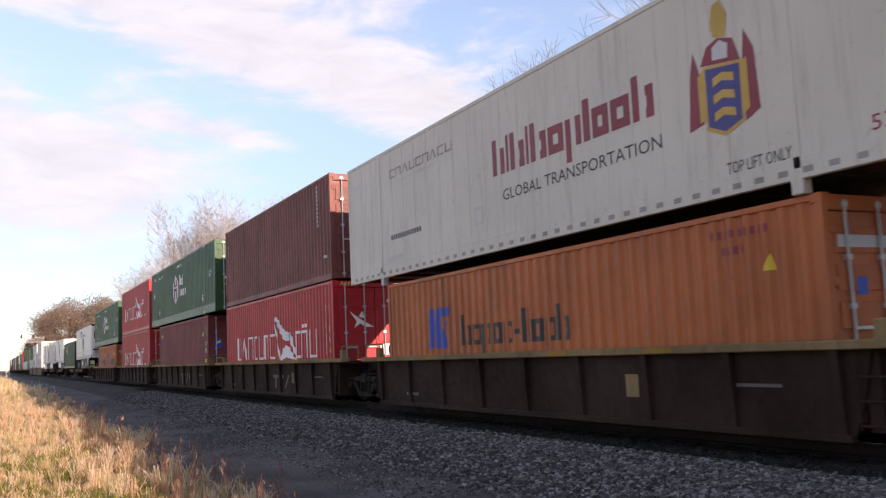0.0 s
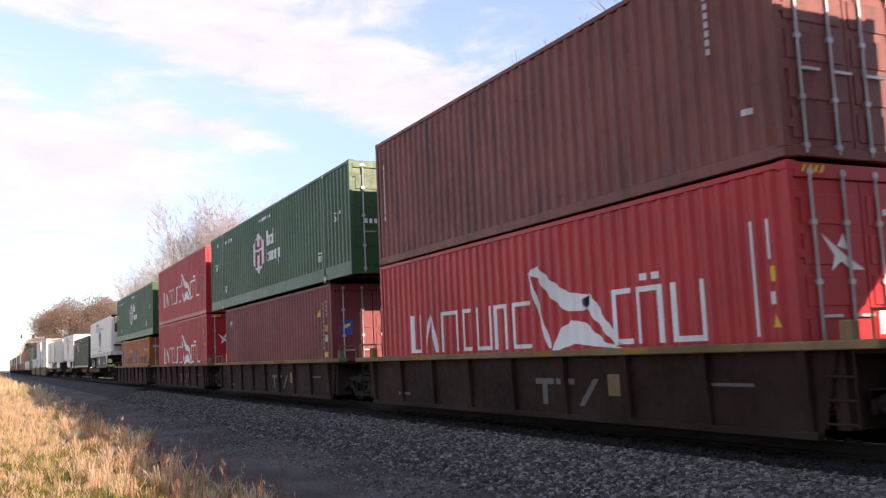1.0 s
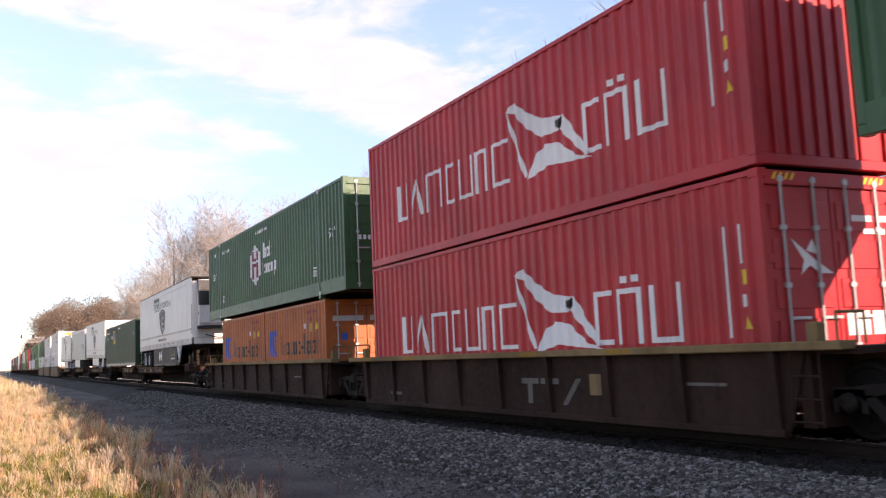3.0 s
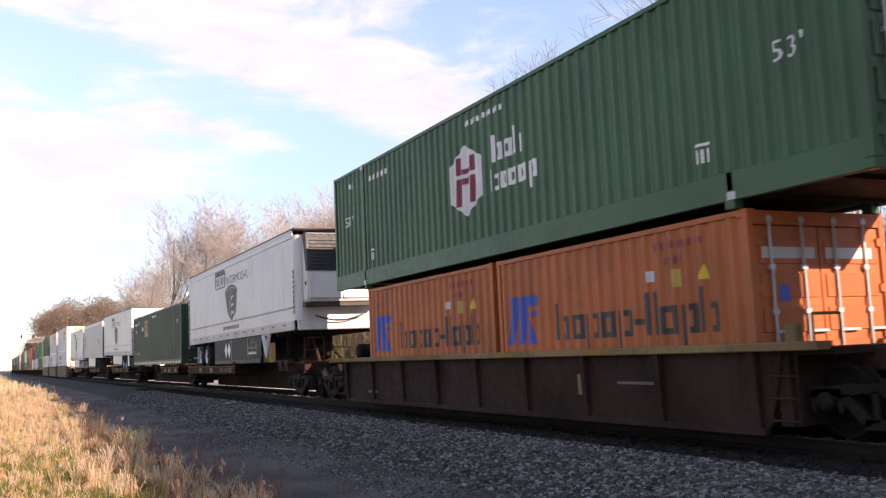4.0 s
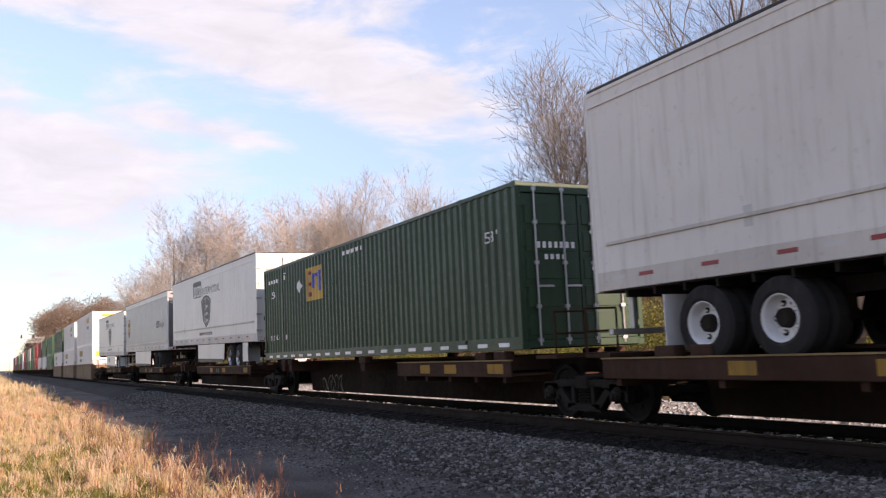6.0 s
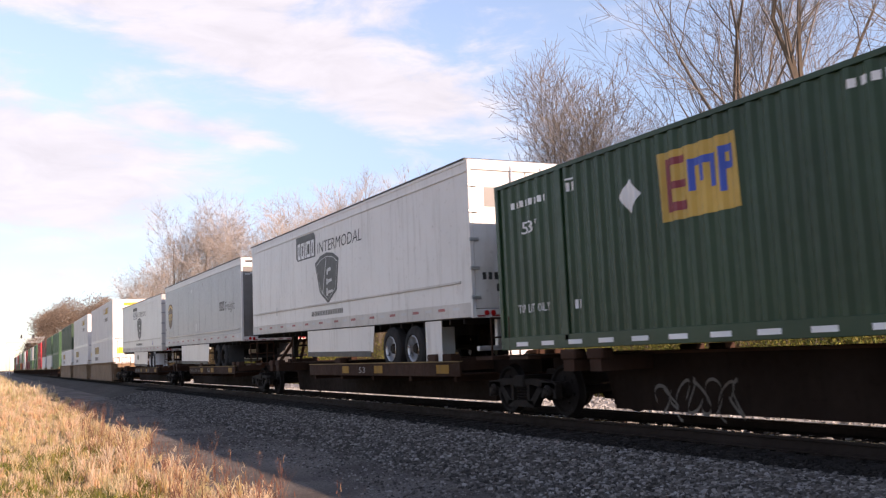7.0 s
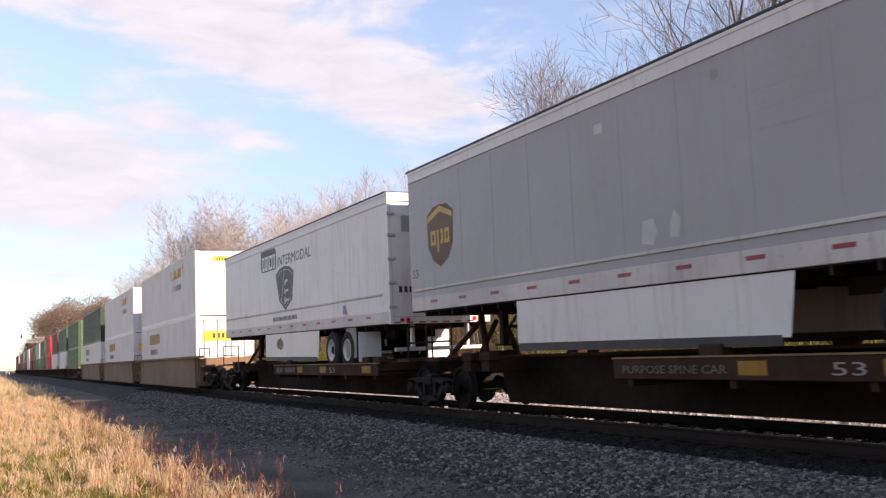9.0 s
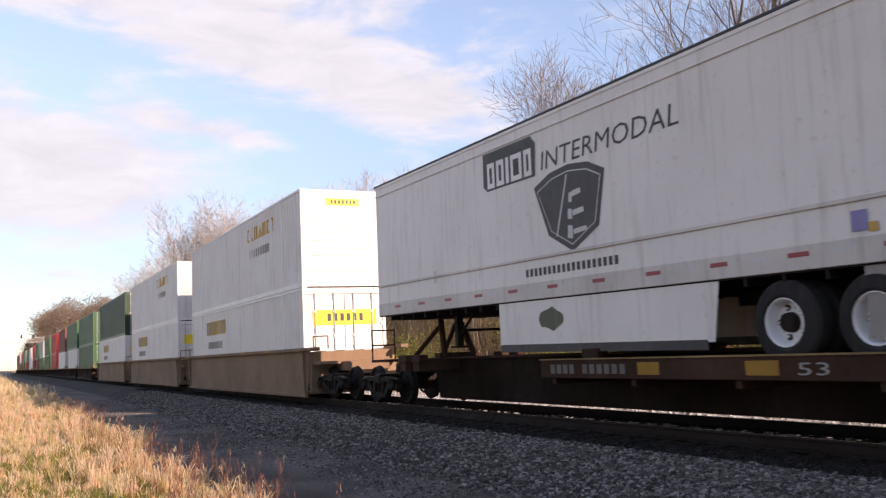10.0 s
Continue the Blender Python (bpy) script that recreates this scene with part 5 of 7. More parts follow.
def plant_trees():
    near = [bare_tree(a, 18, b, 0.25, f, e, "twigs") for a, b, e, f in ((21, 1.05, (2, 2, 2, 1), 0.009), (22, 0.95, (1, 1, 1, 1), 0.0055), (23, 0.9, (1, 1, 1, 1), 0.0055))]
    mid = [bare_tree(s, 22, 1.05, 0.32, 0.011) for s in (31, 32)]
    label = "leafless grey-barked tree with fine spreading twigs"
    for i, (x, y, s, rz) in enumerate([(31.8, 45.5, 1.2, 10), (31.8, 32.3, 1.2, 100), (27.4, 26.3, 1.25, 200), (24.7, 21.9, 1.2, 300), (38.3, 32.1, 1.25, 40), (27, 15, 1.1, 140)]):
        tree_thing(near[1 + i % 2 if i else 0], label, pose(x, y, -0.75, 0, 0, rz) @ Matrix.Diagonal((s, s, s, 1)), "trees behind the train")
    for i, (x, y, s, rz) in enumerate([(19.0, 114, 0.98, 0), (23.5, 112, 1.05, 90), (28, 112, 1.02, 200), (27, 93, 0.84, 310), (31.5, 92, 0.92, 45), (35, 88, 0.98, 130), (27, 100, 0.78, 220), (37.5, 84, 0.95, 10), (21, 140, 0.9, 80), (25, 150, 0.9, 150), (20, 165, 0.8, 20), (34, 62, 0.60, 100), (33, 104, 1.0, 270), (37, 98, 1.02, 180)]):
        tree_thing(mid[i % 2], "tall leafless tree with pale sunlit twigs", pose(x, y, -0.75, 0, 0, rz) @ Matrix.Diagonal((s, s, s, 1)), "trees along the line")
    fir = root("tree", "small dark evergreen at the edge of the wood", "tree", at=pose(38, 152, -0.75))
    part("trunk", tube(bmesh.new(), (0, 0, -0.2), (0, 0, 14), 0.28, 0.05, 7), M["bark"], fir)
    part("crown", leaf_cloud("crown", 77, [(math.sin(k * 2.4) * 1.5 * (1 - k / 20), math.cos(k * 2.4) * 1.5 * (1 - k / 20), 7 + k * 0.42, 1.5 * (1 - k / 26)) for k in range(18)], 7000, 0.16, M["conifer"]), None, fir)
    # russet wood far down the line
    wood = root("far_wood", "distant russet autumn wood beside the line", "woods", at=pose(0, 0, 0))
    wood["kind"] = "stuff"
    r = random.Random(5)
    lumps = []
    for k in range(230):
        f = r.uniform(0, 1)
        y = r.uniform(330, 430)
        x = y * (0.036 + 0.165 * f)
        top = y * (0.048 + 0.024 * math.sin(min(1.0, f * 3.2) * 1.5708))
        lumps.append((x, y, top * r.uniform(0.12, 0.95), r.uniform(2.6, 4.6)))
    part("crown", leaf_cloud("crown", 6, lumps, 230000, 0.21, M["russet"]), None, wood)
    trunks = bmesh.new()
    for x, y, z, s in lumps[::2]:
        tube(trunks, (x, y, -0.8), (x, y, z), 0.3, 0.12, 5)
    part("trunk", trunks, M["bark"], wood)
    # brown thicket that closes the view behind the track
    lumps = []
    for k in range(700):
        y = -8 + 210 * r.uniform(0, 1) ** 1.3
        x = 20 + r.uniform(0, 20)
        lumps.append((x, y, r.uniform(0.2, 5.5) * min(1, (x - 16) / 10), r.uniform(0.9, 1.9)))
    tagged(new("thicket", leaf_cloud("thicket", 8, lumps, 60000, 0.055, M["brush"])), "brown leafless thicket behind the track", "thicket", kind="stuff").location.z = -0.8
    # yellow-green shrubs at the foot of the trees
    bush = [(r.uniform(19, 25), 10 + 26 * r.uniform(0, 1), r.uniform(0.4, 3.4), r.uniform(0.6, 1.2)) for k in range(42)]
    tagged(new("shrubs", leaf_cloud("shrubs", 9, bush, 34000, 0.05, M["leaf"])), "yellow-green shrubs at the foot of the trees", "shrubs", kind="stuff").location.z = -0.8
    q = np.random.RandomState(17)
    n = 60000
    k = q.randint(0, len(lumps), n)
    base = np.array(lumps)[k]
    p = base[:, :3] + q.normal(0, 1, (n, 3)) * base[:, 3:4] * np.array([0.8, 0.8, 0.5])
    p[:, 2] = np.maximum(p[:, 2], 0.0) - 0.8
    blades("brushwood", p, q.uniform(0.5, 1.9, n), 0.011, 0.9, M["brush"], "tangled thin brown brushwood behind the track", 18, "brushwood")
    n = 100000
    p = np.stack([q.uniform(42, 75, n), -20 + 260 * q.uniform(0, 1, n) ** 1.2, q.uniform(0, 1, n) ** 1.3 * 8.5 - 0.8], -1)
    blades("back_wood", p, q.uniform(0.8, 2.6, n), 0.045, 1.1, M["brush"], "brown woodland edge beyond the thicket", 19, "woods")
    poles = bmesh.new()
    for k in range(110):
        x, y = r.uniform(19, 42), -5 + 120 * r.uniform(0, 1) ** 1.3
        h, q = r.uniform(3.5, 8), r.uniform(-0.8, 0.8)
        tube(poles, (x, y, -0.9), (x + q * 0.4, y + q * 0.5, h * 0.5), r.uniform(0.06, 0.13), 0.05, 5, False)
        tube(poles, (x + q * 0.4, y + q * 0.5, h * 0.5), (x + q, y - q, h), 0.05, 0.015, 5, False)
        for n in range(5):
            z = h * r.uniform(0.3, 0.9)
            tube(poles, (x + q * 0.5 * z / h, y + q * 0.5 * z / h, z), (x + r.uniform(-1.6, 1.6), y + r.uniform(-1.6, 1.6), z + r.uniform(0.8, 2.0)), 0.03, 0.01, 4, False)
    tagged(part("saplings", poles, M["bark"]), "slender leafless saplings behind the track", "saplings", kind="stuff")
    # undergrowth beyond the track
    for i in range(18):
        x, y = 16.5 + r.uniform(0, 5), 8 + i * 4.6 + r.uniform(-2, 2)
        b = root("bush", "yellow-green autumn shrub in the undergrowth", "bush", "shrubs behind the track", pose(x, y, -0.75))
        ls = [(r.uniform(-1.6, 1.6), r.uniform(-1.8, 1.8), r.uniform(0.6, 2.0), r.uniform(0.6, 1.2)) for _ in range(7)]
        part("foliage", leaf_cloud("foliage", 40 + i, ls, 5200, 0.042, M["leaf"]), None, b)
        st = bmesh.new()
        for l in ls:
            tube(st, (0, 0, -0.1), l[:3], 0.03, 0.012, 4, False)
        part("stem", st, M["bark"], b)


lay_ground()
lay_track()
lay_stones()
grow_grass()
plant_trees()


# ---------------- the train ----------------
# Places along the line are those at the start of the clip; the train runs towards -y.
TRAIN = []
TRAIN_SPINES = []
H40, H96, W40, W53 = 2.59, 2.896, 2.438, 2.591


def load(label, colour, y, z, length=12.19, width=W40, height=H96, **kw):
    c = container(label, colour, length, width, height, "containers on the train", pose(CX, y, z), **kw)
    TRAIN.append(c)
    return c


def build_wells():
    g = "stack cars"
    # the first two units ride out of view ahead, added for their shadow
    mids = (-20.4, -4.5, 12.95, 28.88, 44.55, 60.32, 76.1)
    tr = [-28.4, -12.5, 5.1, 20.95, 36.72, 52.42, 68.2, 85.3]
    for i, mid in enumerate(mids):
        carried = [tr[i]] + ([tr[7]] if i == 6 else [])
        car = well_car(mid - 7.25, mid + 7.25 if i < 6 else mid + 8.3, mid, carried, g, tail=i == 6)
        TRAIN.append(car)


def build_loads():
    # the stacks ahead, out of view, added to shade the ground at the start
    for y in (-26.5, -10.6):
        load("weathered orange steel container out of view ahead, added for its shadow", "orange", y, 0.17, height=H40)
        load("dark green container stacked out of view ahead, added for its shadow", "green", y - 1.9, 2.90, 16.15, W53, 2.93, sill=0.34, foot=0.14)
    a = load("weathered orange steel shipping container in the well car", "orange", 6.85, 0.17, height=H40)
    b = load("dirty off-white refrigerated container stacked on an orange one", "cream", 5.03, 2.93, 16.15, W53, 2.92, smooth=True, sill=0.26, foot=0.17)
    c = load("bright red corrugated container in the well car", "red", 22.79, 0.32)
    d = load("rusty brown corrugated container stacked on a red one", "brown", 22.79, 3.25)
    e = load("dull maroon corrugated container in the well car", "maroon", 38.46, 0.25)
    f = load("dark green corrugated container stacked on a maroon one", "green", 36.6, 3.22, 16.15, W53, 2.93, sill=0.34, foot=0.07)
    h = load("bright red corrugated container in the well car", "red", 54.23, 0.32)
    i = load("bright red corrugated container stacked on another red one", "red", 54.23, 3.25, doors=False)
    j = load("weathered orange short container in the well car", "orange", 69.93, 0.17, 6.06, height=H40)
    k = load("weathered orange short container in the well car", "orange", 76.15, 0.17, 6.06, height=H40)
    l = load("dark green corrugated container stacked on orange ones", "green", 68.05, 2.865, 16.15, W53, 2.95, sill=0.36, foot=0.105)
    return a, b, c, d, e, f, h, i, j, k, l


def build_spines():
    g = "spine cars"
    units = [((87.0, 104.3), (94.9, 103.6), (89.7, 1)), ((104.9, 122.0), (106.2, 111.0), None), ((122.4, 138.8), (123.5, 132.5), (137.9, -1)),
             ((139.4, 156.2), (141.2, 149.6), (155.6, -1)), ((156.9, 174.6), (158.4, 166.9), (172.9, -1))]
    tr = [88.2, 104.6, 121.9, 138.9, 156.4, 174.6]
    for n, ((y0, y1), deck, hitch) in enumerate(units):
        car = spine_car(y0, y1, deck, [tr[n]] + ([tr[5]] if n == 4 else []), hitch, g, lead=n == 0, tail=n == 4)
        TRAIN.append(car)
        TRAIN_SPINES.append(car)
    emp = load("dark green corrugated domestic container on the spine car", "dark_green", 106.0, 1.16, 16.15, W53, 2.92, sill=0.22)
    L = 16.05
    t1 = trailer("white refrigerated semi-trailer with a dark side skirt", "white", L, "semi-trailers", pose(CX, 87.76, 2.0, -0.2), True, (12.65, 13.9), (4.0, 11.2, 0.80), "skirt", "film", True)
    t2 = trailer("white semi-trailer with a white side skirt", "white", L, "semi-trailers", pose(CX, 123.2, 1.79, 0.8), False, (2.75, 3.97), (4.95, 10.0, 0.62), "white", "chrome")
    t3 = trailer("grey semi-trailer with a pale side skirt", "grey", L + 0.1, "semi-trailers", pose(CX, 140.7, 1.87, 0.6), False, (3.0, 4.2), (5.7, 11.75, 0.75), "white", "black", belt=0.46, rails="white", flap="black", roll=True)
    t4 = trailer("white semi-trailer with a white side skirt", "white", L + 0.1, "semi-trailers", pose(CX, 157.95, 1.85, 0.7), False, (2.85, 4.05), (5.05, 10.5, 0.75), "white", "film")
    TRAIN.extend((t1, t2, t3, t4))
    return emp, t1, t2, t3, t4


def build_rear():
    """The white stacks and the tail of the train."""
    g = "stack cars"
    out = []
    for n, y in enumerate((179.7, 199.45, 218.9)):
        mid = y + 8.08
        car = well_car(mid - 9.3, mid + 9.3, mid, [mid - 9.85] + ([mid + 9.85] if n == 2 else []), g, "tan", "tan", 1.46, 2)
        tagged(car, "tan painted smooth-sided double-stack well car")
        TRAIN.append(car)
        up = "white" if n < 2 else "dark_green"
        lo = load("white smooth-sided container in the tan well car", "white", y, 0.30, 16.15, W53, 2.92, smooth=False)
        hi = load("white container stacked on another" if n < 2 else "dark green container stacked on a white one", up, y, 3.22, 16.15, W53, 2.93, doors=None if n < 2 else True)
        out += [lo, hi]
    # farther units repeat the kinds seen nearer
    tail_y = 241.5
    plan = ["green green", "green white", "brown white", "red red", "green green", "grey green", "green maroon", "red maroon", "white white", "green brown", "grey orange", "green green", "red brown", "white green", "maroon red", "green green"]
    car0 = well_car(-7.9, 7.9, 0, [-8.6], g)
    first = True
    kinds = {}
    for n, pair in enumerate(plan):
        y = tail_y + n * 17.3 + (3 if n > 4 else 0)
        if first:
            car0.matrix_basis = pose(CX, y + 7, 0)
            TRAIN.append(car0)
            first = False
        else:
            TRAIN.append(copy_thing(car0, pose(CX, y + 7, 0)))
        hi, lo = pair.split()
        for colour, z in ((hi, 3.22), (lo, 0.30)):
            at = pose(CX, y, z)
            if colour in kinds:
                TRAIN.append(copy_thing(kinds[colour], at))
            else:
                kinds[colour] = load("corrugated %s container far back in the train" % colour, colour, y, z, 14.6 if colour == "green" else 12.19, W40)
    return out


build_wells()
LOADS = build_loads()
SPINES = build_spines()
REAR = build_rear()


# ---------------- painted marks and small fittings ----------------
def glyphs(a, base, xh, spec, gap, stroke, tall=1.55, lean=0.0):
    """Unlettered rows of strokes: t tall, x low, d hanging, i thin, - dash; each entry (kind, width)."""
    out = []
    for kind, w in spec:
        if kind == "x":
            out += ring(a, a + w, base, base + xh, stroke, lean)
        elif kind == "t":
            out += [rect(a, a + stroke, base, base + xh * tall, lean * tall)] + ring(a + stroke, a + w, base, base + xh, stroke, lean)[1:]
        elif kind == "d":
            out += [rect(a, a + stroke, base - xh * 0.5, base + xh, lean)] + ring(a + stroke, a + w, base, base + xh, stroke, lean)[1:]
        elif kind in "ANGU":
            thin, top = stroke * 0.55, base + xh
            if kind == "A":
                out += [[(a, base), (a + thin, base), (a + w * 0.5, top), (a + w * 0.5 - thin, top)], [(a + w * 0.5 - thin, top), (a + w * 0.5 + stroke * 0.5, top), (a + w, base), (a + w - stroke, base)]]
            elif kind == "N":
                out += [rect(a, a + thin, base, top), rect(a + w - stroke, a + w, base, top), rect(a + thin, a + w - stroke, top - thin, top)]
            elif kind == "G":
                out += [rect(a, a + stroke, base, top), rect(a + stroke, a + w, top - thin, top), rect(a + stroke, a + w, base, base + thin)]
            else:
                out += [rect(a, a + stroke, base, top), rect(a + w - thin, a + w, base, top), rect(a + stroke, a + w - thin, base, base + thin)]
        elif kind == "i":
            out.append(rect(a, a + w, base, base + xh * tall, lean))
        else:
            out.append(rect(a, a + w, base + xh * 0.4, base + xh * 0.4 + stroke))
        a += w + gap
    return out


def end_mark(name, shapes, material, parent, y=-0.004, label=""):
    """Flat marks on the end that faces -y; outlines in (x, z)."""
    bm = bmesh.new()
    for o in shapes:
        bm.faces.new([bm.verts.new((x, y, z)) for x, z in o])
    bmesh.ops.triangulate(bm, faces=bm.faces)
    return part(name, bm, material, parent, label, "stuff" if len(shapes) > 1 else "")


def small_text_bars(a, b, n, w, h, gap):
    return [rect(a + k * (w + gap), a + k * (w + gap) + w, b, b + h) for k in range(n)]


S40, S53 = -(W40 / 2 - 0.010), -(W53 / 2 - 0.010)


def red_marks(c, doors=True):
    L, g = 12.19, groove
    tall = glyphs(1.62, 0.86, 0.80, [("U", 0.52), ("A", 0.62), ("N", 0.78), ("G", 0.40), ("U", 0.56), ("N", 0.46), ("G", 0.60)], 0.15, 0.13)
    mark("brand_mark", tall, M["film"], c, L, S40, g, "row of tall white brand strokes")
    bird = [[(6.42, 2.12), (6.75, 2.22), (7.15, 1.95), (7.62, 1.72), (8.28, 1.62), (8.05, 1.40), (7.55, 1.42), (7.05, 1.72), (6.75, 2.02)],
            [(7.10, 0.78), (7.30, 1.12), (7.70, 1.27), (8.05, 1.22), (8.55, 0.90), (8.95, 0.80), (8.35, 0.84), (7.75, 0.90)],
            [(6.45, 2.08), (6.53, 2.10), (7.08, 0.86), (6.98, 0.84)], [(7.95, 1.55), (8.22, 1.66), (8.90, 0.86), (8.78, 0.84)]]
    mark("emblem", bird, M["film"], c, L, S40, g, "white spread-wing emblem")
    name = glyphs(8.72, 0.86, 0.80, [("G", 0.46), ("N", 0.56), ("U", 0.64)], 0.14, 0.14) + [rect(9.42, 9.54, 1.74, 1.84), rect(9.68, 9.80, 1.74, 1.84)]
    mark("brand_mark", name, M["film"], c, L, S40, g, "row of tall white brand strokes")
    mark("number_mark", [rect(11.50, 11.58, 0.88, 2.26), rect(11.76, 11.83, 1.78, 2.26)] + [rect(11.76, 11.86, 1.25, 1.40)], M["film"], c, L, S40, g, "white vertical bars of marking")
    mark("warning_sticker", [[(11.76, 0.98), (11.92, 0.98), (11.84, 1.14)], rect(11.78, 11.88, 1.52, 1.70)], M["hazard"], c, L, S40, g, "small yellow warning sticker")
    if not doors:
        return
    wing = [[(-0.75, 2.05), (-0.35, 1.78), (-0.05, 1.62), (-0.30, 1.62), (-0.45, 1.72), (-0.62, 1.60), (-0.55, 1.78)], [(-0.5, 1.9), (-0.38, 2.05), (-0.3, 1.85)]]
    end_mark("emblem", wing, M["film"], c, 0.014, "white spread-wing emblem on the door")
    end_mark("number_mark", [rect(0.35, 0.72, 2.28, 2.36), rect(0.78, 1.02, 2.28, 2.36), rect(0.55, 0.95, 2.12, 2.19)], M["film"], c, 0.014, "white marking bars on the door")
    end_mark("plate", [rect(0.12, 0.52, 0.85, 1.15), rect(0.58, 1.0, 0.85, 1.15)], M["film"], c, 0.014, "white notice plate on the door")
    stripes = [[(x, 2.76), (x + 0.05, 2.76), (x + 0.10, 2.85), (x + 0.05, 2.85)] for x in (-1.0, -0.9, -0.8, -0.7, 0.6, 0.7, 0.8, 0.9)]
    end_mark("hazard_stripe", stripes, M["hazard"], c, -0.004, "yellow hazard stripes on the header")


def orange_marks(c, L, a0):
    g = groove
    blue = [[(a0, 1.08), (a0 + 0.24, 1.08), (a0 + 0.42, 1.90), (a0 + 0.18, 1.90)], [(a0 + 0.32, 1.08), (a0 + 0.56, 1.08), (a0 + 0.70, 1.72), (a0 + 1.06, 1.72), (a0 + 1.06, 1.90), (a0 + 0.50, 1.90)],
            [(a0 + 0.64, 1.08), (a0 + 0.92, 1.08), (a0 + 0.78, 1.48), (a0 + 0.72, 1.48)], [(a0 + 0.80, 1.54), (a0 + 1.0, 1.54), (a0 + 0.95, 1.64), (a0 + 0.84, 1.64)]]
    mark("emblem", blue, M["blue"], c, L, S40, g, "faded blue slanted emblem")
    b = a0 + 1.56
    words = glyphs(b, 1.12, 0.38, [("t", 0.36), ("x", 0.32), ("d", 0.34), ("x", 0.32), ("d", 0.34), ("-", 0.20), ("i", 0.09), ("i", 0.09), ("x", 0.34), ("d", 0.32), ("t", 0.34)], 0.06, 0.085)
    mark("brand_mark", words, M["ink"], c, L, S40, g, "row of worn dark brand strokes")
    mark("number_mark", small_text_bars(L - 1.75, 2.26, 9, 0.06, 0.10, 0.05) + small_text_bars(L - 1.6, 2.05, 4, 0.06, 0.10, 0.05), M["wine"], c, L, S40, g, "small worn marking bars")
    mark("warning_sticker", [[(L - 0.95, 1.80), (L - 0.74, 1.80), (L - 0.80, 2.0)]], M["hazard"], c, L, S40, g, "yellow triangular warning sticker")
    if L < 7:
        mark("sticker", [rect(L - 1.42, L - 1.27, 1.74, 1.98)], M["gold"], c, L, S40, g, "small yellow sticker")
        mark("patch", [rect(L - 1.95, L - 1.8, 1.85, 2.0)], M["pale"], c, L, S40, g, "pale worn patch")
    end_mark("brand_mark", [rect(-1.0, -0.1, 1.98, 2.12), rect(0.1, 0.95, 1.98, 2.12)], M["pale"], c, 0.014, "pale bars on the doors")
    end_mark("sticker", [rect(-0.75, -0.58, 1.45, 1.65)], M["blue"], c, 0.014, "small blue sticker on the door")


def hub_marks(c):
    L, g = 16.15, groove
    hexa = [(7.30, 2.24), (7.92, 1.92), (7.92, 1.18), (7.30, 0.86), (6.68, 1.18), (6.68, 1.92)]
    mark("emblem", [hexa], M["film"], c, L, S53, g, "white six-sided emblem")
    red = [rect(6.90, 7.08, 1.08, 1.62, 0.06), rect(6.95, 7.10, 1.70, 2.04, 0.02), rect(7.46, 7.64, 1.10, 1.62, 0.06), rect(7.52, 7.68, 1.70, 2.00, 0.0), rect(7.10, 7.46, 1.48, 1.60, 0.05), rect(7.16, 7.50, 1.68, 1.78, 0.0)]
    mark("emblem_mark", red, M["wine"], c, L, S53, g, "dark red bars of the emblem", 0.007)
    words = glyphs(8.36, 1.68, 0.32, [("t", 0.34), ("x", 0.26), ("t", 0.28)], 0.07, 0.09) + glyphs(8.24, 1.16, 0.30, [("t", 0.34), ("x", 0.20), ("x", 0.26), ("x", 0.26), ("d", 0.26)], 0.06, 0.08, 1.3)
    mark("brand_mark", words, M["film"], c, L, S53, g, "row of white brand strokes")
    mark("number_mark", small_text_bars(2.35, 2.46, 9, 0.07, 0.12, 0.06) + small_text_bars(7.35, 2.58, 12, 0.07, 0.10, 0.05) + small_text_bars(1.1, 2.5, 2, 0.08, 0.12, 0.06), M["film"], c, L, S53, g, "small white marking bars")
    wording("53'", 0.36, "length_mark", M["film"], c, L, 0.78, 1.56, S53, g, 0.45, "white length mark")
    wording("53'", 0.36, "length_mark", M["film"], c, L, 14.92, 1.48, S53, g, 0.45, "white length mark")
    for a in (2.34, 13.55):
        mark("lift_mark", [rect(a, a + 0.24, 0.78, 0.82), rect(a + 0.02, a + 0.06, 0.56, 0.74), rect(a + 0.10, a + 0.14, 0.56, 0.74), rect(a + 0.18, a + 0.22, 0.56, 0.74)], M["film"], c, L, S53, g, "small white lifting mark")
    for a in (1.98, 14.10):
        for b in (-0.0, 2.81):
            part("pale_casting", boxes((-W53 / 2 - 0.010, -W53 / 2, L - a - 0.10, L - a + 0.04, b + 0.01, b + 0.11), bevel=0.004), M["pale"], c, "pale worn corner casting")
    end_mark("number_mark", [rect(0.15 + k * 0.11, 0.22 + k * 0.11, 2.35, 2.46) for k in range(8)] + [rect(0.25 + k * 0.11, 0.32 + k * 0.11, 2.0, 2.1) for k in range(6)] + [rect(-0.9 + k * 0.13, -0.82 + k * 0.13, 1.3, 1.42) for k in range(6)], M["film"], c, 0.014, "white marking bars on the door")


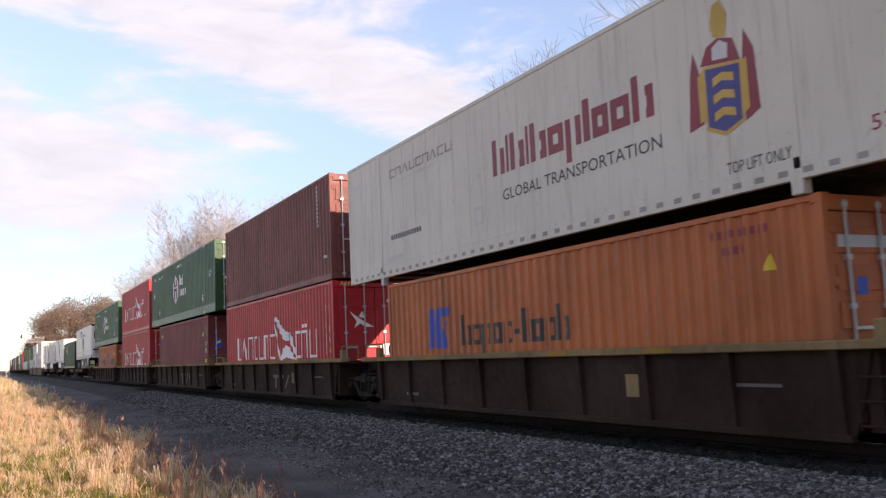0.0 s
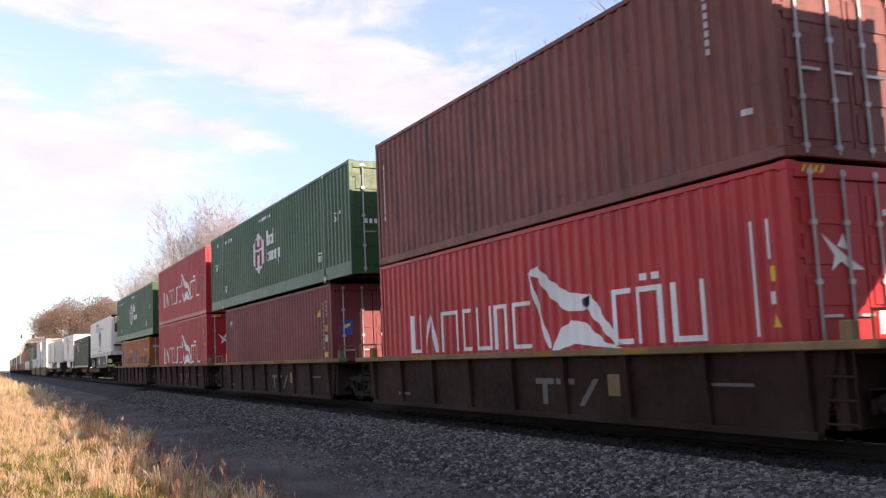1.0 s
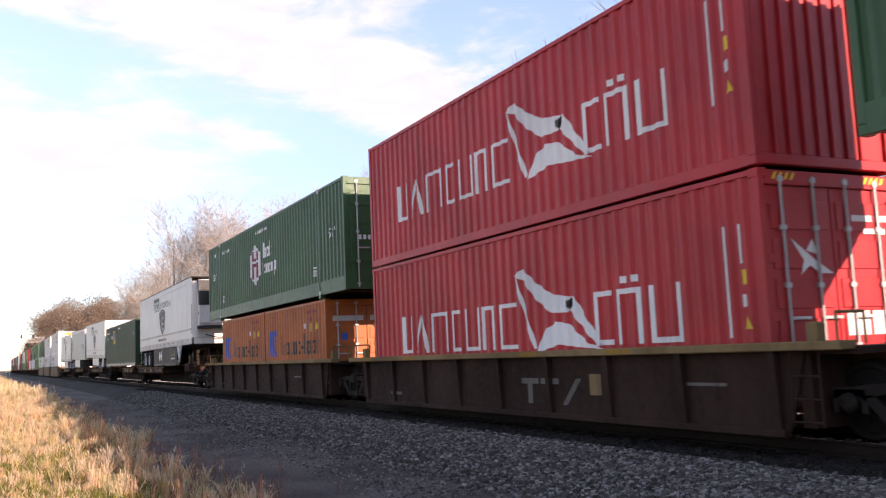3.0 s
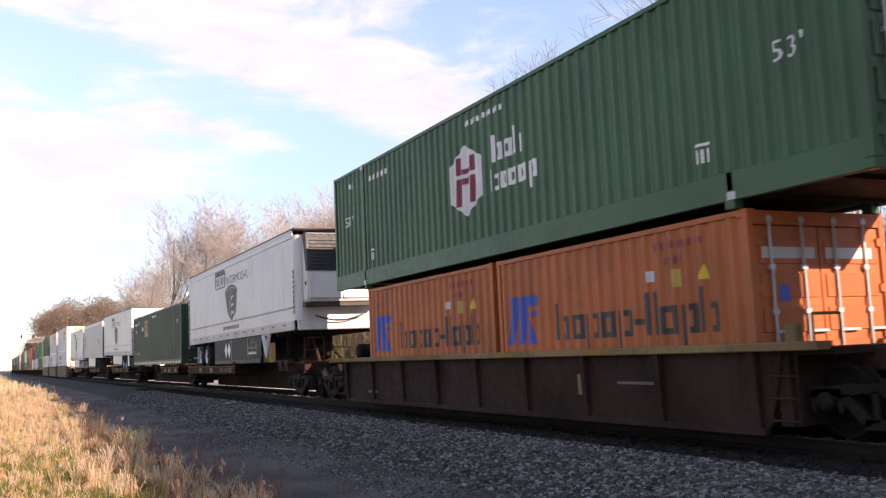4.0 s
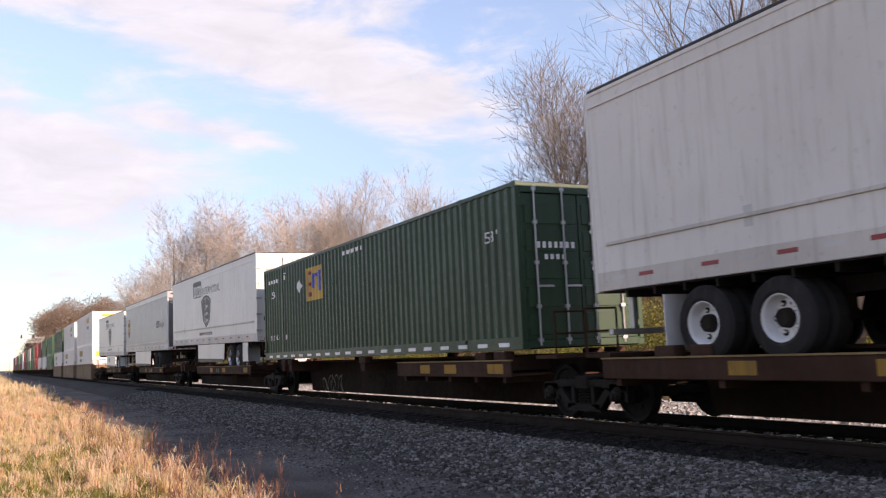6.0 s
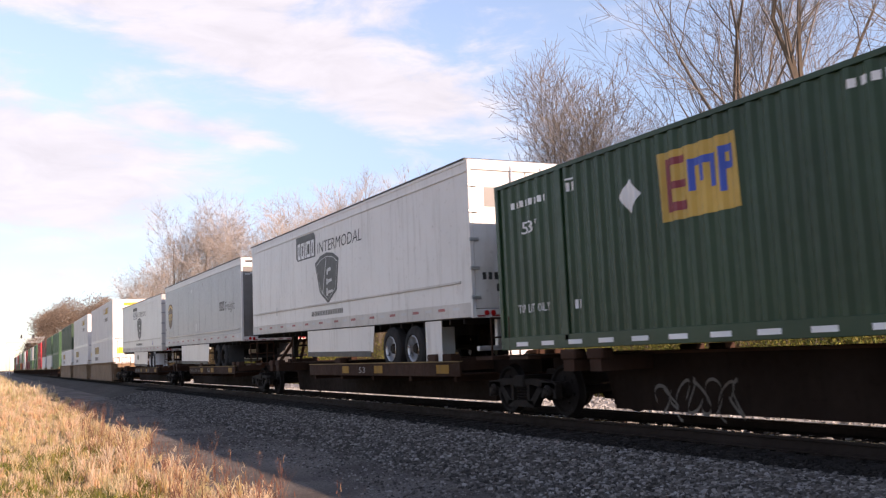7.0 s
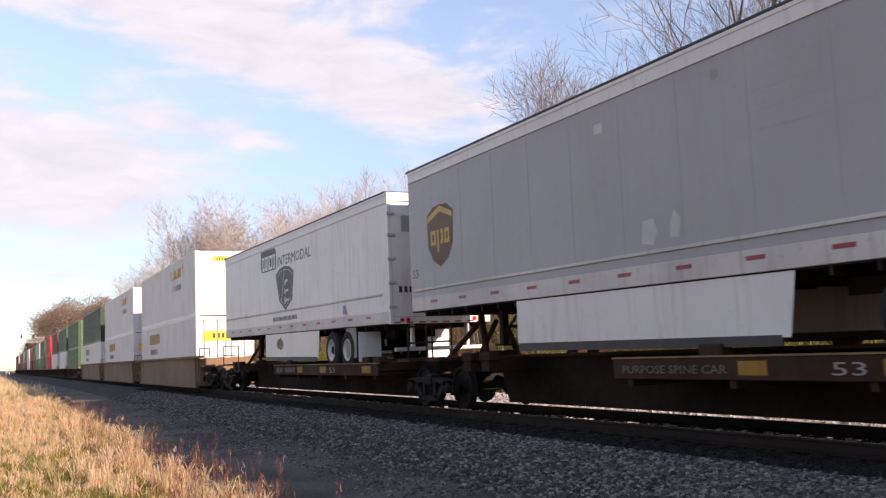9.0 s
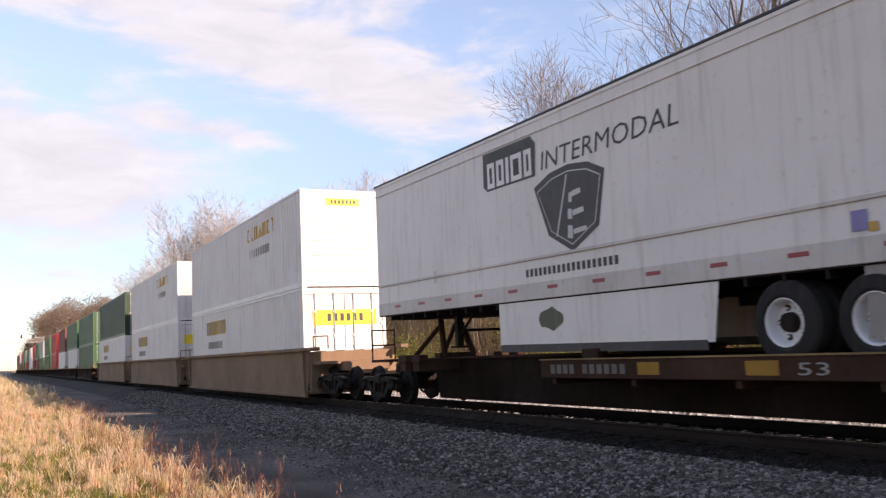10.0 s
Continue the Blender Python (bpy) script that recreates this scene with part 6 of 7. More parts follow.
def cream_marks(c):
    L, x = 16.15, -(W53 / 2 - 0.012)
    script = glyphs(7.34, 1.34, 0.46, [("t", 0.42), ("i", 0.08), ("t", 0.46), ("i", 0.08), ("t", 0.48), ("x", 0.44), ("d", 0.42), ("i", 0.17), ("x", 0.40), ("x", 0.44), ("t", 0.46)], 0.06, 0.145, 1.42)
    mark("brand_mark", script, M["wine"], c, L, x, label="heavy dark red brand strokes")
    wording("GLOBAL TRANSPORTATION", 0.28, "slogan", M["ink"], c, L, 7.65, 0.86, x, span=4.25, label="dark lettering on the side")
    wording("TOP LIFT ONLY", 0.21, "handling_note", M["ink"], c, L, 13.05, 0.26, x, span=1.0, label="dark handling note")
    mark("brand_mark", glyphs(2.65, 2.20, 0.20, [("G", 0.30), ("N", 0.28), ("A", 0.32), ("U", 0.28), ("G", 0.28), ("N", 0.30), ("A", 0.30), ("G", 0.28), ("U", 0.30)], 0.06, 0.06), M["dust"], c, L, x, label="pale grey brand strokes")
    mark("small_mark", small_text_bars(2.65, 2.06, 22, 0.08, 0.05, 0.06), M["pale"], c, L, x, label="faint small bars")
    mark("small_mark", small_text_bars(2.63, 0.80, 13, 0.085, 0.11, 0.04), M["ink"], c, L, x, label="dark small bars")
    mark("small_mark", small_text_bars(2.3, 0.34, 8, 0.07, 0.10, 0.05) + small_text_bars(0.35, 2.35, 6, 0.10, 0.08, 0.08), M["pale"], c, L, x, label="faint small bars")
    wording("53", 0.24, "length_mark", M["wine"], c, L, 15.10, 0.32, x, span=0.26, label="dark red length mark")
    mark("worn_ring", ring(6.55, 6.90, 0.56, 0.90, 0.05), M["pale"], c, L, x, label="ghost of a removed sticker")
    # crest: shield, side figures and crown as plain shapes
    mark("crest_figure", [[(12.45, 0.92), (12.72, 0.98), (12.72, 1.55), (12.60, 1.95), (12.52, 1.62), (12.58, 1.30)], [(13.42, 0.85), (13.66, 0.95), (13.55, 1.30), (13.62, 1.70), (13.48, 1.98), (13.42, 1.50)], [(12.72, 1.72), (13.40, 1.62), (13.30, 1.92), (13.05, 2.00), (12.85, 1.94)]], M["wine"], c, L, x, label="dark red figures of the crest")
    mark("crest_gold", [[(12.66, 1.00), (12.80, 1.02), (12.80, 1.70), (12.66, 1.60)], [(13.36, 0.92), (13.50, 1.0), (13.50, 1.62), (13.36, 1.58)], [(12.98, 2.02), (13.18, 1.98), (13.24, 2.25), (13.14, 2.46), (13.0, 2.44), (12.94, 2.22)], [(12.76, 0.88), (13.08, 0.74), (13.40, 0.86), (13.42, 1.62), (12.76, 1.70)]], M["gold"], c, L, x, label="gold edging of the crest", proud=0.006)
    mark("crest_shield", [[(12.80, 0.92), (13.08, 0.80), (13.37, 0.89), (13.38, 1.58), (12.80, 1.66)]], M["navy"], c, L, x, label="dark blue shield of the crest", proud=0.008)
    mark("crest_stripe", [[(12.92, b), (13.08, b + 0.05), (13.28, b - 0.01), (13.27, b + 0.10), (13.08, b + 0.15), (12.92, b + 0.11)] for b in (0.96, 1.18, 1.40)], M["gold"], c, L, x, label="gold bars on the shield", proud=0.010)
    mark("crest_helm", [[(12.94, 1.74), (13.2, 1.70), (13.22, 1.88), (13.08, 1.96), (12.95, 1.90)]], M["pale"], c, L, x, label="grey helm of the crest", proud=0.008)
    seams = bmesh.new()
    y = 0.6
    while y < L - 0.3:
        box(seams, x - 0.003, x, y - 0.014, y + 0.014, 0.27, 2.82)
        y += 0.61
    part("panel_seam", seams, M["cream"], c, kind="stuff")
    for k in range(44):
        y = 0.4 + k * 0.355
        part("rail_slot", boxes((-W53 / 2 - 0.003, -W53 / 2 + 0.001, y, y + 0.14, 0.06, 0.13)), M["dust"], c)


def green_marks(c):
    L, g = 16.15, groove
    sq = [(4.42, 2.56), (5.86, 2.56), (5.88, 1.62), (4.46, 1.62)]
    mark("brand_panel", [sq], M["gold"], c, L, S53, g, "golden yellow brand panel")
    mark("brand_mark", ring(4.55, 4.95, 1.74, 2.46, 0.12)[0:1] + [rect(4.67, 4.95, 1.74, 1.86), rect(4.67, 4.95, 2.04, 2.14), rect(4.67, 4.95, 2.36, 2.46)], M["wine"], c, L, S53, g, "dark bars on the brand panel", 0.007)
    mark("brand_mark", [rect(5.0, 5.1, 1.95, 2.27), rect(5.2, 5.28, 2.05, 2.27), rect(5.38, 5.48, 1.95, 2.27), rect(5.0, 5.48, 2.27, 2.37), rect(5.56, 5.65, 1.85, 2.42), rect(5.65, 5.80, 2.33, 2.42), rect(5.65, 5.80, 2.12, 2.21), rect(5.72, 5.80, 2.21, 2.33)], M["blue"], c, L, S53, g, "blue bars on the brand panel", 0.007)
    mark("diamond", [[(3.54, 2.12), (3.77, 2.36), (4.0, 2.11), (3.76, 1.86)]], M["film"], c, L, S53, g, "white diamond mark")
    wording("53'", 0.30, "length_mark", M["film"], c, L, 0.86, 1.95, S53, g, 0.40, "white length mark")
    wording("53'", 0.30, "length_mark", M["film"], c, L, 15.0, 1.95, S53, g, 0.40, "white length mark")
    wording("TOP LIFT ONLY", 0.20, "handling_note", M["film"], c, L, 0.60, 0.62, S53, g, 0.95, "white handling note")
    mark("number_mark", small_text_bars(0.55, 2.42, 8, 0.08, 0.11, 0.06) + small_text_bars(7.5, 2.60, 9, 0.09, 0.10, 0.06) + [rect(2.22, 2.42, 2.62, 2.65)] + small_text_bars(2.24, 2.44, 2, 0.06, 0.14, 0.05) + small_text_bars(2.28, 0.60, 2, 0.07, 0.14, 0.05), M["film"], c, L, S53, g, "small white marking bars")
    for k in range(20):
        y = 0.45 + k * 0.78
        part("reflective_tape", boxes((-W53 / 2 - 0.005, -W53 / 2 + 0.001, y, y + 0.36, 0.06, 0.13)), M["film"], c, "white reflective tape")
    end_mark("brand_panel", [rect(0.30, 0.98, 1.95, 2.40)], M["gold"], c, 0.013, "golden yellow brand panel on the door")
    end_mark("number_mark", [rect(-0.9 + k * 0.12, -0.83 + k * 0.12, 1.75, 1.86) for k in range(7)] + [rect(-0.75 + k * 0.12, -0.68 + k * 0.12, 1.55, 1.64) for k in range(4)], M["film"], c, 0.013, "white marking bars on the door")


def prime_marks(t, tilt=0.0, eco=False):
    L, x = 16.05, -(1.295 - 0.01)
    block = [[(5.22, 2.16), (5.36, 2.06), (6.98, 2.06), (7.02, 2.62), (6.88, 2.76), (5.24, 2.76)]]
    mark("brand_block", block, M["ink"], t, L, x, label="dark brand block")
    mark("brand_mark", glyphs(5.38, 2.10, 0.46, [("x", 0.26), ("x", 0.26), ("i", 0.10), ("x", 0.36), ("x", 0.24)], 0.07, 0.085, 1.0), M["film"], t, L, x, label="pale strokes on the brand block", proud=0.007)
    wording("INTERMODAL", 0.44, "trade_word", M["ink"], t, L, 7.16, 2.12, x, span=3.35, label="dark slanted lettering", lean=0.12)
    mark("shield", [[(6.92, 1.86), (7.40, 2.03), (7.93, 2.08), (8.45, 2.02), (8.86, 1.84), (8.66, 1.02), (7.96, 0.70), (7.30, 1.02)]], M["ink"], t, L, x, label="dark shield emblem")
    inner = [(7.02, 1.78), (7.45, 1.93), (7.93, 1.98), (8.42, 1.92), (8.76, 1.77), (8.58, 1.08), (7.96, 0.80), (7.38, 1.08)]
    edge = [[p, q, (q[0] * 0.975 + 7.9 * 0.025, q[1] * 0.97 + 1.4 * 0.03), (p[0] * 0.975 + 7.9 * 0.025, p[1] * 0.97 + 1.4 * 0.03)] for p, q in zip(inner, inner[1:] + inner[:1])]
    road = [[(7.52, 0.98), (7.56, 0.97), (7.90, 1.92), (7.86, 1.92)], [(7.84, 0.92), (7.98, 0.90), (7.98, 1.10), (7.86, 1.12)], [(7.86, 1.22), (7.98, 1.20), (7.98, 1.36), (7.88, 1.38)], [(7.90, 1.48), (7.99, 1.47), (8.0, 1.62), (7.92, 1.63)], [(8.0, 1.25), (8.30, 1.28), (8.28, 1.36), (8.0, 1.34)], [(8.0, 1.55), (8.24, 1.58), (8.22, 1.66), (8.0, 1.64)], [(8.0, 0.96), (8.36, 0.99), (8.34, 1.06), (8.0, 1.04)]]
    mark("shield_line", edge + road, M["pale"], t, L, x, label="pale lines on the shield", proud=0.007)
    mark("small_mark", small_text_bars(6.55, 0.40, 19, 0.085, 0.13, 0.05), M["ink"], t, L, x, label="row of dark small bars")
    mark("sticker", [rect(3.0, 3.14, 0.56, 0.82)], M["pale"], t, L, x, label="pale worn patch low on the side")
    if eco:
        sx = -(1.295 - 0.035)
        mark("diamond", [[(6.58, -0.38), (6.84, -0.10), (7.08, -0.38), (6.84, -0.68)], [(7.08, -0.38), (7.34, -0.10), (7.60, -0.38), (7.34, -0.68)]], M["film"], t, L, sx, label="two white diamonds on the skirt")
        badge = [(10.20, -0.52), (10.20, -0.34), (10.34, -0.24), (10.52, -0.22), (10.66, -0.15), (10.98, -0.13), (11.12, -0.20), (11.38, -0.22), (11.48, -0.32), (11.44, -0.46), (11.30, -0.52)]
        rim = [[p, q, (q[0] * 0.97 + 10.84 * 0.03, q[1] * 0.90 - 0.34 * 0.10), (p[0] * 0.97 + 10.84 * 0.03, p[1] * 0.90 - 0.34 * 0.10)] for p, q in zip(badge, badge[1:] + badge[:1])]
        mark("badge_rim", rim, M["dust"], t, L, sx, label="grey outline of a badge on the skirt")
        mark("badge_bar", [rect(10.22, 11.30, -0.60, -0.53)], M["pale"], t, L, sx, label="pale bar under the badge")
        mark("badge_leaf", [[(10.98, -0.44), (11.34, -0.44), (11.40, -0.30), (11.26, -0.25)], [(10.62, -0.24), (10.92, -0.17), (10.96, -0.22), (10.66, -0.28)], [(10.30, -0.36), (10.62, -0.32), (10.94, -0.34), (10.94, -0.42), (10.30, -0.42)]], M["lime"], t, L, sx, label="dull green shapes of the badge", proud=0.007)
        mark("skirt_strut", [rect(7.68, 7.71, -0.72, 0.0), rect(10.08, 10.11, -0.68, 0.05)], M["pale"], t, L, sx, label="pale skirt joint")
        br = bmesh.new()
        for (y0, z0), (y1, z1) in (((4.05, 0.0), (3.55, -0.75)), ((3.55, -0.75), (3.05, 0.0)), ((4.05, 0.0), (3.05, 0.0)), ((3.85, -0.02), (3.55, -0.35)), ((3.55, -0.35), (3.30, -0.02)), ((3.55, -0.35), (3.55, -0.75))):
            tube(br, (-1.24, y0, z0), (-1.24, y1, z1), 0.035, sides=6)
        part("landing_brace", br, M["film"], t, "white lattice landing-gear brace")
        mark("number_mark", [rect(15.74, 15.86, 0.5 + k * 0.15, 0.61 + k * 0.15) for k in range(9)], M["ink"], t, L, x - 0.002, label="vertical row of dark bars")
    else:
        end_mark("brand_mark", [rect(-0.95, -0.30, 2.12, 2.5), rect(-0.2, 0.9, 2.12, 2.5)], M["dust"], t, -0.034, "dark brand blocks on the doors")
        end_mark("number_mark", [rect(-1.05 + k * 0.13, -0.97 + k * 0.13, 0.72, 0.86) for k in range(4)] + [rect(-0.75 + k * 0.13, -0.67 + k * 0.13, 0.50, 0.64) for k in range(6)], M["ink"], t, -0.034, "dark marking bars on the door")


def grey_marks(t):
    L, x = 16.15, -(1.295 - 0.01)
    sh = [(1.02, 1.95), (1.30, 2.10), (1.62, 2.13), (1.95, 2.10), (2.20, 1.95), (2.16, 1.30), (1.95, 1.02), (1.60, 0.86), (1.25, 1.02), (1.05, 1.30)]
    mark("shield", [sh], M["shield_brown"], t, L, x, label="dark brown shield emblem")
    mark("shield_gold", [[(1.05, 1.80), (1.62, 1.98), (2.18, 1.80), (2.15, 1.92), (1.62, 2.10), (1.06, 1.92)]] + glyphs(1.18, 1.32, 0.30, [("x", 0.24), ("d", 0.26), ("x", 0.22)], 0.06, 0.075), M["gold"], t, L, x, label="gold strokes on the shield", proud=0.007)
    mark("brand_mark", glyphs(12.62, 1.24, 0.36, [("x", 0.24), ("x", 0.24), ("x", 0.22)], 0.06, 0.075), M["ink"], t, L, x, label="dark brand strokes")
    wording("Freight", 0.50, "trade_word", M["ink"], t, L, 13.62, 1.22, x, span=1.50, label="dark lettering on the side")
    mark("ghost_patch", [[(7.85, 0.60), (8.1, 0.55), (8.2, 0.75), (8.12, 0.92), (7.9, 0.90)], [(8.45, 0.62), (8.62, 0.60), (8.68, 0.85), (8.55, 0.98), (8.46, 0.80)]], M["pale"], t, L, x, label="pale torn remains of a sticker")
    mark("dark_spot", [[(9.45 + 0.07 * math.cos(k * 0.7), 2.55 + 0.07 * math.sin(k * 0.7)) for k in range(9)]], M["dust"], t, L, x, label="dark vent spot")
    mark("sticker", [rect(6.9, 7.1, 2.35, 2.5)], M["pale"], t, L, x, label="pale sticker")
    wording("53", 0.26, "length_mark", M["ink"], t, L, 0.25, 0.72, x, span=0.26, label="dark length mark")
    end_mark("placard", [[(-0.78, 0.75), (-0.55, 1.0), (-0.32, 0.75), (-0.55, 0.5)]], M["pale"], t, -0.034, "pale diamond placard on the door")


def white_stack_marks(lo, hi, plain):
    L, g = 16.15, groove
    for c, a, b in ((hi, 9.8, 2.02), (lo, 2.95, 1.95)):
        if c is hi and plain:
            continue
        if c is lo:
            mark("brand_panel", [rect(a, a + 3.4, b, b + 0.55)], M["gold"], c, L, S53, g, "yellow brand panel")
        mark("brand_mark", glyphs(a + 0.1, b + 0.05, 0.45, [("G", 0.36), ("U", 0.36), ("N", 0.40), ("A", 0.40), ("U", 0.36), ("G", 0.36), ("N", 0.36)], 0.13, 0.15), M["gold" if c is hi else "dust"], c, L, S53, g, "dark strokes on the brand panel", 0.007)
        mark("small_mark", small_text_bars(a + 0.3, b - 0.55, 9, 0.2, 0.28, 0.09), M["dust"], c, L, S53, g, "dark grey bars")
    end_mark("brand_panel", [rect(-1.0, 1.0, 1.80, 2.25)], M["lemon"], lo, 0.010, "yellow brand panel across the doors")
    end_mark("brand_mark", [rect(-0.55 + k * 0.2, -0.44 + k * 0.2, 1.92, 2.14) for k in range(6)], M["ink"], lo, 0.006, "dark strokes on the brand panel")


a_, b_, c_, d_, e_, f_, h_, i_, j_, k_, l_ = LOADS
orange_marks(a_, 12.19, 1.98)
cream_marks(b_)
for ob in (c_, h_, i_):
    red_marks(ob, ob is not i_)
for ob in (j_, k_):
    orange_marks(ob, 6.06, 0.25)
hub_marks(f_)
hub_marks(l_)
mark("number_mark", [rect(0.34, 0.46, 1.0 + k * 0.17, 1.13 + k * 0.17) for k in range(8)], M["film"], d_, 12.19, S40, groove, "vertical white marking bars")
mark("number_mark", [rect(11.05, 11.11, 1.55 + k * 0.12, 1.63 + k * 0.12) for k in range(10)], M["pale"], d_, 12.19, S40, groove, "vertical white marking bars")
mark("label_plate", [rect(11.55, 11.72, 0.62, 0.70)], M["pale"], d_, 12.19, S40, groove, "small white label")
mark("sticker", [rect(0.62, 0.90, 2.05, 2.48)], M["blue"], e_, 12.19, S40, groove, "blue square sticker")
mark("sticker_stripe", [[(0.66, 2.2), (0.86, 2.32), (0.86, 2.42), (0.66, 2.36)]], M["lemon"], e_, 12.19, S40, groove, "yellow stripe on the sticker", 0.007)
mark("number_mark", [rect(11.40, 11.46, 1.14 + k * 0.12, 1.22 + k * 0.12) for k in range(11)] + [rect(11.67, 11.73, 2.03 + k * 0.12, 2.11 + k * 0.12) for k in range(4)], M["dust"], e_, 12.19, S40, groove, "pale vertical rows of marking bars")
mark("warning_sticker", [[(11.02, 2.04), (11.22, 2.04), (11.15, 2.26)]], M["hazard"], e_, 12.19, S40, groove, "yellow triangular warning sticker")
mark("sticker", [rect(11.63, 11.76, 1.62, 1.80)], M["gold"], e_, 12.19, S40, groove, "small yellow sticker")
mark("label_plate", [rect(11.64, 11.76, 1.34, 1.52)], M["pale"], e_, 12.19, S40, groove, "small white label")
mark("foot_patch", [rect(11.53, 11.84, 0.92, 1.06)], M["hazard"], e_, 12.19, S40, groove, "yellow patch low on the side")
end_mark("sticker", [rect(-0.92, -0.62, 1.5, 1.9)], M["blue"], e_, 0.012, "blue square sticker on the door")
end_mark("sticker_stripe", [[(-0.86, 1.66), (-0.68, 1.74), (-0.68, 1.82), (-0.86, 1.76)]], M["lemon"], e_, 0.008, "yellow stripe on the sticker")
end_mark("number_mark", [rect(0.3 + k * 0.1, 0.36 + k * 0.1, 2.1, 2.22) for k in range(7)] + [rect(0.4 + k * 0.1, 0.46 + k * 0.1, 1.85, 1.95) for k in range(4)], M["film"], e_, 0.012, "white marking bars on the door")
green_marks(SPINES[0])
prime_marks(SPINES[1], eco=True)
prime_marks(SPINES[2])
grey_marks(SPINES[3])
prime_marks(SPINES[4])
mark("sticker", [rect(13.12, 13.32, 0.36, 0.58)], M["lavender"], SPINES[4], 16.15, -1.2955, label="faded violet sticker low on the side")
mark("sticker", [rect(13.33, 13.44, 0.34, 0.44)], M["gold"], SPINES[4], 16.15, -1.2955, label="small yellow sticker")
mark("badge", [[(7.3 + 0.36 * math.cos(k * math.tau / 18), -0.32 + 0.17 * math.sin(k * math.tau / 18) * (1 + 0.2 * math.sin(k * 1.9))) for k in range(18)]], M["bottle"], SPINES[4], 16.15, -1.262, label="faded dark green badge on the skirt")
for n in range(3):
    white_stack_marks(REAR[2 * n], REAR[2 * n + 1], n == 2)
# louvred front walls of the upper white boxes
for ob in (REAR[1], REAR[3]):
    for k in range(8):
        part("wall_rib", boxes((-1.05, 1.05, -0.012, 0.004, 0.5 + k * 0.22, 0.53 + k * 0.22)), M["white"], ob)
    end_mark("brand_panel", [rect(-0.5, 0.55, 2.45, 2.66)], M["lemon"], ob, -0.006, "yellow brand panel on the end")
    end_mark("brand_mark", [rect(-0.35 + k * 0.12, -0.29 + k * 0.12, 2.50, 2.61) for k in range(7)], M["ink"], ob, -0.010, "dark strokes on the end panel")
end_mark("brand_panel", [rect(0.1, 0.9, 1.3, 2.5)], M["lemon"], REAR[5], 0.006, "yellow panel on the door")
# big worn owner's marks on the stack cars' sides
for car in (TRAIN[3], TRAIN[4], TRAIN[5]):
    end = max(v[1] for o in car.children if o.name.startswith("side_sill") for v in o.bound_box) + 0.6
    mark("owner_mark", [rect(7.92, 8.46, 0.60, 0.69), rect(8.12, 8.26, 0.28, 0.60), rect(8.52, 9.04, 0.60, 0.69), rect(8.71, 8.85, 0.28, 0.60), [(9.12, 0.28), (9.26, 0.28), (9.66, 0.69), (9.52, 0.69)]], M["stencil"], car, end, -1.341, label="big worn pale owner's mark")
# lettering along the spine cars' decks
for car, y0 in ((TRAIN_SPINES[2], 132.5), (TRAIN_SPINES[3], 149.6), (TRAIN_SPINES[4], 166.9)):
    wording("53", 0.20, "length_mark", M["dust"], car, y0, 3.75 if y0 != 166.9 else 5.2, 0.765, -1.452, span=0.42, label="pale stencilled length mark")
wording("PURPOSE SPINE CAR", 0.15, "stencil", M["stencil"], TRAIN_SPINES[3], 149.6, 0.22, 0.78, -1.452, span=2.0, label="pale stencilled lettering")
for car, y0 in ((TRAIN_SPINES[0], 103.6), (TRAIN_SPINES[4], 166.9)):
    a0 = 6.3 if y0 == 103.6 else 0.3
    mark("number_mark", small_text_bars(a0, 0.77, 4, 0.12, 0.14, 0.05) + small_text_bars(a0 + 0.85, 0.77, 6, 0.12, 0.14, 0.06), M["stencil"], car, y0, -1.451, label="pale worn stencil bars")
for y0, y1, z0, car in ((124.6, 125.35, -0.85, SPINES[2]), (160.2, 160.9, -0.75, SPINES[4])):
    base = car.matrix_basis.translation.y
    part("rear_fairing", boxes((-1.25, -1.235, y0 - base, y1 - base, z0, 0.0)), M["white" if car is SPINES[2] else "dust"], car, "flat fairing panel behind the wheels")


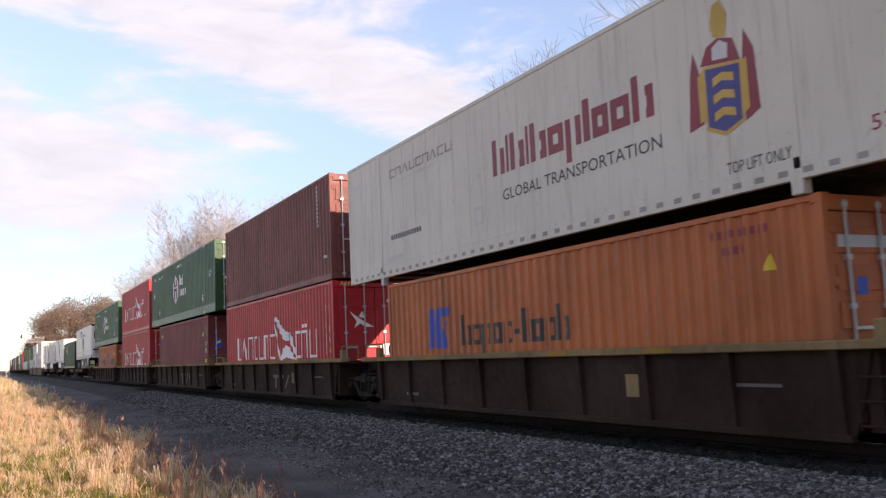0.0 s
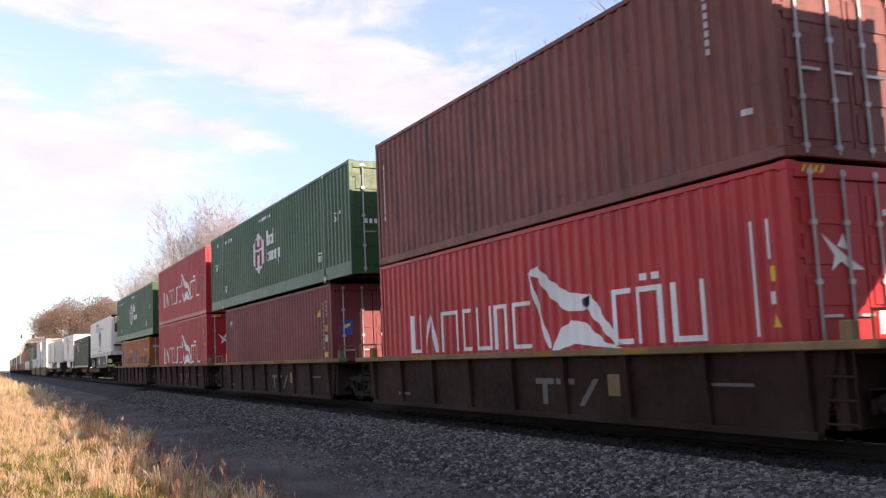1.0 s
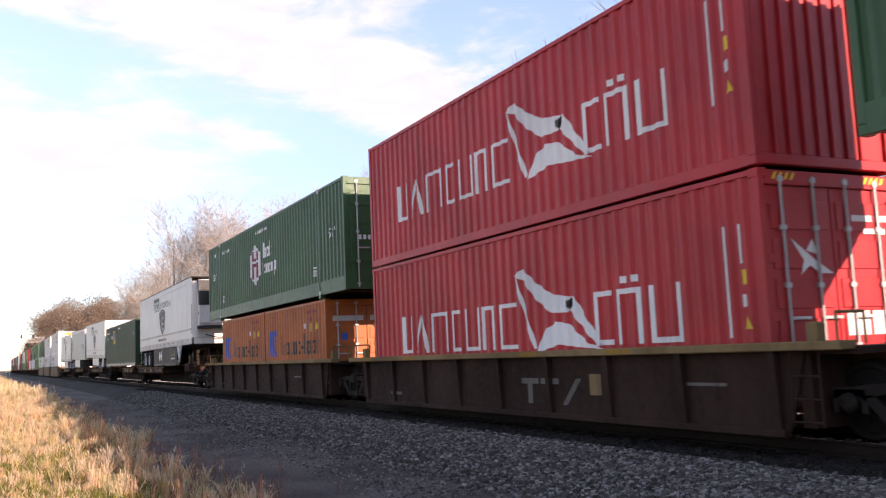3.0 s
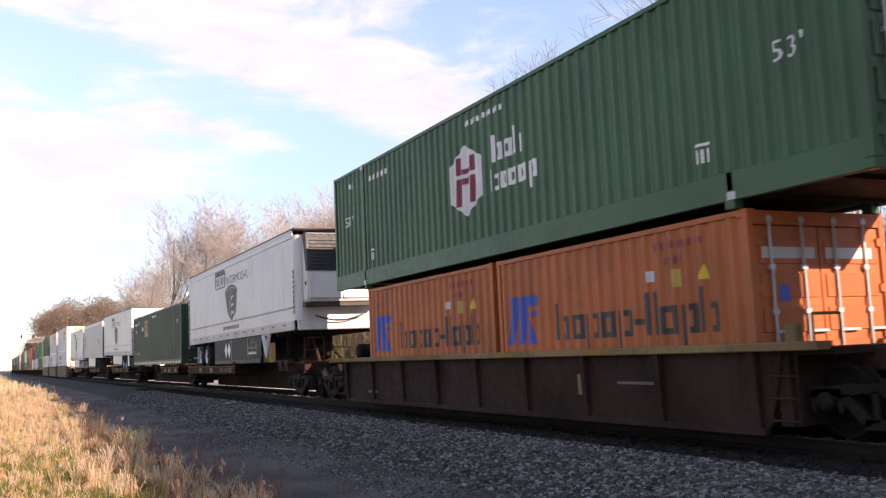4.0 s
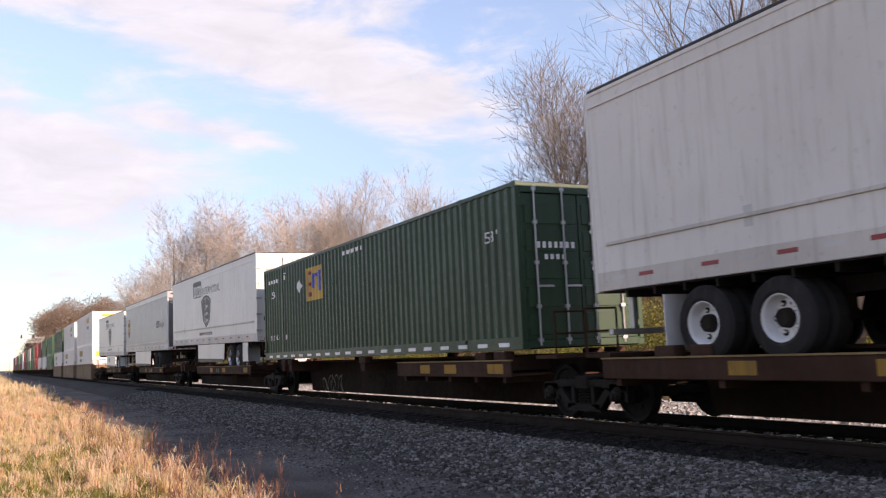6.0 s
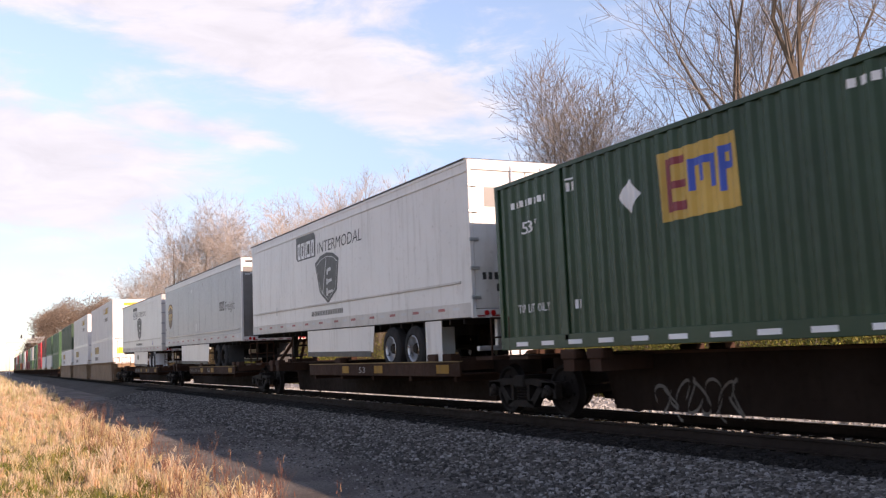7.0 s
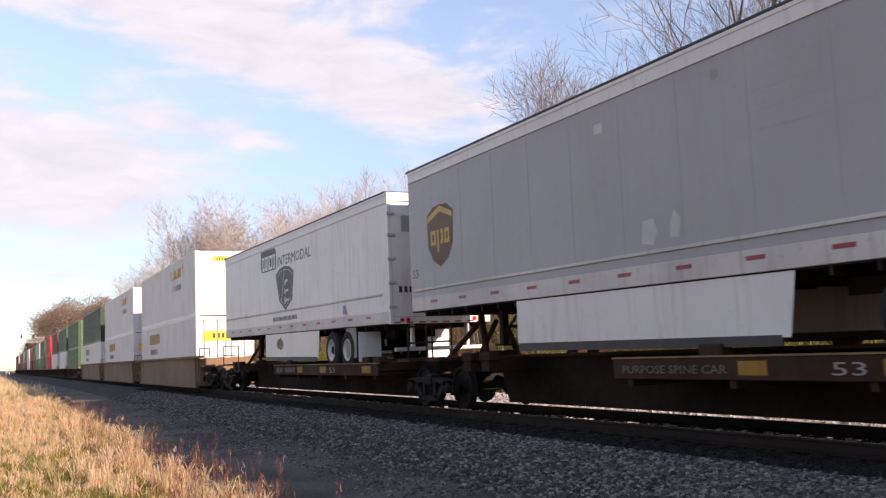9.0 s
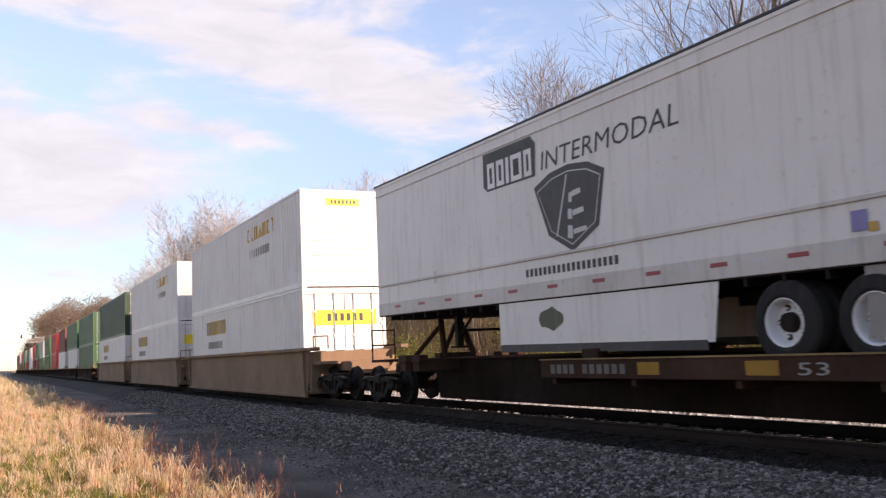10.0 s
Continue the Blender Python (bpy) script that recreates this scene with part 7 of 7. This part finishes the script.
scrawl, pen = [], random.Random(3)
for k in range(8):
    p, base, f = 2.84 + k * 0.219, 0.36 + pen.uniform(-0.06, 0.06), pen.uniform(0.022, 0.032)
    tall, turn = pen.uniform(0.16, 0.30), pen.uniform(0, 6)
    line = [(p + 0.13 * math.sin(turn + n * 0.55) + 0.012 * n, base + tall * math.sin(turn * 1.7 + n * 0.38)) for n in range(13)]
    scrawl += [[(a, b - f), (c, d - f), (c, d + f), (a, b + f)] for (a, b), (c, d) in zip(line, line[1:])]
mark("scrawl", scrawl, M["stencil"], TRAIN_SPINES[1], 122.0, -0.331, label="pale unreadable paint scrawl")


# ---------------- signal bridge down the line ----------------
def signal_bridge():
    s = root("signal_bridge", "galvanised lattice signal bridge over the line", "railway signal", at=pose(0, 252, 0))
    mast = bmesh.new()
    for x in (3.2, 4.0):
        for y in (-0.4, 0.4):
            tube(mast, (x, y, -0.6), (x, y, 9.2), 0.06, sides=5)
    for k in range(12):
        z = -0.4 + k * 0.8
        tube(mast, (3.2, -0.4, z), (4.0, -0.4, z + 0.8), 0.04, sides=4)
        tube(mast, (4.0, -0.4, z), (3.2, -0.4, z + 0.8), 0.04, sides=4)
    part("mast", mast, M["pale"], s)
    arm = bmesh.new()
    for z in (8.2, 9.2):
        for y in (-0.4, 0.4):
            tube(arm, (3.2, y, z), (12.0, y, z - 0.25 * (z < 9)), 0.06, sides=5)
    for k in range(8):
        x = 4.0 + k
        tube(arm, (x, -0.4, 8.1), (x + 1, -0.4, 9.2), 0.045, sides=4)
        tube(arm, (x, -0.4, 9.2), (x + 1, -0.4, 8.1), 0.045, sides=4)
    part("arm", arm, M["pale"], s)
    for x in (6.6, 9.3):
        part("signal_head", boxes((x - 0.22, x + 0.22, -0.8, -0.6, 9.0, 10.0), bevel=0.05), M["black"], s, "black signal head")


signal_bridge()


# ---------------- the run past the camera ----------------
SPEED, SLOWING = 15.521, 0.0134


def travelled(t):
    return SPEED * t - SLOWING * t * t / 2


def motions():
    for ob in TRAIN:
        start = ob.matrix_basis.copy()
        walk(ob, [(t, Matrix.Translation((0, -travelled(t), 0)) @ start) for t in (0.0, 2.5, 5.0, 7.5, 10.0)])
    for ob in WHEELS:
        at = ob.location.copy()
        walk(ob, [(f / FPS, Matrix.Translation(at) @ Matrix.Rotation(travelled(f / FPS) / 0.42, 4, "X")) for f in range(0, 301)])


motions()
